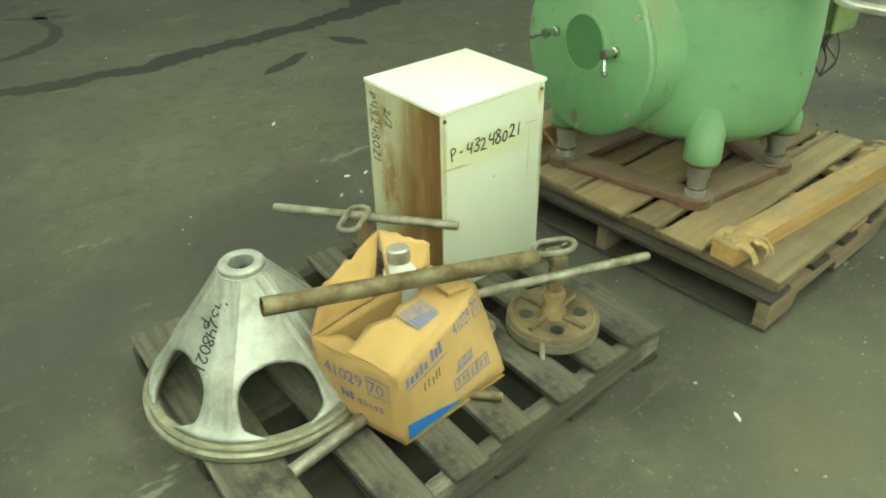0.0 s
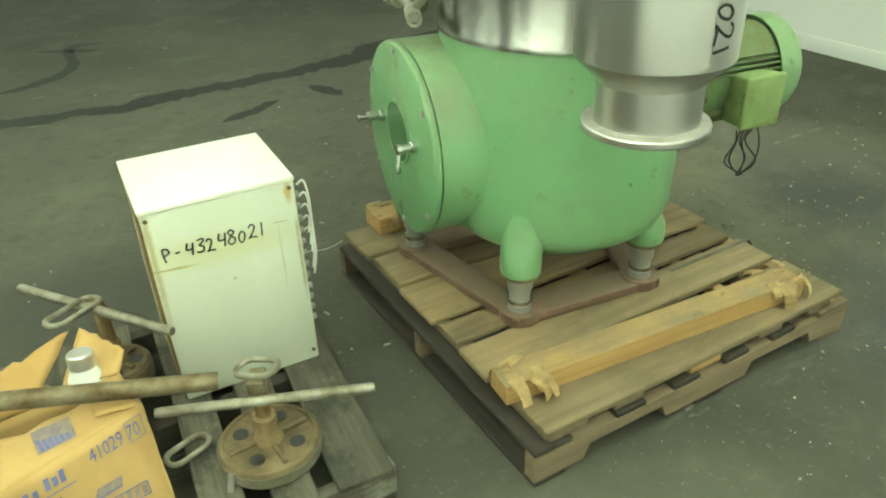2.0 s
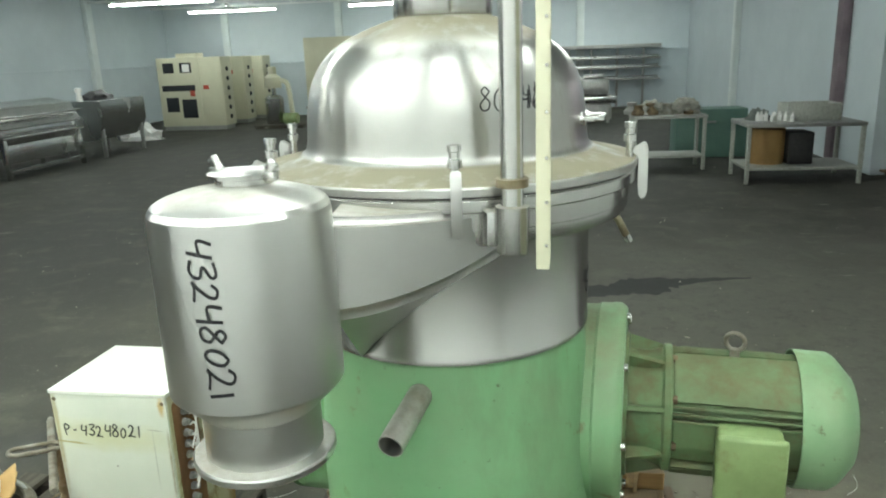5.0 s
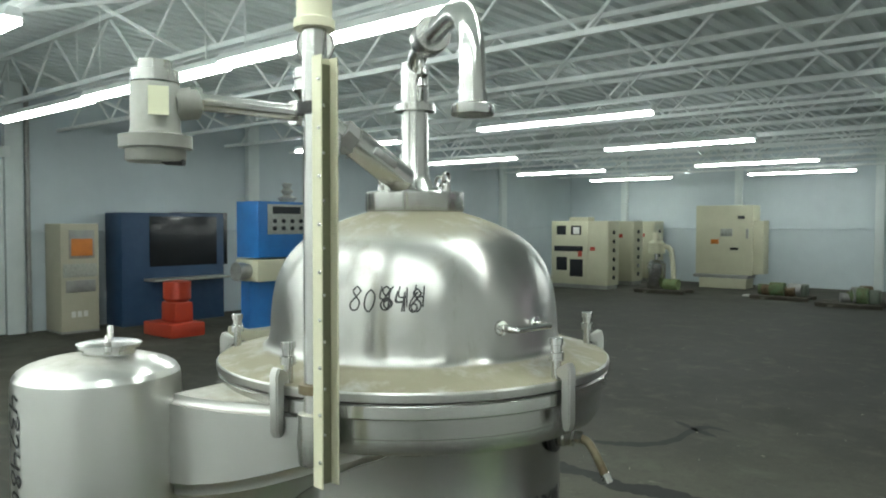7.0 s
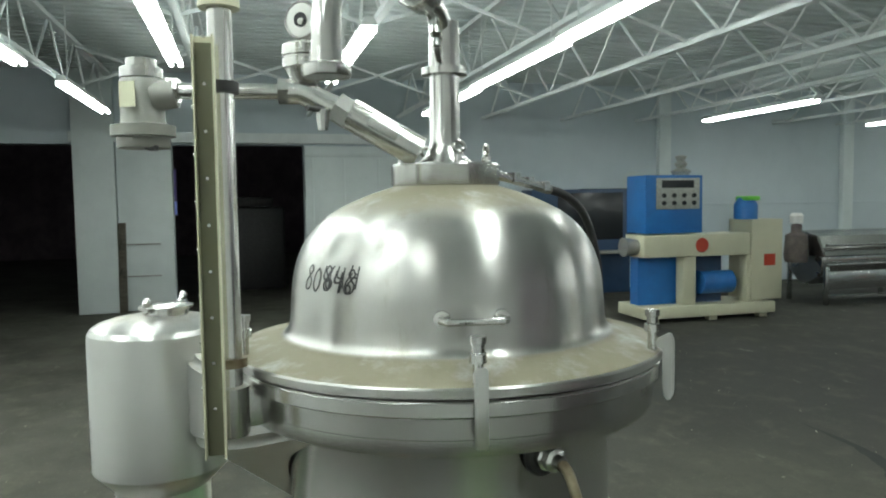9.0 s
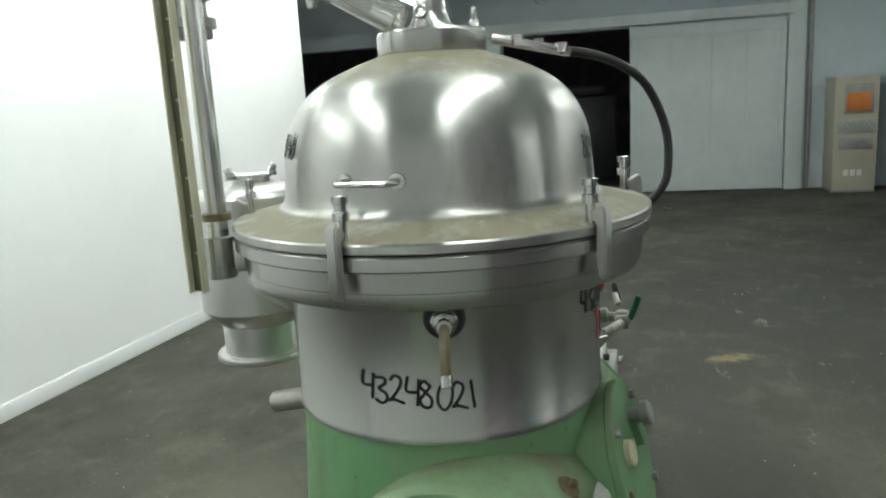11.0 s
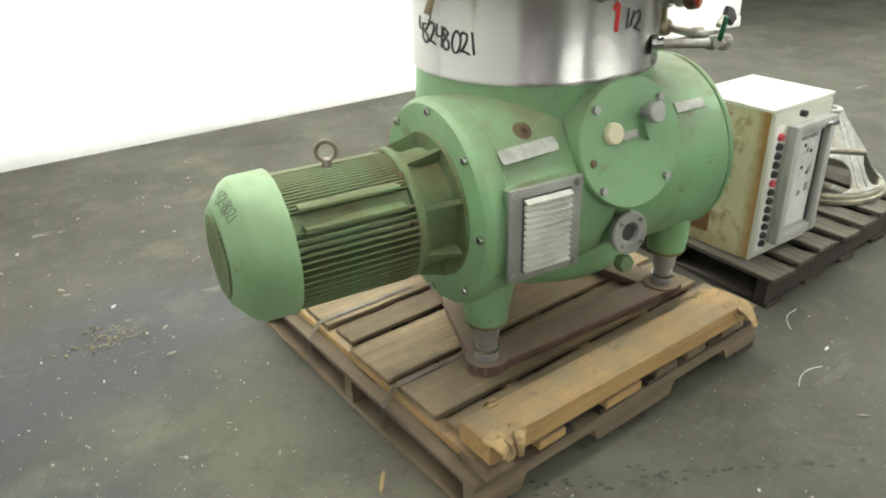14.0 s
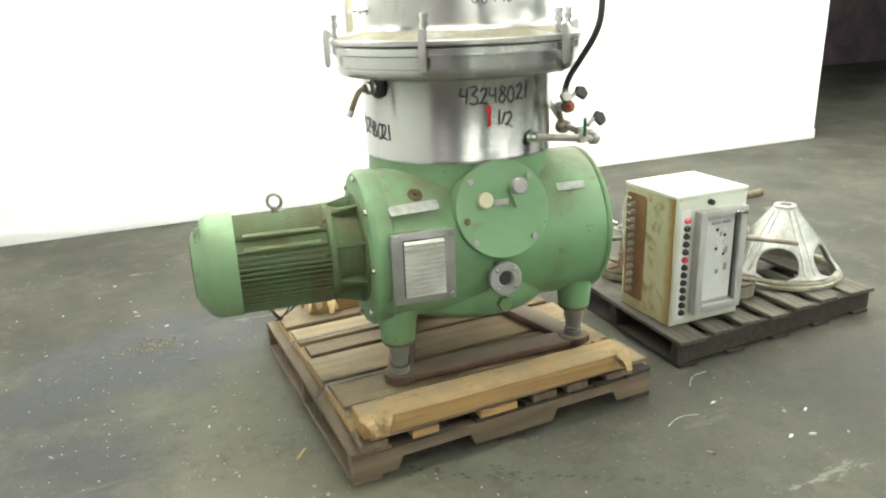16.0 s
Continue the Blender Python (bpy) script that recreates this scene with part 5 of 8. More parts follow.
part("label", box(-0.017, -0.0015, -0.025, 0.017, 0.0015, 0.025), material("cream_label", (0.62, 0.62, 0.45), 0.6), act, m=Matrix.Translation((QX, 0.624, 1.885)) @ pose(0, 0, 0, 0, 0, 70) @ Matrix.Translation((0, 0.0435, 0)))
part("side_port", sweep([(QX, 0.6, 1.885), (QX, 0.555, 1.893)], 0.03, 16), GREYCAST, act)
part("vent", sweep([(QX, 0.624, 1.79), (QX, 0.61, 1.782), (QX - 0.03, 0.59, 1.78)], 0.006, 8), BLACK, act)
vb = part("valve_body", sweep(arc([(QX, 0.33, 1.897), (QX, 0.3, 1.895), (QX, 0.26, 1.875), (QX, 0.225, 1.86)], 4), 0.026, 16), CHROME, sep, "stainless valve body")
part("valve_collar", lathe([(0, 1.91), (0.026, 1.912), (0.04, 1.94), (0.046, 1.945), (0.046, 1.962), (0.042, 1.964), (0.042, 1.968), (0.046, 1.97), (0.046, 1.99), (0.04, 1.994), (0, 1.996)], 30, Matrix.Translation((QX, 0.295, 0))), STEEL, vb)
GM = Matrix.Translation((QX, 0.296, 2.042)) @ pose(0, 0, 0, 90, 0, -118)
gauge = part("pressure_gauge", lathe([(0, -0.02), (0.035, -0.02), (0.04, -0.012), (0.04, 0.008), (0.037, 0.012), (0.034, 0.008), (0, 0.008)], 32, GM), GREYMETAL, sep, "round pressure gauge")
part("gauge_face", lathe([(0, 0.0085), (0.034, 0.0085), (0.034, 0.0095), (0, 0.0095)], 28, GM), material("pale_dial", (0.62, 0.63, 0.6), 0.3), gauge)
part("gauge_hub", lathe([(0, 0.0098), (0.015, 0.0098), (0.015, 0.013), (0, 0.013)], 18, GM), SCREEN, gauge)
part("gauge_boss", lathe([(0, 0.0132), (0.007, 0.0132), (0.006, 0.016), (0, 0.016)], 14, GM @ pose(0.002, -0.004, 0)), PLATE, gauge)
part("gauge_stem", sweep([(QX, 0.296, 1.99), (QX, 0.296, 2.005)], 0.009, 10), CHROME, gauge)
part("hex_union", hexhead(0.034, 0.04, Matrix.Translation((QX, 0.235, 1.868)) @ (Vector((0, -0.82, -0.55)).to_track_quat("Z", "Y").to_matrix().to_4x4())), GREYMETAL, sep)
sg = part("sight_tube", sweep([(QX, 0.205, 1.853), (QX, 0.06, 1.77)], 0.034, 24), CHROME, sep, "steel sight tube with a long slot")
part("slot", box(-0.004, -0.034, -0.009, 0.004, 0.034, 0.009, 0.0035), GREYMETAL, sg, m=Matrix.Translation((QX - 0.032, 0.137, 1.816)) @ pose(0, 0, 0, 29, 0, 0))
part("cock", lathe([(0, -0.03), (0.01, -0.03), (0.013, -0.01), (0.013, 0.012), (0, 0.014)], 12, Matrix.Translation((QX - 0.02, 0.26, 1.845))), CHROME, vb)
part("cock_lever", sweep([(QX - 0.02, 0.26, 1.857), (QX - 0.05, 0.29, 1.858)], 0.006, 8), BLACK, vb)
# swan neck over the inlet, reaching out past the hood
sw = [(-0.88 * q, 0.478 * q, z) for q, z in ((0, 1.955), (0, 2.0), (0.012, 2.035), (0.045, 2.064), (0.1, 2.074), (0.2, 2.074), (0.32, 2.072), (0.4, 2.064), (0.452, 2.04), (0.486, 1.995), (0.498, 1.94), (0.5, 1.885))]
neck = part("swan_neck", sweep(arc(sw, 6), 0.023, 20, radii=None), CHROME, sep, "polished steel swan neck pipe")
part("end_flange", lathe([(0, 1.858), (0.036, 1.858), (0.038, 1.861), (0.038, 1.875), (0.035, 1.878), (0.026, 1.88), (0.0245, 1.9), (0, 1.9)], 32, Matrix.Translation((-0.44, 0.239, 0))), CHROME, neck)
part("joint", lathe([(0, -0.035), (0.038, -0.035), (0.04, -0.03), (0.04, 0.03), (0.038, 0.035), (0, 0.035)], 24, Matrix.Translation((-0.13, 0.065, 2.08)) @ (Vector((-0.88, 0.47, 0.0)).to_track_quat("Z", "Y").to_matrix().to_4x4())), STEEL, neck)
part("stay_rod", sweep(arc([(-0.04, 0.015, 1.96), (-0.055, 0.025, 2.0), (-0.05, 0.024, 2.06)], 4), 0.007, 8), CHROME, neck)
part("turnbuckle", lathe([(0, 0), (0.012, 0.004), (0.008, 0.02), (0.014, 0.03), (0.008, 0.045), (0.011, 0.055), (0, 0.06)], 12, Matrix.Translation((-0.055, 0.025, 1.985))), CHROME, neck)

# ---- hose and valves beside the casing ----
hv = part("water_branch", sweep(arc([(0.165, -0.312, 1.022), (0.25, -0.335, 1.016), (0.35, -0.352, 1.008), (0.388, -0.345, 1.005), (0.4, -0.31, 1.006), (0.392, -0.22, 1.012), (0.4, -0.12, 1.014), (0.42, -0.06, 1.01), (0.432, -0.02, 1.007)], 6), 0.0125, 12), GALV, sep, "small manifold of steel pipe and ball valves")
part("branch_flange", lathe([(0, 0), (0.026, 0), (0.026, 0.012), (0.018, 0.014), (0.018, 0.03), (0, 0.03)], 20, Matrix.Translation((0.158, -0.309, 1.023)) @ (Vector((0.75, -0.66, 0)).to_track_quat("Z", "Y").to_matrix().to_4x4())), CHROME, hv)
part("elbow", lathe([(0, -0.024), (0.016, -0.02), (0.023, -0.006), (0.023, 0.008), (0.016, 0.02), (0, 0.024)], 16, Matrix.Translation((0.391, -0.345, 1.005))), GALV, hv)
part("spout", pipe_wall([(0.41, -0.09, 1.012), (0.434, -0.005, 1.006)], 0.021, 0.007, 16), GALV, hv)
part("riser", sweep(arc([(0.376, -0.13, 1.02), (0.36, -0.14, 1.06), (0.345, -0.16, 1.095), (0.335, -0.21, 1.108), (0.322, -0.27, 1.112), (0.314, -0.278, 1.14), (0.313, -0.272, 1.18)], 5), 0.0115, 10), RUSTPIPE, hv)
for p, r, mt in (((0.376, -0.13, 1.016), 0.026, RUSTPIPE), ((0.345, -0.165, 1.098), 0.02, GREYMETAL), ((0.33, -0.235, 1.11), 0.021, GALV), ((0.318, -0.285, 1.112), 0.022, RUSTPIPE), ((0.313, -0.275, 1.148), 0.019, GALV), ((0.397, -0.24, 1.01), 0.022, GALV), ((0.34, -0.35, 1.01), 0.02, GALV), ((0.398, -0.29, 1.008), 0.021, GALV)):
    part("fitting", prism([(r * math.cos(k * math.pi / 4), r * math.sin(k * math.pi / 4)) for k in range(8)], -0.016, 0.016, m=Matrix.Translation(p) @ pose(0, 0, 0, 80, 12, 0), bevel=0.003), mt, hv)
for p, tilt in (((0.398, -0.225, 1.15), -18), ((0.419, -0.325, 1.07), -30)):
    lv_ = part("valve_handle", prism([(-0.026, -0.012), (0.018, -0.024), (0.034, 0.004), (0.012, 0.026), (-0.02, 0.02)], -0.007, 0.007, m=Matrix.Translation(p) @ pose(0, 0, 0, 74, 0, 10) @ pose(0, 0, 0, 0, 0, tilt), bevel=0.004), BLACK, hv, "black lever grip")
    part("lever_stem", sweep([Vector(p) + Vector((-0.02, 0, 0.0)), Vector(p) + Vector((-0.05, -0.012, -0.02))], 0.008, 8), GALV, lv_)
part("valve_handle", bar((0.34, -0.372, 1.02), (0.328, -0.396, 1.086), 0.011, 0.016, bevel=0.004), material("green_lever", (0.01, 0.16, 0.07), 0.5), hv, "green lever grip")
part("red_handle", bar((0.325, -0.297, 1.1), (0.312, -0.305, 1.13), 0.012, 0.02, bevel=0.004), REDPAINT, hv)
part("rim_block", box(-0.017, -0.02, -0.036, 0.017, 0.02, 0.034, 0.004), STEEL, sep, "small steel block under the rim", m=pose(0.395, -0.005, 1.282, 0, 0, 10))
part("check_lever", sweep([(0.39, 0.1, 1.205), (0.43, 0.1, 1.207), (0.44, 0.1, 1.208), (0.489, 0.1, 1.207)], 0.011, 10, radii=[0.009, 0.009, 0.012, 0.012]), CHROME, hv)
part("check_valve", lathe([(0, -0.02), (0.03, -0.015), (0.034, 0.0), (0.034, 0.012), (0.028, 0.026), (0.014, 0.034), (0, 0.034)], 20, Matrix.Translation((0.357, 0.1, 1.205)) @ AIM_X), BLACK, hv, "black round valve knob")
part("check_pipe", sweep(arc([(0.375, 0.09, 1.18), (0.385, 0.06, 1.13), (0.4, 0.0, 1.07), (0.415, -0.04, 1.03), (0.415, -0.07, 1.014)], 5), 0.0125, 10), GALV, hv)
hose_pts = arc([(0.313, -0.272, 1.175), (0.316, -0.3, 1.22), (0.318, -0.37, 1.28), (0.325, -0.45, 1.36), (0.338, -0.465, 1.43), (0.335, -0.455, 1.52), (0.29, -0.41, 1.62), (0.21, -0.335, 1.675), (0.12, -0.25, 1.695)], 6)
part("rubber_hose", sweep(hose_pts, 0.0105, 12), BLACK, sep, "black rubber hose")
hf = part("hose_fitting", sweep([(0.14, -0.27, 1.69), (0.1, -0.225, 1.7), (0.05, -0.12, 1.725)], 0.011, 10), CHROME, sep)
for q in (0.1, 0.45, 0.75):
    part("nut", hexhead(0.018, 0.022, Matrix.Translation((0.135 - 0.08 * q, -0.265 + 0.13 * q, 1.685 + 0.03 * q))), CHROME, hf)

# ---- things on the old pallet ----
TOPZ = 0.1295


def control_cabinet():
    m = pose(1.1, -0.132, TOPZ, 0, 0, -2.2)
    c = thing("control_cabinet", m, "off-white steel control cabinet with rust stains on the old pallet", "cabinet")
    w, d, h = 0.185, 0.167, 0.572
    part("body", box(-w, -d, 0, w, d, h - 0.012, 0.003), BACKPAINT, c)
    part("lid", box(-w - 0.003, -d - 0.003, h - 0.0118, w + 0.003, d + 0.003, h, 0.002), CABTOP, c, "white lid, paler than the body")
    part("rusty_side", box(w + 0.0005, -d + 0.004, 0.004, w + 0.003, d - 0.004, h - 0.014), RUSTY, c, "brown rust stained side panel")
    part("stained_side", box(-w - 0.003, -d + 0.006, 0.004, -w - 0.0005, d - 0.006, h - 0.014), SPOTTED, c, "stained side panel")
    part("connector_panel", prism([(d - 0.15, 0.06), (d - 0.14, 0.05), (d - 0.03, 0.05), (d - 0.02, 0.06), (d - 0.02, h - 0.05), (d - 0.03, h - 0.04), (d - 0.14, h - 0.04), (d - 0.15, h - 0.05)], -w - 0.006, -w - 0.0031, m=Matrix(((0, 0, 1, 0), (1, 0, 0, 0), (0, 1, 0, 0), (0, 0, 0, 1)))), material("rusted_plate", (0.24, 0.115, 0.045), 0.85, 0.0, (0.15, 0.075, 0.03), 12, 8, 0.15, 60), c, "rusty connector strip")
    for k in range(12):
        mm = Matrix.Translation((-w - 0.006, d - 0.07, 0.09 + 0.036 * k)) @ pose(0, 0, 0, 0, -90, 0)
        part("connector", lathe([(0, 0), (0.012, 0), (0.012, 0.01), (0.009, 0.012), (0.009, 0.022), (0, 0.022)], 10, mm), GREYMETAL, c)
    rn = random.Random(3)
    for k in range(5):
        z = h - 0.06 - 0.035 * k
        pts = arc([(-w - 0.026, d - 0.07, z), (-w - 0.045, d - 0.065, z + 0.008), (-w - 0.052, d - 0.06, z - 0.06), (-w - 0.036, d - 0.055 + 0.02 * rn.random(), z - 0.12 - 0.03 * rn.random())], 4)
        part("wire", sweep(pts, 0.003, 6), WIREW, c)
    # corner rust marks and screws on the plain back
    for x, z in ((-w + 0.012, h - 0.03), (w - 0.012, h - 0.03), (-w + 0.012, 0.03), (w - 0.012, 0.03)):
        part("screw", lathe([(0, 0), (0.006, 0), (0.005, 0.003), (0, 0.003)], 10, Matrix.Translation((x, d, z)) @ pose(0, 0, 0, -90, 0, 0)), RUSTCAST, c)
    # control face: push buttons and a hinged window door
    part("face", box(-w + 0.006, -d - 0.004, 0.012, w - 0.006, -d - 0.0005, h - 0.02, 0.001), CABINET, c)
    part("button_strip", box(-w + 0.02, -d - 0.007, 0.03, -w + 0.07, -d - 0.0045, h - 0.06, 0.001), PAPER, c)
    for k in range(13):
        z = 0.06 + 0.034 * k
        mm = Matrix.Translation((-w + 0.05, -d - 0.007, z)) @ AIM_Y
        red = k in (12, 7)
        part("push_button", lathe([(0, 0), (0.014, 0), (0.014, 0.006), (0.011, 0.008), (0.011, 0.014), (0, 0.015)], 14, mm), material("pink_red_plastic", (0.6, 0.07, 0.09), 0.4) if red else BLACK, c, "red push button" if red else "")
    ALU = material("dull_aluminium", (0.5, 0.51, 0.48), 0.5, 0.3, (0.42, 0.43, 0.4), 9, 6)
    door = part("window_door", box(-w + 0.09, -d - 0.02, 0.05, w - 0.028, -d - 0.0045, h - 0.07, 0.004), ALU, c, "grey framed window door")
    for n_, b_ in (("door_stile", (-w + 0.09, -w + 0.125)), ("door_stile", (w - 0.063, w - 0.028))):
        part(n_, box(b_[0], -d - 0.046, 0.05, b_[1], -d - 0.0202, h - 0.07, 0.004), ALU, door)
    for z_ in (0.05, h - 0.105):
        part("door_rail", box(-w + 0.1255, -d - 0.045, z_, w - 0.0635, -d - 0.0202, z_ + 0.035, 0.004), ALU, door)
    for x_, s_ in ((-w + 0.137, 1), (w - 0.072, 1)):
        part("seal_strip", box(x_ - 0.003, -d - 0.0245, 0.095, x_ + 0.003, -d - 0.0202, h - 0.105), BLACK, door)
    part("panel_sheet", box(-w + 0.1415, -d - 0.024, 0.1, w - 0.0805, -d - 0.0202, h - 0.11), material("dirty_panel", (0.56, 0.57, 0.55), 0.3, 0.0, (0.66, 0.67, 0.65), 8, 9), door, "dirty grey panel")
    for k, (x, z, a, b) in enumerate(((0.06, 0.3, 0.016, 0.03), (0.02, 0.215, 0.016, 0.018), (0.062, 0.225, 0.018, 0.03), (0.04, 0.435, 0.04, 0.012), (-0.02, 0.435, 0.05, 0.012), (0.03, 0.38, 0.008, 0.02))):
        part("instrument", box(x, -d - 0.027, z, x + a, -d - 0.0242, z + b), GREYMETAL, door)
    for k in range(10):
        part("indicator", lathe([(0, 0), (0.007, 0), (0.007, 0.002), (0.004, 0.003), (0, 0.003)], 10, Matrix.Translation((0.015 + 0.042 * (k % 2), -d - 0.024, 0.41 - 0.028 * (k // 2))) @ AIM_Y), PAPER if k % 3 else SCREEN, door)
    part("latch", sweep(arc([(w - 0.1, -d - 0.044, h - 0.1), (w - 0.09, -d - 0.062, h - 0.085), (w - 0.055, -d - 0.062, h - 0.09), (w - 0.046, -d - 0.046, h - 0.1)], 4), 0.008, 8), CHROME, door)
    part("key_switch", lathe([(0, 0), (0.012, 0), (0.012, 0.02), (0, 0.022)], 12, Matrix.Translation((-0.02, -d - 0.004, h - 0.04)) @ AIM_Y), BLACK, c)
    return c


control_cabinet()


def cone_casting():
    """A cast spider: a cone on a ring, cut by arched windows, with ribs down its legs."""
    c = thing("cone_casting", pose(1.843, -0.045, TOPZ, 0, 0, 38), "cast aluminium cone guard with arched openings", "casting")
    prof = [(0.046, 0.33), (0.053, 0.316), (0.1, 0.252), (0.142, 0.196), (0.17, 0.16), (0.19, 0.132), (0.21, 0.1), (0.232, 0.064), (0.262, 0.036)]
    pts = arc([(r, 0, z) for r, z in prof], 5)
    n, holes = 200, 5
    bm = bmesh.new()
    grid = []

    def inside(u, z):
        # an arch with straight sides and a round head
        off = abs(((u * holes) % 1.0) - 0.5) * 2 * math.pi / holes
        x = off * (0.27 - 0.5 * z) / 0.098
        y = 0.0 if 0.06 < z < 0.095 else ((0.06 - z) / 0.024 if z < 0.06 else (z - 0.095) / 0.07)
        return x * x + y * y

    for p in pts:
        row = []
        for k in range(n):
            u = k / n
            z = p.z
            a = 2 * math.pi * u
            row.append(bm.verts.new((p.x * math.cos(a), p.x * math.sin(a), z)))
        grid.append(row)
    for i in range(len(grid) - 1):
        for k in range(n):
            q = (k + 1) % n
            u, z = (k + 0.5) / n, (pts[i].z + pts[i + 1].z) / 2
            if inside(u, z) < 1:
                continue
            bm.faces.new((grid[i][k], grid[i][q], grid[i + 1][q], grid[i + 1][k]))
    bmesh.ops.delete(bm, geom=[v for v in bm.verts if not v.link_faces], context="VERTS")
    edge = [v for v in bm.verts if v.is_boundary and 0.037 < v.co.z < 0.3]
    for _ in range(6):
        new_co = {}
        for v in edge:
            nb = [e.other_vert(v).co for e in v.link_edges if e.is_boundary]
            if len(nb) == 2:
                new_co[v] = v.co * 0.5 + (nb[0] + nb[1]) * 0.25
        for v, co in new_co.items():
            v.co = co
    shell = part("cone", bm, CAST, c, smooth=50)
    so = shell.modifiers.new("thick", "SOLIDIFY")
    so.thickness, so.offset = 0.011, -1
    part("base_ring", lathe([(0.25, 0.0), (0.287, 0.0), (0.29, 0.003), (0.29, 0.018), (0.286, 0.022), (0.281, 0.023), (0.281, 0.033), (0.276, 0.039), (0.256, 0.041), (0.25, 0.034), (0.25, 0.0)], 96), DIRTYCAST, c)
    part("top_ring", lathe([(0.03, 0.315), (0.051, 0.315), (0.053, 0.318), (0.053, 0.345), (0.049, 0.349), (0.033, 0.349), (0.03, 0.346), (0.03, 0.315)], 40), CAST, c)
    for k in range(holes):
        for side in (-1, 1):
            rib = [Vector((p.x + 0.004, side * (0.011 + 0.045 * (0.33 - p.z)), p.z + 0.003)) for p in pts[4:-3]]
            part("rib", sweep(rib, 0.0105, 8), CAST, c, m=pose(0, 0, 0, 0, 0, 360 * k / holes))
    return c


cone_casting()


def puck(x, y, r, h, turn, stem_top, rod, label):
    c = thing("bowl_puller", pose(x, y, TOPZ, 0, 0, turn), label, "puller", "bowl pullers")
    part("disc", lathe([(0, 0), (r, 0), (r + 0.002, 0.004), (r + 0.002, h - 0.01), (r - 0.004, h), (r - 0.012, h + 0.001), (r - 0.016, h - 0.003), (0, h - 0.003)], 48), RUSTCAST, c, "rusty top, painted rim")
    part("rim", lathe([(r + 0.0025, 0.006), (r + 0.004, 0.006), (r + 0.004, h - 0.012), (r + 0.0025, h - 0.012), (r + 0.0025, 0.006)], 48), DIRTYCAST, c)
    for px, py in ring_at(r * 0.6, 4, 30):
        # no real opening: a flat black disc paints each dark hole
        part("hole", lathe([(0, h - 0.0028), (0.019, h - 0.0028), (0.019, h - 0.0015), (0, h - 0.0015)], 18, Matrix.Translation((px, py, 0))), BLACK, c)
        part("rib", box(0.025, -0.007, h - 0.0035, r - 0.02, 0.007, h + 0.007, 0.003), RUSTCAST, c, m=pose(0, 0, 0, 0, 0, math.degrees(math.atan2(py, px)) + 45))
    part("stem", lathe([(0, h - 0.003), (0.036, h - 0.003), (0.034, h + 0.008), (0.024, h + 0.03), (0.022, h + 0.045), (0.028, h + 0.05), (0.028, h + 0.072), (0.02, h + 0.078), (0.02, stem_top - 0.02), (0.016, stem_top), (0, stem_top)], 20), material("yellow_rust", (0.15, 0.09, 0.035), 0.75, 0.2, (0.28, 0.22, 0.13), 9, 9, 0.2, 60), c, "rust-yellow spindle")
    part("foot_bolt", sweep([(r + 0.005, 0.02, 0.04), (r + 0.02, 0.03, 0.002)], 0.008, 8), GALV, c)
    return c


puck(1.16, 0.322, 0.122, 0.046, 20, 0.206, None, "round rusty bowl puller with a spindle")
puck(1.43, -0.15, 0.085, 0.07, 50, 0.275, None, "smaller rusty bowl puller behind the carton")


def rod(name, a, b, r, mat, label, cat="rod", wall=0.0):
    a, b = Vector(a), Vector(b)
    t = thing(name, Matrix.Translation(a), label, cat)
    d = b - a
    if wall:
        part("pipe", pipe_wall([(0, 0, 0), d], r, wall, 20), mat, t)
    else:
        part("bar", sweep([(0, 0, 0), d * 0.02, d * 0.98, d], r, 14, radii=[r * 0.85, r, r, r * 0.85]), mat, t)
    return t


rod("tommy_bar", (0.919, 0.437, 0.306), (1.385, 0.262, 0.318), 0.0125, WORNSTEEL, "worn steel tommy bar through the puller spindle")
rod("tommy_bar", (1.597, -0.336, 0.4), (1.289, 0.087, 0.398), 0.0125, WORNSTEEL, "worn steel tommy bar through the smaller puller")
rod("steel_pipe", (1.9, 0.155, 0.488), (1.243, 0.321, 0.391), 0.021, RUSTPIPE, "long rusty steel pipe lying across the carton", "pipe", 0.003)
rod("steel_pipe", (1.965, 0.289, 0.147), (1.72, 0.262, 0.15), 0.0165, WORNSTEEL, "short worn pipe lying on the pallet boards", "pipe", 0.003)
rod("steel_rod", (1.545, 0.335, 0.141), (1.463, 0.432, 0.141), 0.011, RUSTPIPE, "short rusty rod lying on the pallet boards")


def shackle(x, y, z, turn, tilt, half=0.045, wide=0.026):
    t = thing("shackle", Matrix.Translation((x, y, z)) @ pose(0, 0, 0, tilt, 0, turn), "worn steel shackle ring round the bar", "shackle", "shackles")
    pts = [(wide * math.cos(q), wide * math.sin(q) + (half if math.sin(q) > 0 else -half), 0) for q in [2 * math.pi * k / 28 for k in range(28)]]
    part("ring", sweep(pts, 0.0075, 8, closed=True), WORNSTEEL, t)
    return t


shackle(1.487, -0.107, 0.418, -51, 6, 0.05)
shackle(1.15, 0.3, 0.372, 40, 12, 0.022, 0.032)
shackle(1.337, 0.217, TOPZ + 0.008, -70, 0, 0.03)
part_blk = thing("spindle_block", pose(1.16, 0.32, 0.335, 0, 0, 65), "rusty clevis block on the puller spindle", "block")
part("block", box(-0.03, -0.02, 0, 0.03, 0.02, 0.034, 0.005), RUSTPIPE, part_blk)


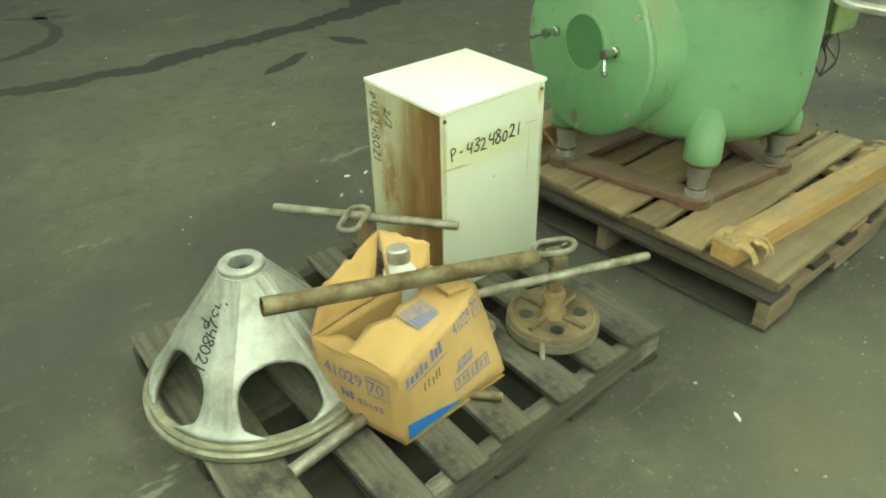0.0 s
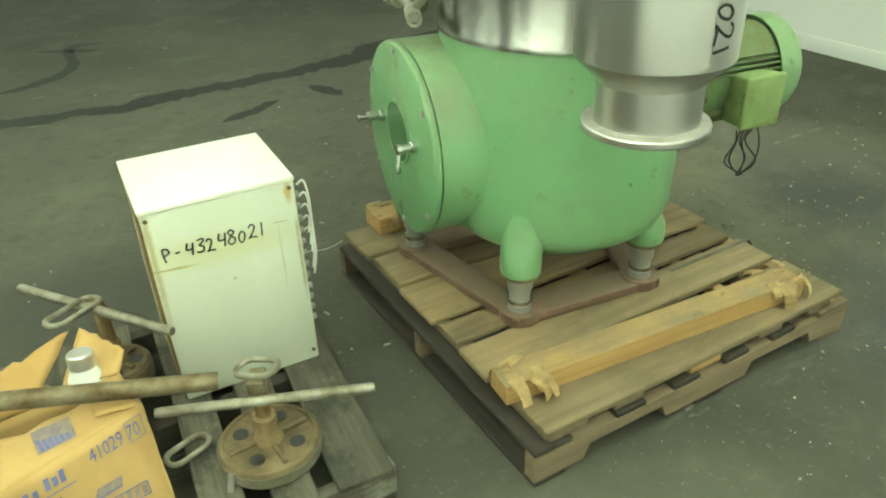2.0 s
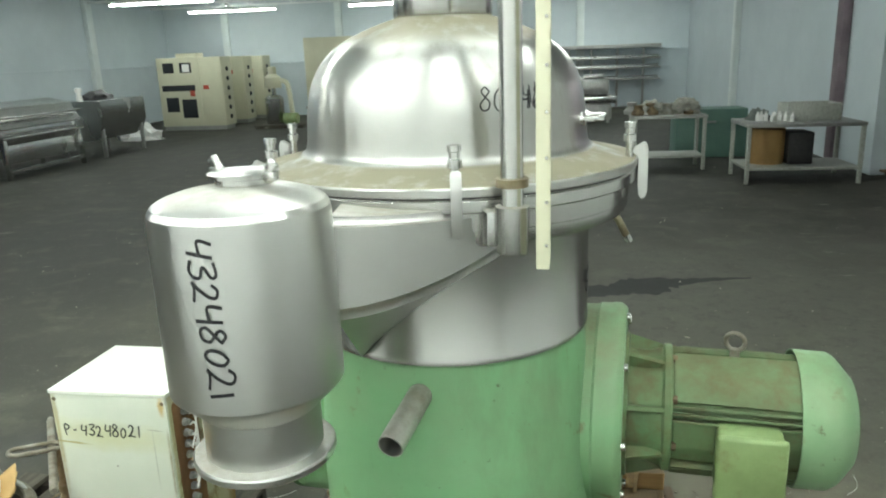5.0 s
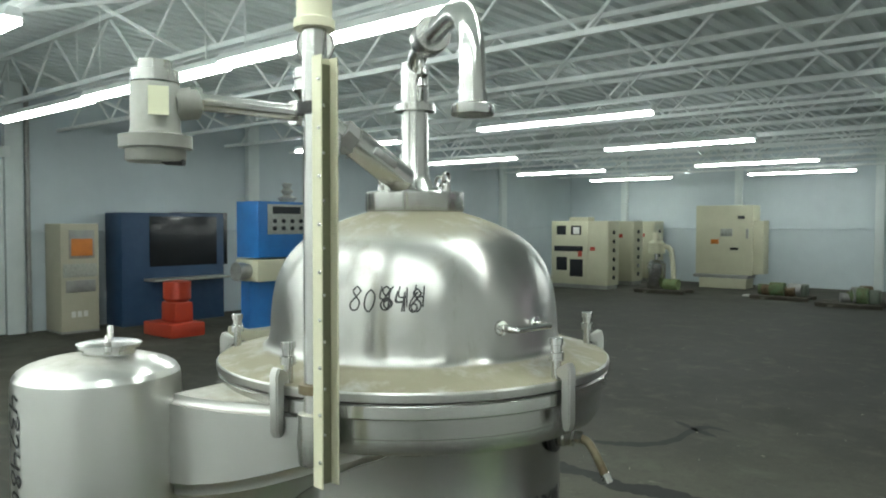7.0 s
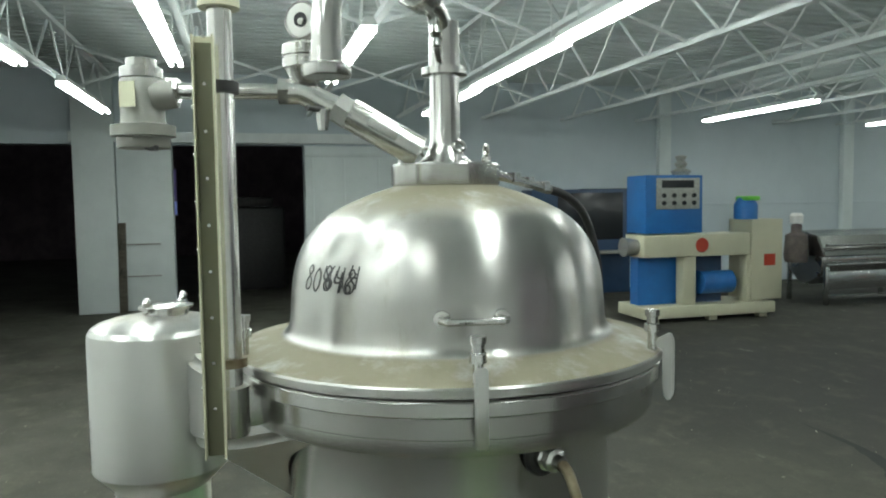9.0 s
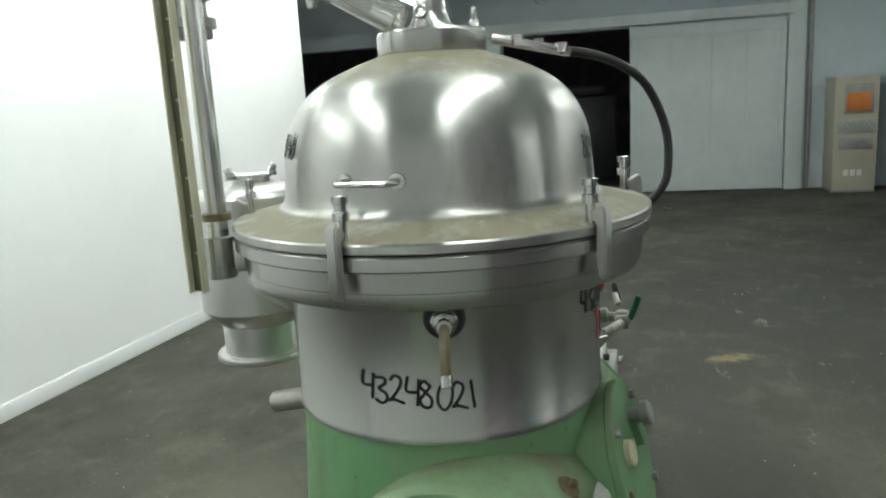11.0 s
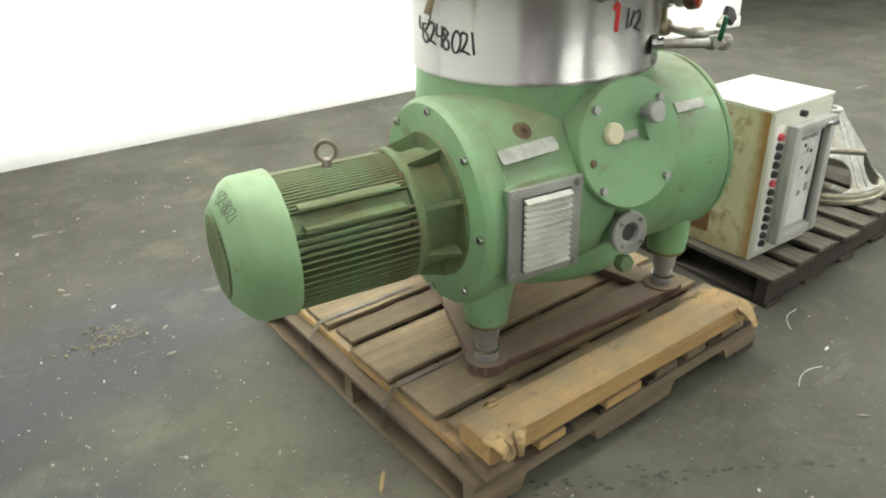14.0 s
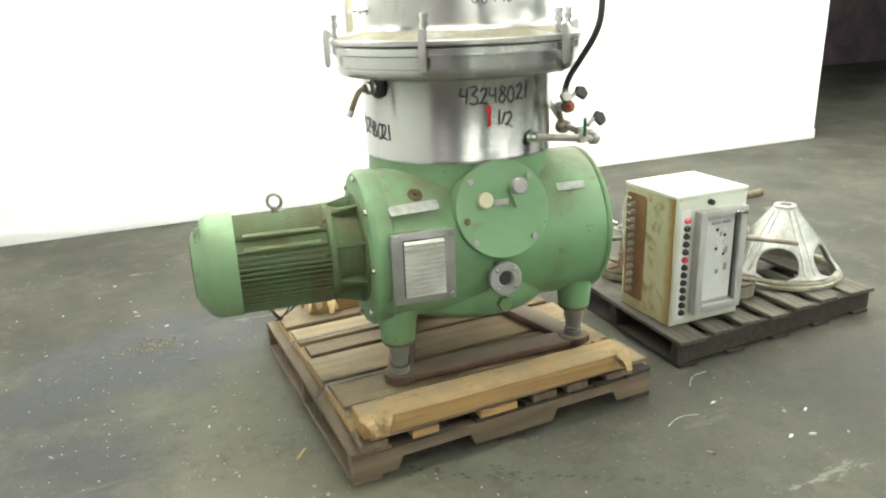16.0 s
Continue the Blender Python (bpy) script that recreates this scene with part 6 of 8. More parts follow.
def carton():
    """A soft, bulged carton standing out of square, its top torn open."""
    c = thing("carton", pose(0, 0, 0), "open brown cardboard carton with blue print, torn flaps", "carton")
    lo = [Vector(v) for v in ((1.725, 0.386, 0.131), (1.4, 0.376, 0.15), (1.46, 0.15, 0.14), (1.785, 0.15, 0.131))]
    hi = [Vector(v) for v in ((1.736, 0.386, 0.345), (1.405, 0.275, 0.365), (1.43, 0.13, 0.36), (1.795, 0.145, 0.342))]

    def patch(name, a, b, p, q, mat=CARD, bulge=0.0, ragged=0.0, thick=0.005, label="", n=9):
        """A sheet of board over the corners a, b (foot) and p, q (head), bulged outwards and torn along its head."""
        a, b, p, q = (Vector(v) for v in (a, b, p, q))
        nrm = (p - a).cross(b - a).normalized()
        f = lambda u, v: a.lerp(b, u).lerp(p.lerp(q, u), v) + nrm * (bulge * 4 * u * (1 - u) * 4 * v * (1 - v))
        bm = bmesh.new()
        rows = []
        for i in range(n):
            v = i / (n - 1)
            rows.append([bm.verts.new(f(j / (n - 1), v * (1 - ragged * abs(noise.noise(Vector((j * 0.9, a.x * 31, p.z * 17)))))) + 0.003 * noise.noise_vector(Vector((j * 0.5, i * 0.5, a.y * 20)))) for j in range(n)])
        for i in range(n - 1):
            for j in range(n - 1):
                bm.faces.new((rows[i][j], rows[i + 1][j], rows[i + 1][j + 1], rows[i][j + 1]))
        ob = part(name, bm, mat, c, label, smooth=50)
        so = ob.modifiers.new("board", "SOLIDIFY")
        so.thickness, so.offset = thick, -1
        return lambda u, v: f(u, v) + nrm * 0.0035

    front = patch("long_side", lo[1], lo[0], hi[1], hi[0], bulge=0.006)
    end = patch("short_side", lo[0], lo[3], hi[0], hi[3], bulge=0.004)
    patch("short_side", lo[2], lo[1], hi[2], hi[1])
    patch("long_side", lo[3], lo[2], hi[3], hi[2])
    part("bottom", prism([(v.x, v.y) for v in lo], 0.1315, 0.1365), CARDIN, c)
    top = patch("flap", hi[1], hi[0], (1.42, 0.19, 0.372), (1.775, 0.225, 0.356), ragged=0.25, bulge=0.008, label="torn printed top flap")
    patch("flap", hi[0], hi[3], (1.7, 0.345, 0.325), (1.715, 0.16, 0.315), ragged=0.2, label="torn end flap folded in")
    patch("flap", hi[3], (1.62, 0.138, 0.35), (1.7, 0.07, 0.42), (1.5, 0.02, 0.45), CARDIN, ragged=0.25, label="upright torn flap")
    patch("flap", (1.56, 0.13, 0.355), hi[2], (1.475, -0.02, 0.43), (1.4, 0.1, 0.405), CARD, ragged=0.2, bulge=0.012)
    patch("flap", hi[2], hi[1], (1.5, 0.19, 0.4), (1.5, 0.28, 0.385), CARD, ragged=0.15)

    def ink(f, outline, mat, name="print"):
        """A printed shape over a board, its corners given across and up the board."""
        us, vs = [p[0] for p in outline], [p[1] for p in outline]
        bm = bmesh.new()
        flat = bmesh.new()
        flat.faces.new([flat.verts.new((u, v, 0)) for u, v in outline])
        for k in range(1, 8):
            for axis in (0, 1):
                at, way = Vector((0, 0, 0)), Vector((0, 0, 0))
                at[axis], way[axis] = k / 8, 1
                bmesh.ops.bisect_plane(flat, geom=flat.verts[:] + flat.edges[:] + flat.faces[:], plane_co=at, plane_no=way)
        for v in flat.verts:
            v.co = f(v.co.x, v.co.y)
        merge(bm, flat)
        ob = part(name, bm, mat, c, smooth=None)
        so = ob.modifiers.new("ink", "SOLIDIFY")
        so.thickness, so.offset = 0.0006, 0

    box4 = lambda u0, v0, u1, v1: [(u0, v0), (u1, v0), (u1, v1), (u0, v1)]
    ink(front, [(0.97, 0.05), (0.45, 0.05), (0.62, 0.13), (0.97, 0.27)], SKYINK)
    # brand line and product window as plain shapes
    def bars(f, u0, v0, step, n, w, h, mat):
        for k in range(n):
            tall = h * (1.3 if k in (0, n // 2 + 1) else 1.0)
            u = u0 + step * k
            ink(f, [(u, v0), (u + w, v0), (u + w * 1.15, v0 + tall), (u + w * 0.15, v0 + tall)], mat)

    def framed(f, u0, v0, u1, v1, t, mat):
        for b in ((u0, v0, u1, v0 + t), (u0, v1 - t, u1, v1), (u0, v0 + t, u0 + t * 0.6, v1 - t), (u1 - t * 0.6, v0 + t, u1, v1 - t)):
            ink(f, box4(*b), mat)

    faded = material("faded_print", (0.3, 0.235, 0.17), 0.8, 0.0, (0.18, 0.15, 0.2), 60, 4)
    bars(front, 0.94, 0.75, -0.05, 5, -0.03, 0.09, BLUEINK)
    bars(front, 0.665, 0.765, -0.045, 3, -0.03, 0.1, BLUEINK)
    ink(front, box4(0.5, 0.7, 0.93, 0.712), BLUEINK)
    framed(front, 0.12, 0.2, 0.5, 0.34, 0.012, BLUEINK)
    bars(front, 0.47, 0.225, -0.05, 7, -0.03, 0.085, faded)
    ink(front, [(0.46, 0.39), (0.27, 0.41), (0.25, 0.51), (0.41, 0.51)], faded)
    ink(front, [(0.46, 0.39), (0.27, 0.41), (0.265, 0.43), (0.45, 0.41)], BLUEINK)
    for u, v, w in ((0.78, 0.52, 0.03), (0.735, 0.525, 0.02), (0.69, 0.5, 0.012), (0.655, 0.53, 0.03), (0.62, 0.54, 0.02)):
        ink(front, [(u, v), (u - 0.008, v), (u - 0.008 - w * 0.3, v + 0.1), (u - w * 0.3, v + 0.1)], INK)
    # product picture on the torn flap: a pale panel with a dark stack
    ink(top, [(0.62, 0.22), (0.4, 0.16), (0.38, 0.7), (0.6, 0.76)], faded)
    for k in range(6):
        ink(top, [(0.6 - 0.03 * k, 0.235 - 0.008 * k), (0.578 - 0.03 * k, 0.23 - 0.008 * k), (0.578 - 0.03 * k, 0.34 + 0.03 * (5 - k)), (0.6 - 0.03 * k, 0.345 + 0.03 * (5 - k))], BLUEINK)
    bars(end, 0.2, 0.36, 0.062, 5, 0.036, 0.075, faded)
    bars(end, 0.55, 0.37, 0.055, 3, 0.036, 0.085, BLUEINK)
    framed(end, 0.1, 0.575, 0.36, 0.84, 0.02, faded)
    framed(front, 0.03, 0.74, 0.145, 0.945, 0.012, faded)
    return c, front, end


CARTON = carton()
bag = thing("plastic_bottle", pose(1.515, 0.13, 0.14, 8, -4, 0), "white plastic bottle standing in the open carton", "bottle")
part("bottle", lathe([(0, 0), (0.042, 0), (0.045, 0.006), (0.045, 0.205), (0.04, 0.228), (0.028, 0.245), (0.026, 0.25), (0, 0.251)], 28), material("milky_plastic", (0.66, 0.67, 0.65), 0.3), bag)
part("cap", lathe([(0, 0.251), (0.029, 0.251), (0.03, 0.254), (0.03, 0.284), (0.027, 0.288), (0, 0.288)], 24), material("foil_cap", (0.7, 0.7, 0.68), 0.35, 0.8, (0.6, 0.6, 0.58), 30, 4), bag, "shiny foil cap")

# ---- hand lettering and print ----
STROKES = {}
STROKES["4"] = [[(0.12, 1.0), (0.08, 0.5), (0.5, 0.48)], [(0.5, 0.95), (0.46, 0.0)]]
STROKES["3"] = [[(0.05, 0.95), (0.4, 1.0), (0.48, 0.8), (0.2, 0.55), (0.48, 0.4), (0.5, 0.15), (0.3, 0.0), (0.03, 0.1)]]
STROKES["2"] = [[(0.05, 0.8), (0.2, 1.0), (0.42, 0.92), (0.42, 0.65), (0.2, 0.25), (0.02, 0.03), (0.2, 0.1), (0.6, 0.0)]]
STROKES["8"] = [[(0.42, 0.85), (0.25, 1.0), (0.08, 0.82), (0.25, 0.58), (0.46, 0.35), (0.4, 0.05), (0.15, 0.0), (0.03, 0.25), (0.25, 0.55), (0.45, 0.8), (0.42, 0.85)]]
STROKES["0"] = [[(0.28, 0.95), (0.08, 0.7), (0.05, 0.25), (0.25, 0.0), (0.45, 0.25), (0.48, 0.7), (0.28, 0.95)]]
STROKES["1"] = [[(0.2, 1.0), (0.22, 0.0)]]
STROKES["I"] = [[(0.02, 0.82), (0.2, 1.0), (0.22, 0.0)]]
STROKES["6"] = [[(0.4, 1.0), (0.12, 0.6), (0.05, 0.2), (0.25, 0.0), (0.45, 0.2), (0.3, 0.42), (0.08, 0.3)]]
STROKES["P"] = [[(0.12, 0.0), (0.1, 0.95), (0.4, 0.98), (0.48, 0.7), (0.12, 0.5)]]
STROKES["-"] = [[(0.1, 0.5), (0.4, 0.55)]]
STROKES["/"] = [[(0.05, 0.0), (0.45, 1.0)]]


def ribbon(bm, pts, width, place):
    """A flat marker stroke through points of the sheet, laid on a surface by place(u, v)."""
    q = arc([(x, y, 0) for x, y in pts], 4) if len(pts) > 2 else [Vector((*p, 0)).lerp(Vector((*pts[1], 0)), k / 3) if i == 0 else None for i, p in enumerate(pts[:1]) for k in range(4)]
    left, right = [], []
    for i, p in enumerate(q):
        d = q[min(i + 1, len(q) - 1)] - q[max(i - 1, 0)]
        d = d.normalized() if d.length > 1e-9 else Vector((1, 0, 0))
        n = Vector((-d.y, d.x, 0)) * width / 2
        left.append(bm.verts.new(place(p.x + n.x, p.y + n.y)))
        right.append(bm.verts.new(place(p.x - n.x, p.y - n.y)))
    for k in range(len(q) - 1):
        bm.faces.new((left[k], left[k + 1], right[k + 1], right[k]))


def marker(name, text, size, place, parent, mat, seed, width=0.12, pace=0.62, m=None, drift=0.0):
    """Handwritten figures, each a mesh of strokes; place(u, v) lays metres along and up the line on the surface."""
    rnd = random.Random(seed)
    u = 0.0
    bm = bmesh.new()
    for i, ch in enumerate(text):
        s, dv, tilt = size * rnd.uniform(0.9, 1.1), size * rnd.uniform(-0.07, 0.07), rnd.uniform(-0.08, 0.12)
        for line in STROKES.get(ch, []):
            pts = [(u + s * (x + tilt * y), dv + drift * u + s * y) for x, y in line]
            ribbon(bm, pts, size * width, place)
        u += size * (0.42 if ch == "1" else pace)
    ob = part(name, bm, mat, parent, "red felt marker figure" if mat is REDINK else "black felt marker figures", m=m, smooth=None)
    so = ob.modifiers.new("ink", "SOLIDIFY")
    so.thickness, so.offset = 0.0005, 0
    return ob


def on_round(r, angle0, z0, cx=0.0, cy=0.0, turn=False, slope=0.0, tall=1.0):
    """Lays a line round an upright cylinder, or (turn) down its side."""
    def f(u, v):
        if turn:
            a, z = radians(angle0) + (v * tall + slope * u) / r, z0 - u
        else:
            a, z = radians(angle0) + u / r, z0 + v + slope * u
        return Vector((cx + (r + 0.0012) * math.cos(a), cy + (r + 0.0012) * math.sin(a), z))
    return f


marker("marker_number", "43248021", 0.058, on_round(0.155, 86.5, 1.36, HX, HY, True, 0.05, 0.77), sep, INK, 11, 0.1, 0.63)
marker("marker_number", "43248021", 0.056, on_round(0.347, 171.6, 1.045, slope=-0.09), sep, INK, 12, 0.1, 0.545)
marker("marker_number", "43248021", 0.055, on_round(0.347, 252.5, 1.155), sep, INK, 13, 0.1, 0.62)
marker("marker_one", "I", 0.07, on_round(0.347, 267, 1.075), sep, REDINK, 14, 0.18)
marker("marker_half", "1/2", 0.045, on_round(0.347, 273.5, 1.088, slope=-0.35), sep, INK, 15, 0.12, 0.36)


def on_hood(angle0, z0):
    """Lays a line round the steep part of the hood."""
    def f(u, v):
        z = z0 + v
        r = 0.336 if z < 1.46 else 0.336 - 0.9 * (z - 1.46) ** 2 * 1.9 - 0.02 * (z - 1.46)
        a = radians(angle0) + u / 0.335
        return Vector(((r + 0.0025) * math.cos(a), (r + 0.0025) * math.sin(a), z))
    return f


for k, text in enumerate(("80446", "  848", "  644")):
    marker("marker_scribble", text, 0.042, on_hood(117 + 0.8 * k, 1.5 + 0.003 * k), sep, INK, 20 + k, 0.08, 0.72)
marker("marker_scribble", "80446", 0.042, on_hood(261, 1.47), sep, INK, 24, 0.09, 0.72)
cab = bpy.data.objects["control_cabinet"]
marker("marker_number", "P-43248021", 0.036, lambda u, v: Vector((0.155 - u, 0.1682, 0.425 + v + 0.02 * u)), cab, INK, 30, 0.12, 0.72)
marker("marker_number", "P43248021", 0.034, lambda u, v: Vector((0.1885, -0.145 + v, 0.54 - u)), cab, INK, 31, 0.12, 0.72)
marker("marker_number", "2/2", 0.03, lambda u, v: Vector((0.1885, -0.075 + v, 0.51 - u)), cab, INK, 32, 0.12, 0.6)
cone = bpy.data.objects["cone_casting"]


def on_cone(angle0, s0):
    def f(u, v):
        s = s0 + u
        r, z = 0.056 + 0.7 * s, 0.316 - 0.92 * s
        a = radians(angle0) + v / max(r, 0.05)
        return Vector(((r + 0.008) * math.cos(a), (r + 0.008) * math.sin(a), z + 0.006))
    return f


marker("marker_number", "43248021", 0.03, on_cone(-23, 0.03), cone, INK, 33, 0.12, 0.62)
marker("marker_letter", "P", 0.03, on_cone(-37, 0.075), cone, INK, 34, 0.12)
cowl = bpy.data.objects["motor"]


def on_cowl(u, v):
    x, a = -0.994 + 0.04 * u + 0.6 * v, 1.62 - u * 4.6
    r = 0.1215 + 1.24 * (x + 1.003)
    return MM @ Vector((x - 0.001, -r * math.cos(a), r * math.sin(a)))


marker("marker_number", "43248021", 0.034, on_cowl, cowl, FADEDINK, 35, 0.085, 0.6)


def printed(text, size, m, mat, parent, name="print"):
    """Printed characters in the built-in face, as a thin mesh."""
    cu = bpy.data.curves.new("print", "FONT")
    cu.body, cu.size, cu.extrude, cu.resolution_u = text, size, 0.0002, 2
    tmp = bpy.data.objects.new("tmp", cu)
    scene.collection.objects.link(tmp)
    me = bpy.data.meshes.new_from_object(tmp)
    bpy.data.objects.remove(tmp)
    me.materials.clear()
    me.materials.append(mat)
    ob = new(name, me)
    ob.parent = parent
    ob.matrix_basis = m
    return ob


ct, FRONT, END = CARTON


def on_board(text, f, u0, v0, du, dv, mat):
    """Printed characters laid over a bulged board: du and dv are one letter height across and up it."""
    ob = printed(text, 1.0, Matrix(), mat, ct)
    for v in ob.data.vertices:
        v.co = f(u0 + du * v.co.x, v0 + dv * v.co.y) + Vector((0, 0, 0.0004 * (v.co.z > 0)))


on_board("41029 70", FRONT, 0.39, 0.77, -0.088, 0.2, BLUEINK)
on_board("41029 70", END, 0.88, 0.62, -0.19, 0.24, BLUEINK)

# ---- door wall and columns ----
sd = thing("sliding_door", pose(DOOR_X - 0.06, -0.53, 0), "large pale painted panelled sliding door, half open", "door")
part("leaf", box(-0.04, -2.28, 0.02, 0.04, 0, 2.6, 0.004), DOORPAINT, sd)
for y in (-0.1, -0.62, -1.2, -1.72, -2.2):
    part("batten", box(-0.052, y - 0.04, 0.4, -0.041, y, 2.4, 0.002), DOORPAINT, sd)
part("top_rail", box(-0.052, -2.28, 2.42, -0.041, 0, 2.5, 0.002), DOORPAINT, sd)
tagged(part("door_track", box(DOOR_X - 0.14, -2.9, 2.64, DOOR_X - 0.001, 3.0, 2.8, 0.006), JOIST), "painted steel sliding door track", "trim", kind="structure")
sd2 = thing("sliding_door", pose(DOOR_X - 0.06, 2.34, 0), "pale painted sliding door pushed aside", "door")
part("leaf", box(-0.04, -0.8, 0.02, 0.04, 0, 2.6, 0.004), DOORPAINT, sd2)
for z in (0.55, 1.05):
    part("latch_bar", box(-0.055, -0.6, z, -0.041, -0.05, z + 0.02, 0.002), GREYMETAL, sd2)
tagged(part("column", box(DOOR_X - 0.16, 2.36, 0, DOOR_X - 0.001, 2.95, TOP, 0.01), DOORPAINT), "pale painted column at the door opening", "column", kind="structure")
pk = thing("timber_plank", pose(DOOR_X - 0.2, 2.3, 0, 0, 4, 0), "grey plank leaning against the column", "plank")
part("plank", box(-0.02, -0.06, 0, 0.01, 0.06, 1.4, 0.003), GREYWOOD, pk)
for y in (-2.95, -7.2, -11.4, -15.6):
    tagged(part("column", box(DOOR_X - 0.12, y - 0.13, 0, DOOR_X - 0.001, y + 0.12, TOP, 0.01), DOORPAINT), "pale painted wall column", "column", kind="structure")
for x in (9.0, 5.6, 2.2, -1.2):
    tagged(part("column", box(x - 0.1, FAR_Y + 0.001, 0, x + 0.1, FAR_Y + 0.12, TOP, 0.01), DOORPAINT), "pale painted wall column", "column", kind="structure")
tagged(part("wall_ledge", box(DOOR_X - 0.03, FAR_Y, 1.52, DOOR_X - 0.002, -3.1, 1.56, 0.004), BLUEWALL), "painted rail along the block wall", "trim", kind="structure")
tagged(part("wall_ledge", box(SIDE_X, FAR_Y + 0.002, 1.52, DOOR_X, FAR_Y + 0.03, 1.56, 0.004), BLUEWALL), "painted rail along the end wall", "trim", kind="structure")
tagged(part("downpipe", sweep([(DOOR_X - 0.05, -3.16, 0), (DOOR_X - 0.05, -3.16, TOP)], 0.035, 10), GREYMETAL), "dark conduit beside the column", "pipe", kind="structure")
for y in (-8.7, -14.2):
    tagged(part("column", box(SIDE_X + 0.001, y - 0.1, 0, SIDE_X + 0.12, y + 0.1, TOP, 0.01), DARK if y > -10 else DOORPAINT), "wall column on the side wall", "column", kind="structure")


def rack_cabinet():
    c = thing("rack_cabinet", pose(10.26, -3.95, 0), "beige instrument rack with an orange screen", "cabinet")
    part("body", box(0, 0, 0.03, 0.55, 0.57, 1.66, 0.01), material("beige_enamel", (0.42, 0.4, 0.3), 0.5, 0, (0.46, 0.44, 0.34), 3, 5), c)
    part("screen_frame", box(-0.012, 0.07, 1.13, -0.001, 0.45, 1.56, 0.003), GREYMETAL, c)
    part("screen", box(-0.016, 0.1, 1.17, -0.0125, 0.42, 1.43, 0.002), ORANGE, c, "orange plastic screen")
    part("drawer", box(-0.014, 0.06, 0.62, -0.001, 0.5, 0.8, 0.004), GREYMETAL, c)
    part("drawer", box(-0.01, 0.03, 0.85, -0.001, 0.54, 1.05, 0.003), PLATE, c)
    part("plinth", box(-0.01, 0.0, 0.0, 0.54, 0.57, 0.029), GREYMETAL, c)
    for k in range(3):
        part("badge_bar", box(-0.006, 0.18 + 0.09 * k, 0.24, -0.001, 0.245 + 0.09 * k, 0.33), PAPER, c)


rack_cabinet()


def navy_cabinet():
    c = thing("machine_cabinet", pose(10.05, -6.2, 0), "dark blue machine cabinet with a black window", "cabinet")
    part("body", box(0.25, 0, 0, 0.8, 1.87, 1.84, 0.01), NAVY, c)
    part("window", box(0.236, 0.15, 0.95, 0.249, 1.4, 1.78, 0.003), SCREEN, c)
    part("shelf", box(-0.1, 0.1, 0.72, 0.249, 1.5, 0.76, 0.005), PLATE, c)


navy_cabinet()
rm = thing("red_press", pose(8.6, -4.75, 0), "red machine on a red base", "machine")
part("base", box(0, 0, 0, 0.8, 0.55, 0.2, 0.02), REDPAINT, rm)
part("column", box(0.15, 0.1, 0.2, 0.55, 0.4, 0.5, 0.03), REDPAINT, rm)
part("head", lathe([(0, 0), (0.16, 0), (0.2, 0.05), (0.2, 0.3), (0, 0.32)], 20, Matrix.Translation((0.35, 0.25, 0.5))), REDPAINT, rm)


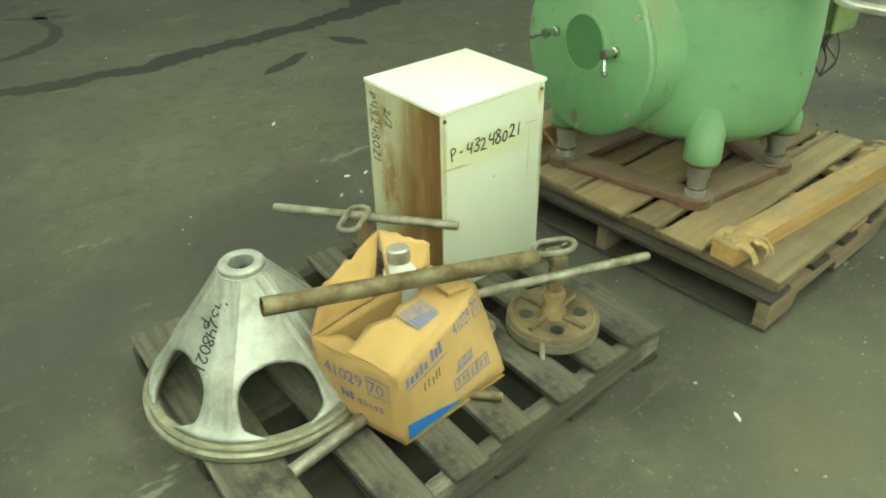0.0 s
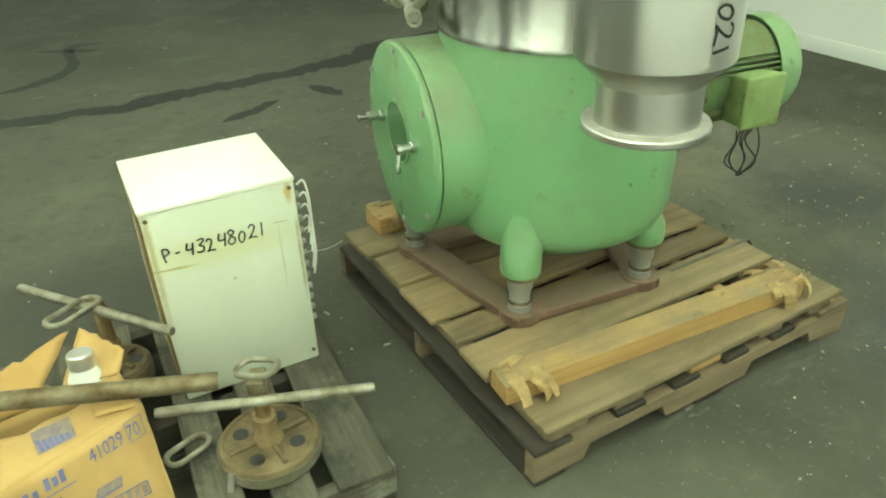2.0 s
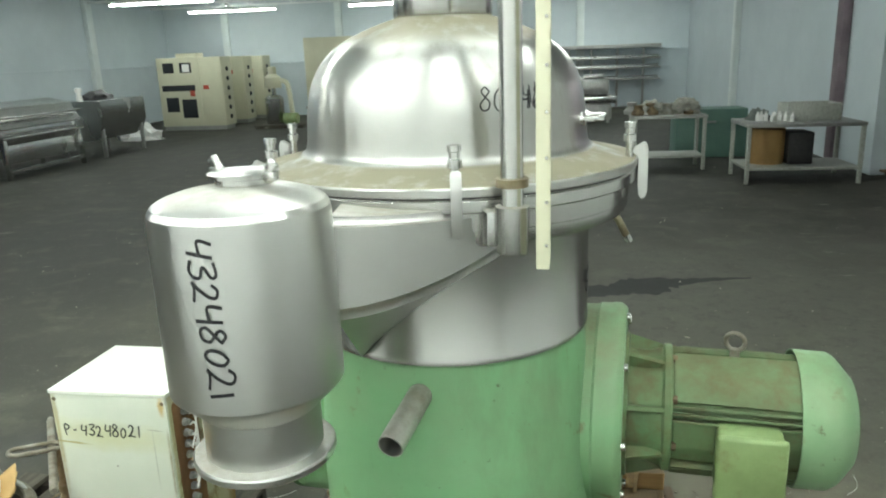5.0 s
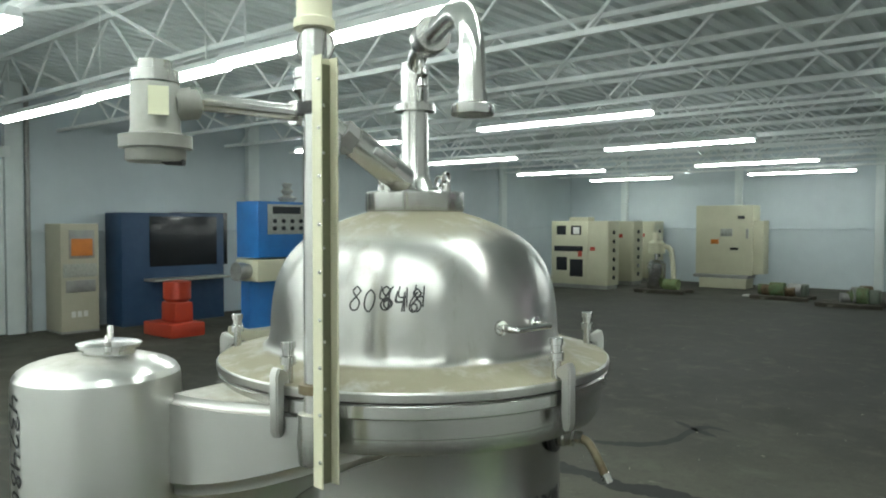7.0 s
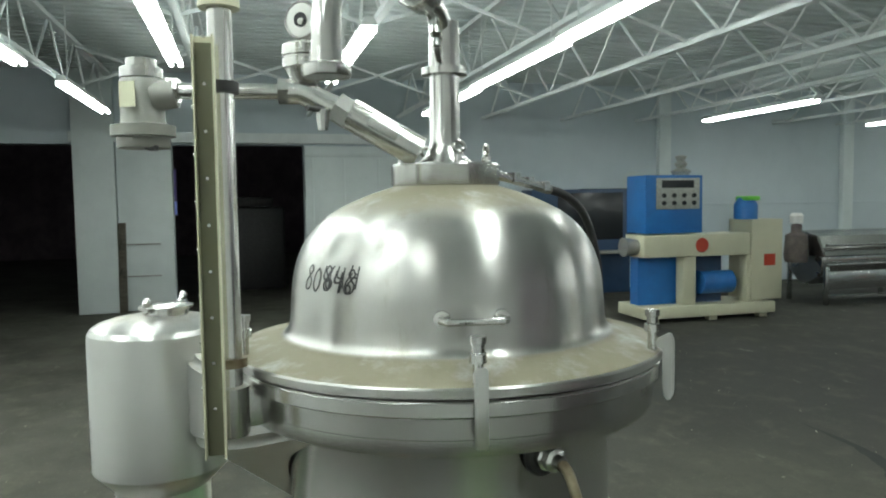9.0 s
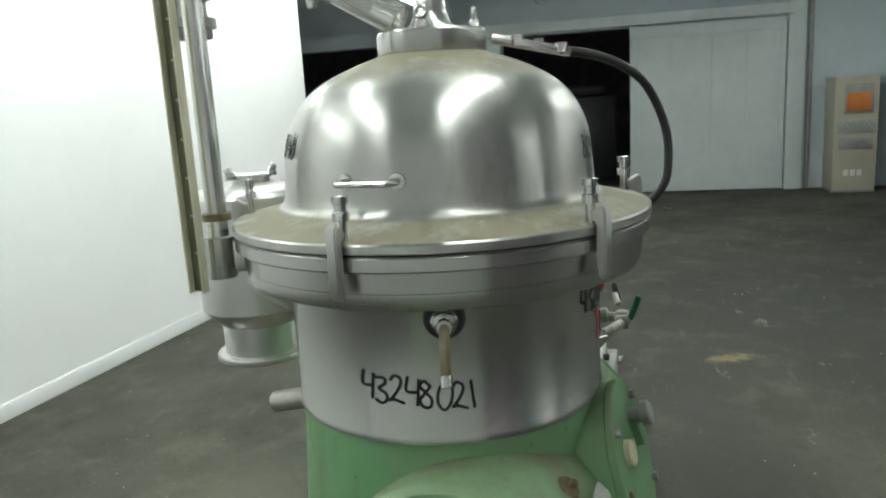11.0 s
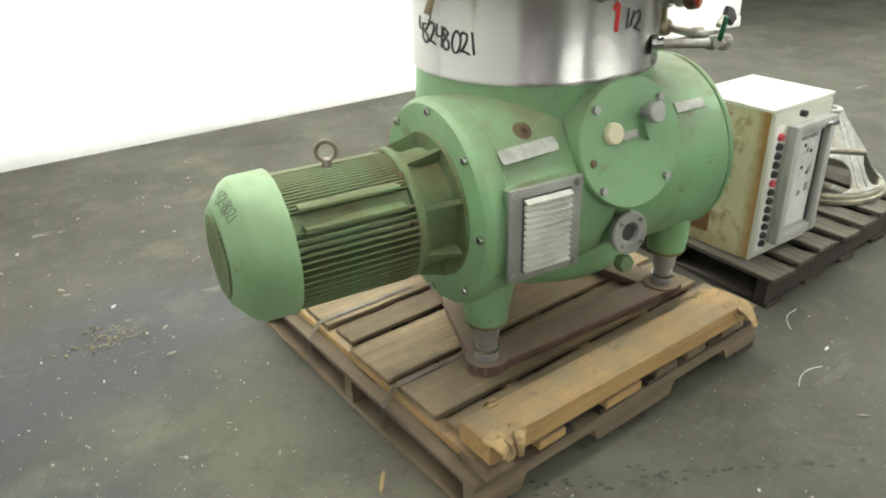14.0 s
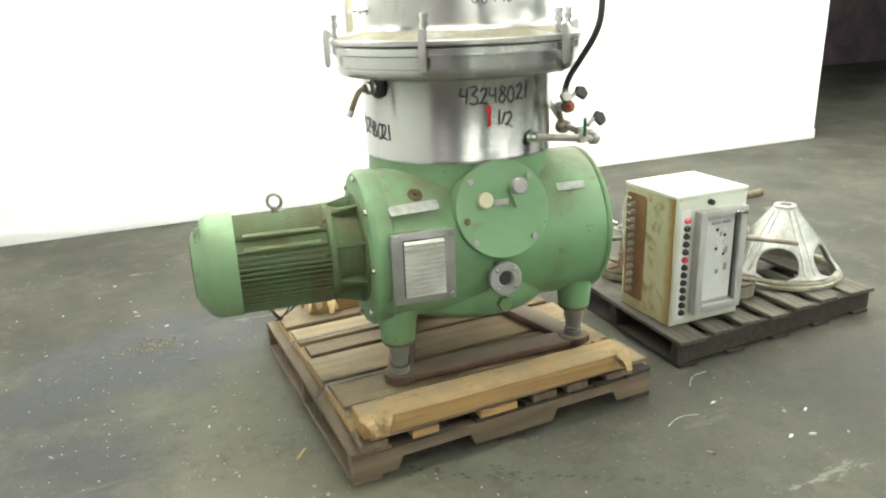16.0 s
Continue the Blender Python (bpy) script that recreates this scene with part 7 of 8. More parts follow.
def extruder():
    c = thing("blue_machine", pose(7.1, -6.75, 0), "blue and cream processing machine with control panel", "machine")
    part("base", box(0, 0.1, 0.06, 0.7, 2.15, 0.22, 0.015), CREAM, c)
    for y in (0.2, 1.0, 1.9):
        part("foot", box(0.05, y, 0, 0.15, y + 0.12, 0.059), CREAM, c)
    part("leg", box(0.03, 1.35, 0.22, 0.2, 1.55, 0.88, 0.01), CREAM, c)
    part("leg", box(0.03, 0.3, 0.22, 0.2, 0.55, 0.88, 0.01), CREAM, c)
    part("beam", box(0, 0.52, 0.88, 0.5, 2.15, 1.18, 0.015), CREAM, c)
    part("badge", lathe([(0, 0), (0.1, 0), (0.09, 0.012), (0, 0.012)], 24, Matrix.Translation((-0.001, 1.28, 1.03)) @ pose(0, 0, 0, 0, -90, 0)), REDPAINT, c)
    cb = part("control_box", box(0.0, 1.28, 1.2, 0.5, 2.13, 1.97, 0.01), BLUEPAINT, c)
    part("panel", box(-0.008, 1.33, 1.52, -0.001, 1.98, 1.93, 0.002), PLATE, cb)
    for k in range(4):
        for q in range(2):
            part("switch", lathe([(0, 0), (0.03, 0), (0.03, 0.02), (0, 0.02)], 12, Matrix.Translation((-0.008, 1.42 + 0.15 * k, 1.6 + 0.1 * q)) @ pose(0, 0, 0, 0, -90, 0)), SCREEN, cb)
    part("display", box(-0.012, 1.42, 1.8, -0.0085, 1.9, 1.9), SCREEN, cb)
    part("side_cabinet", box(0.0, 0.0, 0.25, 0.5, 0.5, 1.36, 0.01), CREAM, c)
    part("notice", box(-0.006, 0.12, 0.72, -0.001, 0.3, 0.88), REDPAINT, c)
    part("drive", sweep([(0.2, 0.7, 0.5), (0.2, 1.2, 0.5)], 0.16, 18), BLUEPAINT, c)
    part("blue_panel", box(0.25, 1.5, 0.22, 0.45, 2.1, 0.87), BLUEPAINT, c)
    part("blue_panel", box(0.25, 0.8, 0.22, 0.45, 1.3, 0.87), NAVY, c)
    part("head_end", sweep([(0.2, 2.15, 1.02), (0.2, 2.35, 1.02)], 0.1, 16, radii=[0.1, 0.13]), GREYMETAL, c)
    part("green_hood", lathe([(0, 0), (0.16, 0), (0.16, 0.2), (0.1, 0.3), (0, 0.31)], 16, Matrix.Translation((0.2, 0.45, 1.36))), BLUEPAINT, c)
    part("hood_tip", box(0.02, 0.35, 1.62, 0.3, 0.55, 1.68, 0.02), material("lime_plastic", (0.2, 0.7, 0.08), 0.5), c)
    part("stack", lathe([(0, 0), (0.1, 0), (0.14, 0.06), (0.05, 0.1), (0.09, 0.16), (0.05, 0.2), (0.08, 0.26), (0, 0.28)], 20, Matrix.Translation((0.25, 1.45, 1.97))), PLATE, c)


extruder()
wb = thing("wall_board", pose(DOOR_X - 0.04, -6.65, 0.9), "black board on the block wall", "board")
part("board", box(0, 0, 0, 0.03, 1.15, 0.96, 0.005), SCREEN, wb)


def long_tank():
    c = thing("drum_tank", pose(8.15, -9.0, 0), "long stainless drum tank with a sloping lid on a stand", "tank")
    part("drum", sweep([(0, 0.95, 0.68), (0, 0.9, 0.68), (0, -0.9, 0.68), (0, -0.95, 0.68)], 0.4, 28, radii=[0.36, 0.4, 0.4, 0.36]), SHEETSTEEL, c)
    part("lid", prism([(-0.46, 0.74), (-0.3, 1.05), (0.1, 1.13), (0.35, 1.08), (0.42, 0.74)], -0.98, 0.98, m=pose(0, 0, 0, 90, 0, 0) , bevel=0.02), CHROME, c)
    for z in (0.9, 0.6):
        part("band", box(-0.49, -0.96, z, -0.43, 0.96, z + 0.04, 0.01), CHROME, c)
    part("apron", box(-0.36, -0.9, 0.22, -0.33, 0.9, 0.5, 0.005), SHEETSTEEL, c)
    for y in (-0.92, 0.92):
        for x in (-0.42, 0.36):
            part("leg", box(x - 0.03, y - 0.03, 0, x + 0.03, y + 0.03, 0.6, 0.004), CHROME, c)
    part("rail", bar((-0.42, -0.9, 0.12), (-0.42, 0.9, 0.12), 0.05, 0.05), CHROME, c)
    part("motor", lathe([(0, 0), (0.16, 0), (0.18, 0.1), (0.16, 0.42), (0.08, 0.46), (0.08, 0.58), (0, 0.6)], 20, Matrix.Translation((-0.1, 1.2, 0.65))), material("grimy_motor", (0.12, 0.1, 0.1), 0.6, 0.3, (0.2, 0.17, 0.15), 8, 6), c)
    part("motor_cap", lathe([(0, 0), (0.09, 0), (0.1, 0.12), (0.07, 0.16), (0, 0.16)], 16, Matrix.Translation((-0.1, 1.2, 1.25))), PAPER, c)


long_tank()
bt = thing("steel_trough", pose(8.1, -11.25, 0), "grey steel trough on legs with a dark heap on it", "tank")
trough = prism([(-0.42, 1.0), (-0.45, 1.0), (-0.45, 0.62), (-0.36, 0.38), (-0.18, 0.3), (0.18, 0.3), (0.36, 0.38), (0.45, 0.62), (0.45, 1.0), (0.42, 1.0), (0.42, 0.63), (0.33, 0.42), (-0.33, 0.42), (-0.42, 0.63)], -0.75, 0.75, m=pose(0, 0, 0, 90, 0, 0))
part("trough", trough, SHEETSTEEL, bt)
for y in (-0.755, 0.735):
    part("end_plate", prism([(-0.45, 0.62), (-0.36, 0.38), (-0.18, 0.3), (0.18, 0.3), (0.36, 0.38), (0.45, 0.62), (0.45, 1.0), (-0.45, 1.0)], -y - 0.02, -y, m=pose(0, 0, 0, 90, 0, 0)), SHEETSTEEL, bt)
for x in (-0.38, 0.38):
    for y in (-0.66, 0.66):
        part("leg", box(x - 0.03, y - 0.03, 0, x + 0.03, y + 0.03, 0.6, 0.005), GREYMETAL, bt)
part("cover", box(-0.44, -0.74, 1.001, 0.44, 0.74, 1.015, 0.004), SHEETSTEEL, bt)
heap = bmesh.new()
bmesh.ops.create_icosphere(heap, subdivisions=3, radius=1.0)
for v in heap.verts:
    n_ = 1 + 0.3 * noise.noise(v.co * 2.3)
    v.co = Vector((v.co.x * 0.22 * n_, v.co.y * 0.36 * n_, max(0.0, v.co.z * 0.16 * n_)))
part("dark_cover", heap, BLACK, bt, "crumpled black cover", m=pose(0, 0.05, 1.016))
part("lamp_post", lathe([(0, 1.05), (0.05, 1.05), (0.05, 1.14), (0.04, 1.14), (0.04, 1.2), (0.06, 1.2), (0.06, 1.27), (0, 1.28)], 14, Matrix.Translation((0.05, 0.55, -0.034))), PAPER, bt)
bg = thing("plastic_bag", pose(8.7, -13.6, 0), "crumpled clear plastic sheet on the floor", "bag")
bm = bmesh.new()
bmesh.ops.create_icosphere(bm, subdivisions=3, radius=0.35)
for v in bm.verts:
    v.co = Vector((v.co.x * 1.3, v.co.y, max(0, v.co.z * 0.9))) * (1 + 0.5 * noise.noise(v.co * 7))
part("sheet", bm, PAPER, bg)


def cream_unit(x0, y0, w, d, h, full):
    c = thing("electrical_cabinet", pose(x0, y0, 0), "cream electrical cabinet with warning stickers", "cabinet", "cream electrical cabinets")
    part("body", box(0, -d, 0.1, w, 0, h, 0.012), CREAM, c)
    part("plinth", box(0.03, -d + 0.03, 0, w - 0.03, -0.03, 0.099), GREYMETAL, c)
    for k in range(6):
        part("side_port", lathe([(0, 0), (0.055, 0), (0.055, 0.02), (0, 0.02)], 12, Matrix.Translation((-0.001, -d * 0.5, 0.3 + 0.23 * k)) @ pose(0, 0, 0, 0, -90, 0)), SCREEN, c)
    if full:
        part("door_left", box(0.03, 0.001, 0.2, 0.55, 0.02, h - 0.03, 0.005), CREAM, c)
        part("door_right", box(0.57, 0.001, 0.2, w - 0.02, 0.02, h - 0.03, 0.005), CREAM, c)
        for x, z, a, b, mt in ((0.75, 1.38, 0.3, 0.24, SCREEN), (1.2, 1.38, 0.28, 0.24, SCREEN), (0.7, 0.95, 0.85, 0.14, SCREEN), (0.7, 0.3, 0.38, 0.45, SCREEN), (1.16, 0.45, 0.32, 0.35, SCREEN), (0.8, 1.4, 0.18, 0.18, PAPER), (0.35, 0.98, 0.14, 0.1, REDPAINT), (0.72, 0.82, 0.12, 0.14, REDPAINT)):
            part("gauge_panel", box(x, 0.021, z, x + a, 0.03 if mt is SCREEN else 0.034, z + b, 0.003), mt, c)
        part("top_box", box(0.6, -0.4, h, 1.15, -0.05, h + 0.1, 0.01), CREAM, c)
    else:
        part("door", box(0.03, 0.001, 0.2, w - 0.03, 0.02, h - 0.03, 0.005), CREAM, c)
        part("sticker", box(0.3, 0.021, h - 0.45, 0.55, 0.024, h - 0.35), REDPAINT, c)
        part("latch", box(0.6, 0.021, 0.9, 0.66, 0.05, 1.05, 0.004), SCREEN, c)


cream_unit(7.5, -15.45, 1.65, 0.6, 1.74, True)
cream_unit(7.65, -17.2, 1.4, 0.6, 1.74, False)
cream_unit(7.65, -18.6, 1.4, 0.6, 1.74, False)


def big_panel():
    c = thing("process_cabinet", pose(4.75, -17.9, 0), "tall cream process cabinet on a skid", "cabinet")
    part("body", box(0, -0.6, 0.36, 1.45, 0, 2.15, 0.015), CREAM, c)
    part("skid", box(0.15, -0.6, 0.0, 1.35, 0, 0.26, 0.01), CREAM, c)
    part("rail", box(0.1, -0.62, 0.27, 1.5, 0.03, 0.35, 0.01), GREYMETAL, c)
    part("side_box", box(-0.25, -0.5, 0.4, -0.001, -0.05, 1.75, 0.01), CREAM, c)
    for x, z, a, b, mt in ((0.2, 1.8, 0.16, 0.08, SCREEN), (0.35, 1.0, 0.2, 0.06, SCREEN), (0.85, 1.15, 0.2, 0.12, ORANGE), (0.5, 1.35, 0.3, 0.2, PLATE), (0.1, 1.3, 0.06, 0.25, GREYMETAL)):
        part("fitting", box(x, 0.001, z, x + a, 0.02, z + b, 0.004), mt, c)


big_panel()


def skid_pump(x, y, kind):
    c = thing("machine_skid", pose(x, y, 0), "pump and tank on a low wooden skid" if kind else "old motor parts heaped on a low wooden skid", "machine parts", "skids by the end wall")
    for k in range(5):
        part("board", box(-0.6, -0.4 + 0.18 * k, 0.06, 0.6, -0.27 + 0.18 * k, 0.085), GREYWOOD_X, c)
    for yy in (-0.35, 0.35):
        part("runner", box(-0.6, yy - 0.04, 0, 0.6, yy + 0.04, 0.059), GREYWOOD_X, c)
    rnd = random.Random(int(x * 31))
    if kind:
        part("tank", lathe([(0, 0.085), (0.2, 0.085), (0.22, 0.12), (0.22, 0.7), (0.14, 0.78), (0, 0.8)], 20, Matrix.Translation((0.2, 0, 0))), SHEETSTEEL, c)
        part("mixer_head", lathe([(0, 0.95), (0.2, 0.95), (0.2, 1.2), (0.1, 1.28), (0.1, 1.45), (0, 1.46)], 18, Matrix.Translation((0.2, 0, 0))), CREAM, c)
        part("pipe", sweep(arc([(0.2, 0, 0.8), (0.2, 0, 1.0)], 3), 0.05, 10), SHEETSTEEL, c)
        part("pipe", sweep(arc([(0.35, 0, 1.1), (-0.1, 0, 1.1), (-0.2, 0, 0.8), (-0.25, 0, 0.09)], 5), 0.06, 10), CREAM, c)
        part("motor", sweep([(-0.4, 0.1, 0.22), (-0.05, 0.1, 0.22)], 0.13, 14), OLIVE, c)
    else:
        for k in range(7):
            r = rnd.uniform(0.09, 0.17)
            a = Vector((rnd.uniform(-0.45, 0.3), rnd.uniform(-0.25, 0.2), 0.085 + r))
            part("motor", sweep([a, a + Vector((rnd.uniform(0.15, 0.3), rnd.uniform(-0.1, 0.1), 0))], r, 12), [DUSTGREEN, GREYMETAL, RUSTCAST][k % 3], c)
        part("casting", box(-0.5, -0.2, 0.085, -0.1, 0.15, 0.35, 0.04), material("dull_green_case", (0.1, 0.13, 0.1), 0.6, 0.2, (0.16, 0.18, 0.14), 8, 6), c)


skid_pump(6.15, -15.75, True)
skid_pump(3.5, -16.0, False)
skid_pump(2.0, -15.3, False)
sh = thing("paper_sheet", pose(4.1, -16.2, 0.001), "white plastic sheet lying on the floor", "sheet")
part("sheet", box(-0.35, -0.1, 0, 0.3, 0.15, 0.03, 0.01), PAPER, sh)
oc = thing("orange_crate", pose(0.25, -15.6, 0), "orange steel crate on the floor", "crate")
for z in (0.05, 0.3, 0.55, 0.8):
    part("rail", box(-0.35, -0.3, z, 0.35, 0.3, z + 0.08, 0.01), ORANGE, oc)
for x in (-0.35, 0.29):
    part("post", box(x, -0.3, 0, x + 0.06, 0.3, 0.95, 0.005), ORANGE, oc)


def wall_rack():
    c = thing("pipe_rack", pose(-2.0, -19.1, 0), "steel wall rack stacked with pipes and bars", "rack")
    for x in (-0.9, -0.2, 0.5, 1.1):
        part("upright", box(x - 0.03, -0.3, 0, x + 0.03, -0.24, 1.62, 0.004), GREYMETAL, c)
    for z in (0.75, 1.05, 1.3, 1.58):
        part("shelf", box(-1.3, -0.3, z, 1.35, 0.2, z + (0.1 if z > 1.5 else 0.04), 0.005), GREYMETAL, c)
        for k in range(3):
            part("bar", sweep([(-1.25, -0.15 + 0.12 * k, z + 0.07), (1.2, -0.15 + 0.12 * k, z + 0.07)], 0.03, 8), SHEETSTEEL, c)


wall_rack()
st = thing("steel_hopper", pose(-1.3, -15.0, 0), "small stainless hopper machine with grey covers", "machine")
part("tray", box(-0.45, -0.4, 0.45, 0.5, 0.4, 0.6, 0.03), CHROME, st)
part("body", box(-0.35, -0.35, 0.1, 0.35, 0.35, 0.44, 0.03), GREYMETAL, st)
part("cover", box(-0.3, -0.3, 0.61, 0.3, 0.3, 0.95, 0.08), GREYMETAL, st)
part("top", box(-0.2, -0.2, 0.951, 0.25, 0.2, 1.05, 0.03), CHROME, st)
for x in (-0.3, 0.3):
    part("leg", box(x - 0.03, -0.03, 0, x + 0.03, 0.03, 0.099), GREYMETAL, st)


def bench(x0, y0, x1, y1, h, label):
    c = thing("work_table", pose(0, 0, 0), label, "table", "work tables")
    part("top", box(x0, y0, h - 0.04, x1, y1, h, 0.004), GREYMETAL, c)
    for x in (x0 + 0.03, x1 - 0.03):
        for y in (y0 + 0.03, y1 - 0.03):
            part("leg", box(x - 0.022, y - 0.022, 0, x + 0.022, y + 0.022, h - 0.041, 0.003), PLATE, c)
    part("lower_shelf", box(x0 + 0.02, y0 + 0.02, 0.16, x1 - 0.02, y1 - 0.02, 0.19, 0.003), PLATE, c)
    return c


bench(-2.3, -8.75, -1.35, -8.2, 0.72, "grey steel work table heaped with parts")
bench(-3.8, -7.85, -2.5, -7.05, 0.7, "grey steel work table with boxes on and under it")
rnd = random.Random(9)
for k in range(16):
    t = thing("machine_part", pose(-2.2 + 0.055 * k, -8.5 + rnd.uniform(-0.15, 0.15), 0.721, 0, 0, rnd.uniform(0, 180)), "grimy metal fitting heaped on the work table", "part", "fittings on the tables")
    r = rnd.uniform(0.05, 0.11)
    part("body", lathe([(0, 0), (r, 0), (r * 1.1, r * 0.4), (r * 0.6, r), (r * 0.7, r * 1.5), (0, r * 1.6)], 12), [GREYMETAL, GALV, RUSTCAST][k % 3], t)
for k in range(9):
    t = thing("bottle", pose(-2.7 - 0.05 * k, -7.35 + rnd.uniform(-0.1, 0.1), 0.701), "small white bottle on the work table", "bottle", "bottles on the table")
    part("body", lathe([(0, 0), (0.025, 0), (0.027, 0.07), (0.012, 0.09), (0.012, 0.11), (0, 0.11)], 10), PAPER, t)
cr = thing("wooden_tray", pose(-3.3, -7.5, 0.701), "open pale tray on the work table", "tray")
for a in ((-0.3, -0.2, -0.28, 0.2), (0.28, -0.2, 0.3, 0.2), (-0.279, -0.2, 0.279, -0.18), (-0.279, 0.18, 0.279, 0.2)):
    part("side", box(a[0], a[1], 0, a[2], a[3], 0.2, 0.003), PLATE, cr)
fd = thing("fibre_drum", pose(-2.85, -7.5, 0.191), "brown fibre drum on the lower shelf", "drum")
part("drum", lathe([(0, 0), (0.2, 0), (0.2, 0.42), (0, 0.42)], 24), DRUM, fd)
bx = thing("black_case", pose(-3.2, -7.5, 0.191), "black case on the lower shelf", "case")
part("case", box(-0.13, -0.2, 0, 0.15, 0.2, 0.38, 0.02), BLACK, bx)
def rag_heap(x, y, z, sx, sy, sz, seed, colour, label):
    """A crumpled heap of cloth and sacking."""
    t = thing("rag_heap", pose(x, y, z), label, "rags", "rag heaps")
    bm = bmesh.new()
    bmesh.ops.create_icosphere(bm, subdivisions=4, radius=1.0)
    for v in bm.verts:
        f = 1 + 0.35 * noise.noise(v.co * 2.2 + Vector((seed, 0, 0))) + 0.2 * noise.noise(v.co * 6 + Vector((0, seed, 0)))
        v.co = Vector((v.co.x * sx * f, v.co.y * sy * f, max(0.0, v.co.z * sz * f)))
    part("cloth", bm, material("crumpled_cloth", colour, 0.9, 0, tuple(0.55 * c for c in colour), 9, 6), t)


rag_heap(-2.05, -8.45, 0.775, 0.2, 0.16, 0.15, 3.0, (0.36, 0.36, 0.31), "crumpled grey sacking heaped over the fittings")
rag_heap(-1.62, -8.5, 0.775, 0.18, 0.16, 0.12, 9.0, (0.42, 0.42, 0.36), "crumpled pale sacking on the work table")
rag_heap(-2.75, -7.6, 0.7005, 0.13, 0.12, 0.13, 14.0, (0.2, 0.22, 0.2), "dark rag heap on the work table")
gc = thing("green_cabinet", pose(-2.6, -9.6, 0), "dull green metal cabinet behind the tables", "cabinet")
part("body", box(-0.5, -0.25, 0, 0.5, 0.25, 0.7, 0.01), material("dull_green_enamel", (0.08, 0.16, 0.13), 0.5, 0, (0.1, 0.19, 0.15), 4, 5), gc)
part("handle", box(-0.06, 0.251, 0.5, 0.06, 0.27, 0.53, 0.004), GREYMETAL, gc)

# ---- the unlit next hall ----
dp = thing("small_pallet", pose(-4.75, -7.8, 0), "low wooden pallet under the drums", "pallet")
for k in range(5):
    part("board", box(-0.55, -0.3 + 0.13 * k, 0.05, 0.55, -0.2 + 0.13 * k, 0.075), WOOD, dp)
for x in (-0.45, 0.4):
    part("runner", box(x, -0.3, 0, x + 0.08, 0.32, 0.049), WOOD_Y, dp)
d1 = thing("fibre_drum", pose(-4.5, -7.8, 0.076), "tall brown fibre drum on a low pallet", "drum", "brown drums")
part("body", lathe([(0, 0), (0.235, 0), (0.24, 0.02), (0.235, 0.04), (0.235, 0.86), (0.24, 0.88), (0.24, 0.9), (0, 0.9)], 32), DRUM, d1)
part("rim", lathe([(0.236, 0.885), (0.247, 0.885), (0.247, 0.91), (0.236, 0.91), (0.236, 0.885)], 32), GREYMETAL, d1)
copy_thing(d1, pose(-5.02, -7.76, 0.076))
chx = thing("folding_chair", pose(-5.3, -8.6, 0), "dark folding chair behind the drums", "chair")
part("seat", box(-0.2, -0.2, 0.44, 0.2, 0.2, 0.47, 0.01), BLACK, chx)
part("back", box(-0.2, -0.22, 0.7, 0.2, -0.19, 0.95, 0.01), BLACK, chx)
for x in (-0.19, 0.17):
    for y in (-0.21, 0.17):
        part("leg", box(x, y, 0, x + 0.02, y + 0.02, 0.95 if y < 0 else 0.439), PLATE, chx)
for x, y, mt in ((-12.3, -17.9, BLUEBIN), (-13.1, -17.5, NAVY)):
    bn = thing("waste_container", pose(x, y, 0), "blue plastic container on wheels" if mt is BLUEBIN else "dark blue container on wheels", "container", "containers in the next hall")
    part("body", prism([(-0.34, 0.2), (0.34, 0.2), (0.4, 1.1), (-0.4, 1.1)], -0.4, 0.4, m=pose(0, 0, 0, 90, 0, 0), bevel=0.03), mt, bn)
    part("lid_rim", box(-0.42, -0.42, 1.101, 0.42, 0.42, 1.14, 0.012), mt, bn)
    for q in (-0.25, 0.25):
        part("wheel", sweep([(q, -0.36, 0.1), (q, -0.28, 0.1)], 0.1, 14), BLACK, bn)
        part("wheel", sweep([(q, 0.28, 0.1), (q, 0.36, 0.1)], 0.1, 14), BLACK, bn)
ca = thing("steel_cart", pose(-8.95, -9.35, 0), "dark teal steel cart in the unlit hall", "cart")
part("body", box(-0.7, -0.4, 0.25, 0.7, 0.4, 0.9, 0.02), material("dark_teal", (0.015, 0.06, 0.07), 0.5, 0, (0.02, 0.07, 0.08), 4, 5), ca)
for q in (-0.55, 0.55):
    for r in (-0.3, 0.3):
        part("wheel", sweep([(q, r - 0.03, 0.12), (q, r + 0.03, 0.12)], 0.12, 14), BLACK, ca)
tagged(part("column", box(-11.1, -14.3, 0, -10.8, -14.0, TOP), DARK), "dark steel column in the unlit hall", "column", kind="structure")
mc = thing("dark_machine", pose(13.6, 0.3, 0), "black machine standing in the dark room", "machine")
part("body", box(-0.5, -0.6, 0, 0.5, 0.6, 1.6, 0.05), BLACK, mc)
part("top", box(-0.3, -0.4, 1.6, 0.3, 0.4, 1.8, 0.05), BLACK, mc)

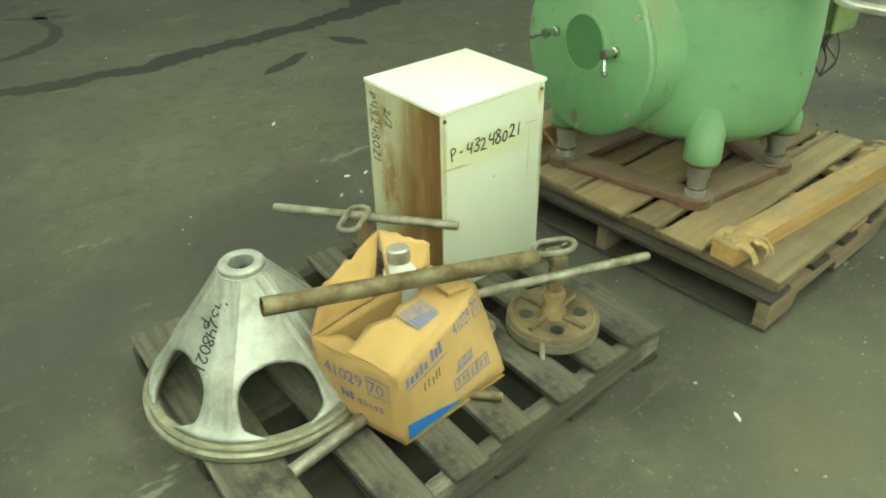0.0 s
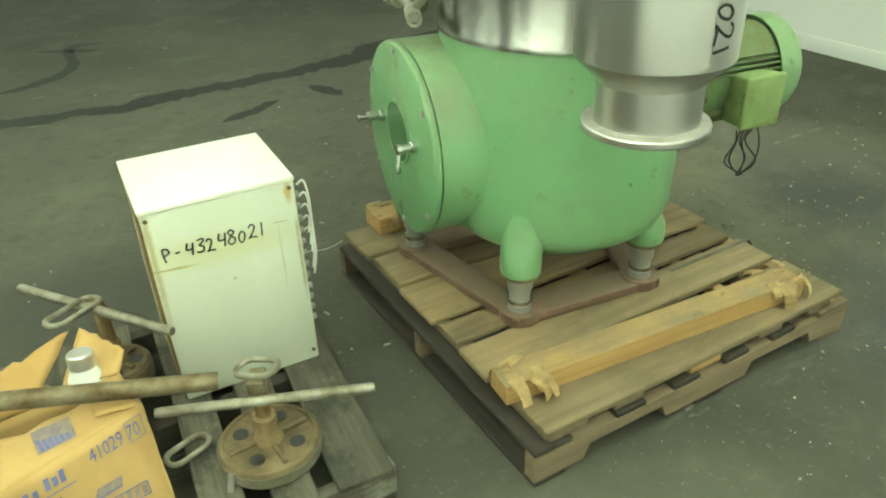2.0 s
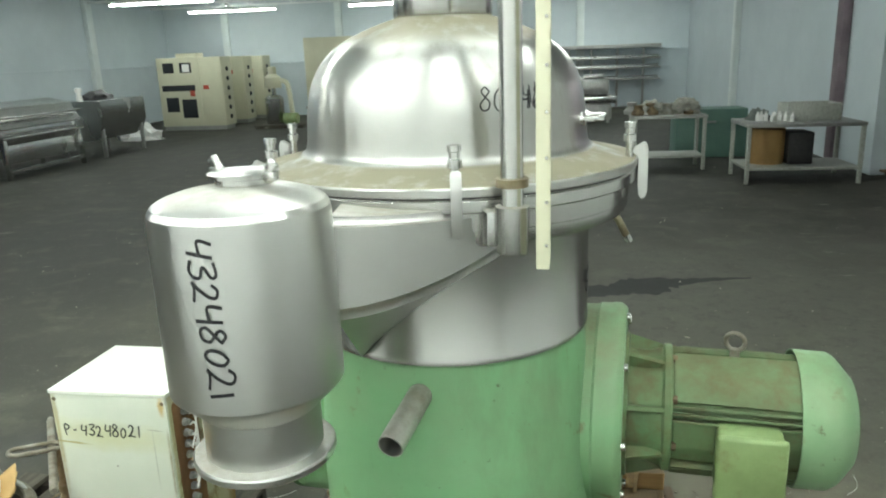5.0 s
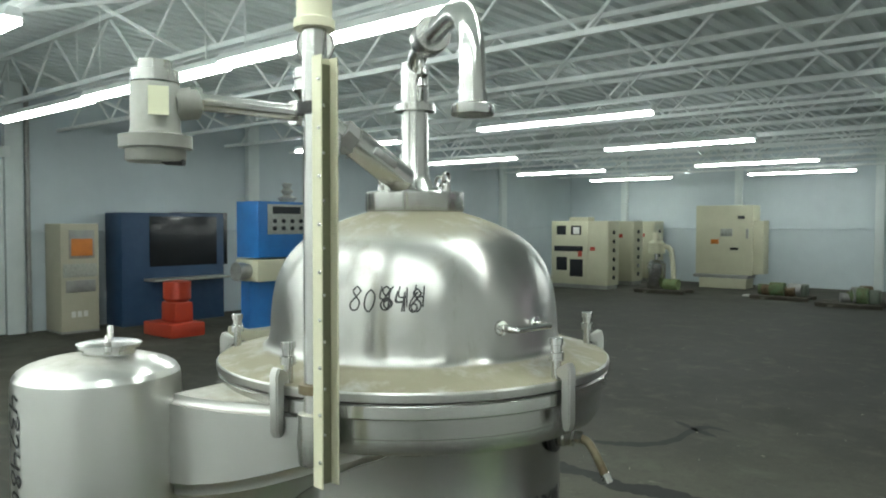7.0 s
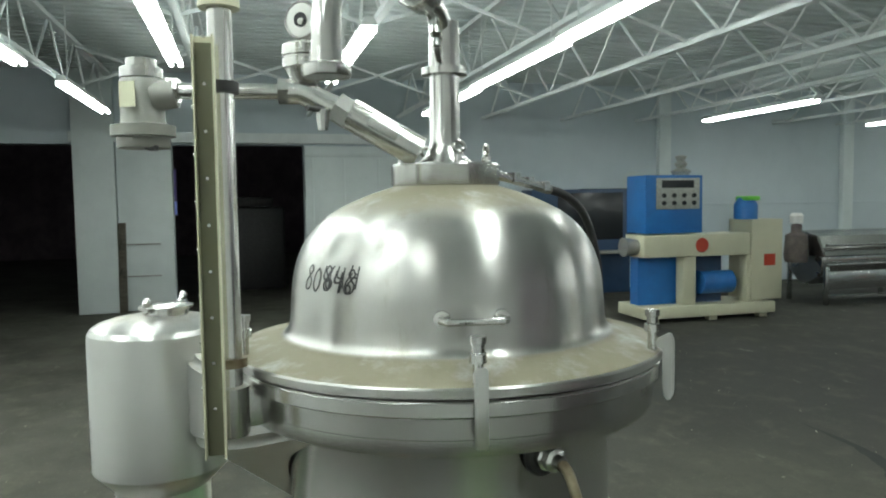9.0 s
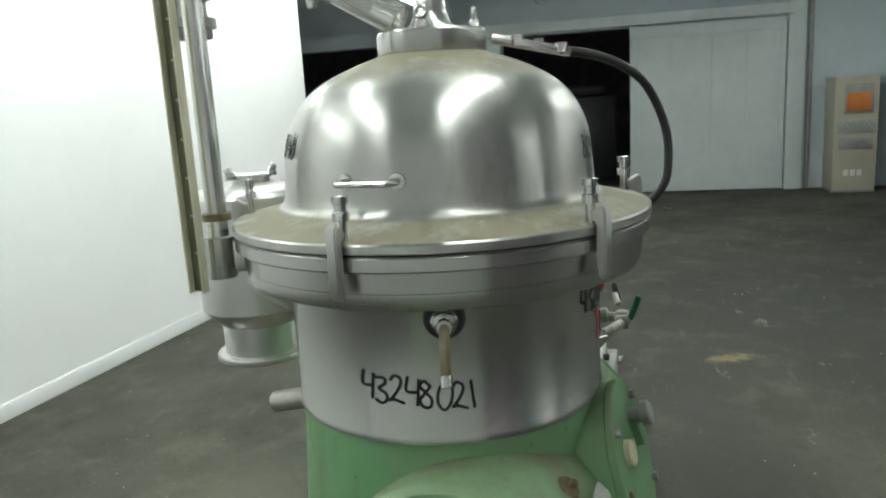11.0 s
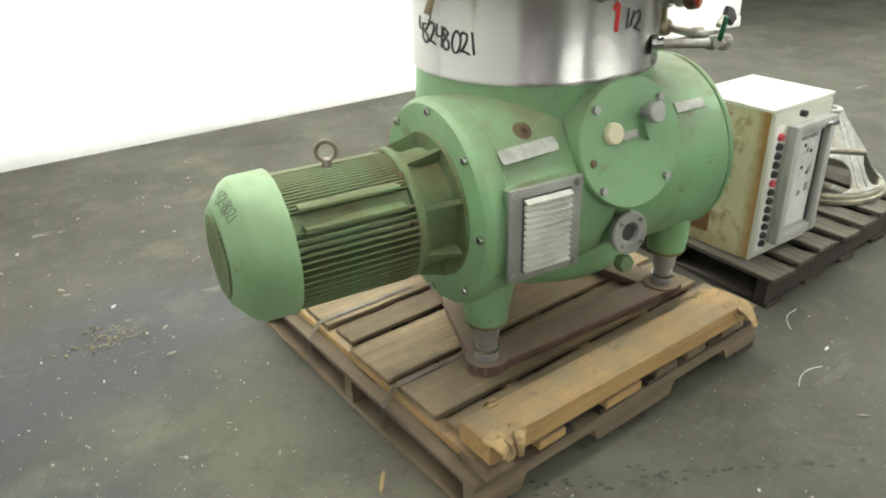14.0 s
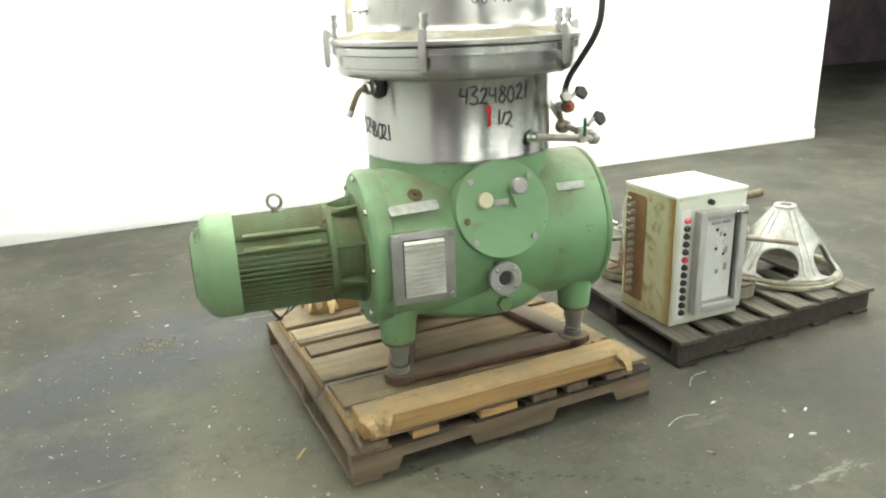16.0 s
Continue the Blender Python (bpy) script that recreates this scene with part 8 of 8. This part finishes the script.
# ---- litter ----
def litter():
    """Chips, staples and crumbs strewn over the floor."""
    rnd = random.Random(21)
    bm = bmesh.new()
    for k in range(1500):
        near = k < 1050
        x, y = (rnd.gauss(-0.9, 1.0), rnd.gauss(-0.1, 1.0)) if near else (rnd.uniform(-2.8, 6), rnd.uniform(-9, 2.9))
        if -0.65 < x < 0.66 and -0.56 < y < 0.7 or 0.8 < x < 2.1 and -0.5 < y < 0.6 or y > 3.0 or x < -3.1:
            continue
        s = 0.0013 + 0.0058 * rnd.random() ** 4
        l = s * rnd.choice((1, 1, 1, 1.3, 1.6, 2.4))
        a0 = rnd.uniform(0, 6.28)
        ca, sa = math.cos(a0), math.sin(a0)
        o = [(p * l * rnd.uniform(0.7, 1.2), q * s * rnd.uniform(0.5, 1.1)) for p, q in ((-1, -0.5), (0.3, -0.8), (1, 0.1), (0.2, 0.8), (-0.8, 0.5))]
        vs = [bm.verts.new((x + ca * u - sa * v, y + sa * u + ca * v, 0.002 + 0.6 * s)) for u, v in o]
        lo = [bm.verts.new((v.co.x, v.co.y, 0.0)) for v in vs]
        bm.faces.new(vs)
        for q in range(5):
            bm.faces.new((lo[q], lo[(q + 1) % 5], vs[(q + 1) % 5], vs[q]))
    tagged(part("floor_litter", bm, material("pale_grit", (0.42, 0.4, 0.33), 0.9, 0, (0.2, 0.19, 0.15), 3, 2), smooth=None), "scattered pale chips and crumbs on the floor", "litter", kind="stuff")


def wood_chip(x, y, l, w, turn, mat, label):
    t = part("wood_chip", prism([(-l, -w * 0.4), (-l * 0.5, -w), (l * 0.8, -w * 0.7), (l, 0), (l * 0.6, w), (-l * 0.7, w * 0.8)], 0, 0.006), mat, m=pose(x, y, 0.0, 0, 0, turn), smooth=None)
    tagged(t, label, "chip", "chips on the floor")


litter()


def crumb_pile(x, y, spread, n, colour, label):
    """A low scatter of crumbs swept together."""
    rnd = random.Random(int(x * 100))
    bm = bmesh.new()
    for k in range(n):
        r = 0.002 + 0.006 * rnd.random() ** 2
        px, py = x + rnd.gauss(0, spread), y + rnd.gauss(0, spread * 0.7)
        bmesh.ops.create_icosphere(bm, subdivisions=1, radius=r, matrix=Matrix.Translation((px, py, r * 0.5)) @ Matrix.Diagonal((rnd.uniform(0.7, 1.8), rnd.uniform(0.7, 1.5), 0.7, 1)))
    tagged(part("floor_crumbs", bm, material("crumbs", colour, 0.9, 0, tuple(0.4 * c for c in colour), 120, 3), smooth=None), label, "litter", kind="stuff")


crumb_pile(-1.08, 0.93, 0.06, 150, (0.22, 0.2, 0.14), "small pile of brown crumbs on the damp floor")
crumb_pile(-0.75, -0.55, 0.08, 40, (0.38, 0.38, 0.32), "pale crumbs on the floor before the pallet")
wood_chip(-0.70, -0.26, 0.04, 0.006, 50, SPLINTER, "long pale wood splinter on the floor")
for x, y, l, a in ((0.847, -0.981, 0.02, 10), (0.923, -1.007, 0.022, 150), (0.78, -0.686, 0.018, 0), (0.968, 0.794, 0.026, 60), (1.036, -0.884, 0.016, 20), (0.959, -0.856, 0.012, 90), (0.866, -1.699, 0.03, 40), (-1.0, 1.15, 0.02, 30)):
    wood_chip(x, y, l * 0.6, 0.0035, a, PAPER, "white plastic scrap on the floor")
for x, y, a in ((0.586, -0.724, 10), (0.851, -0.519, 30), (-1.3, -0.75, 70)):
    w = part("string_scrap", sweep(arc([(-0.07, 0, 0.005), (-0.02, 0.012, 0.005), (0.03, 0.008, 0.005), (0.08, -0.02, 0.005)], 4), 0.0009, 5), PAPER, m=pose(x, y, 0.002, 0, 0, a))
    tagged(w, "thin white string scrap on the floor", "string", "string scraps on the floor")
# steel straps over the machine pallet
for y in (-0.13, 0.3):
    s = part("steel_strap", prism([(-0.2, 0.1685), (-0.562, 0.1685), (-0.604, 0.121), (-0.604, 0.04), (-0.6055, 0.04), (-0.6055, 0.1215), (-0.5635, 0.17), (-0.2, 0.17)], -0.007, 0.007, m=pose(0, y, 0, 90, 0, 0)), material("dull_strap", (0.14, 0.125, 0.1), 0.6, 0.3, (0.08, 0.07, 0.055), 20, 5), m=None, smooth=None)
    tagged(s, "loose grey steel strap over the pallet boards", "strap", "steel straps")
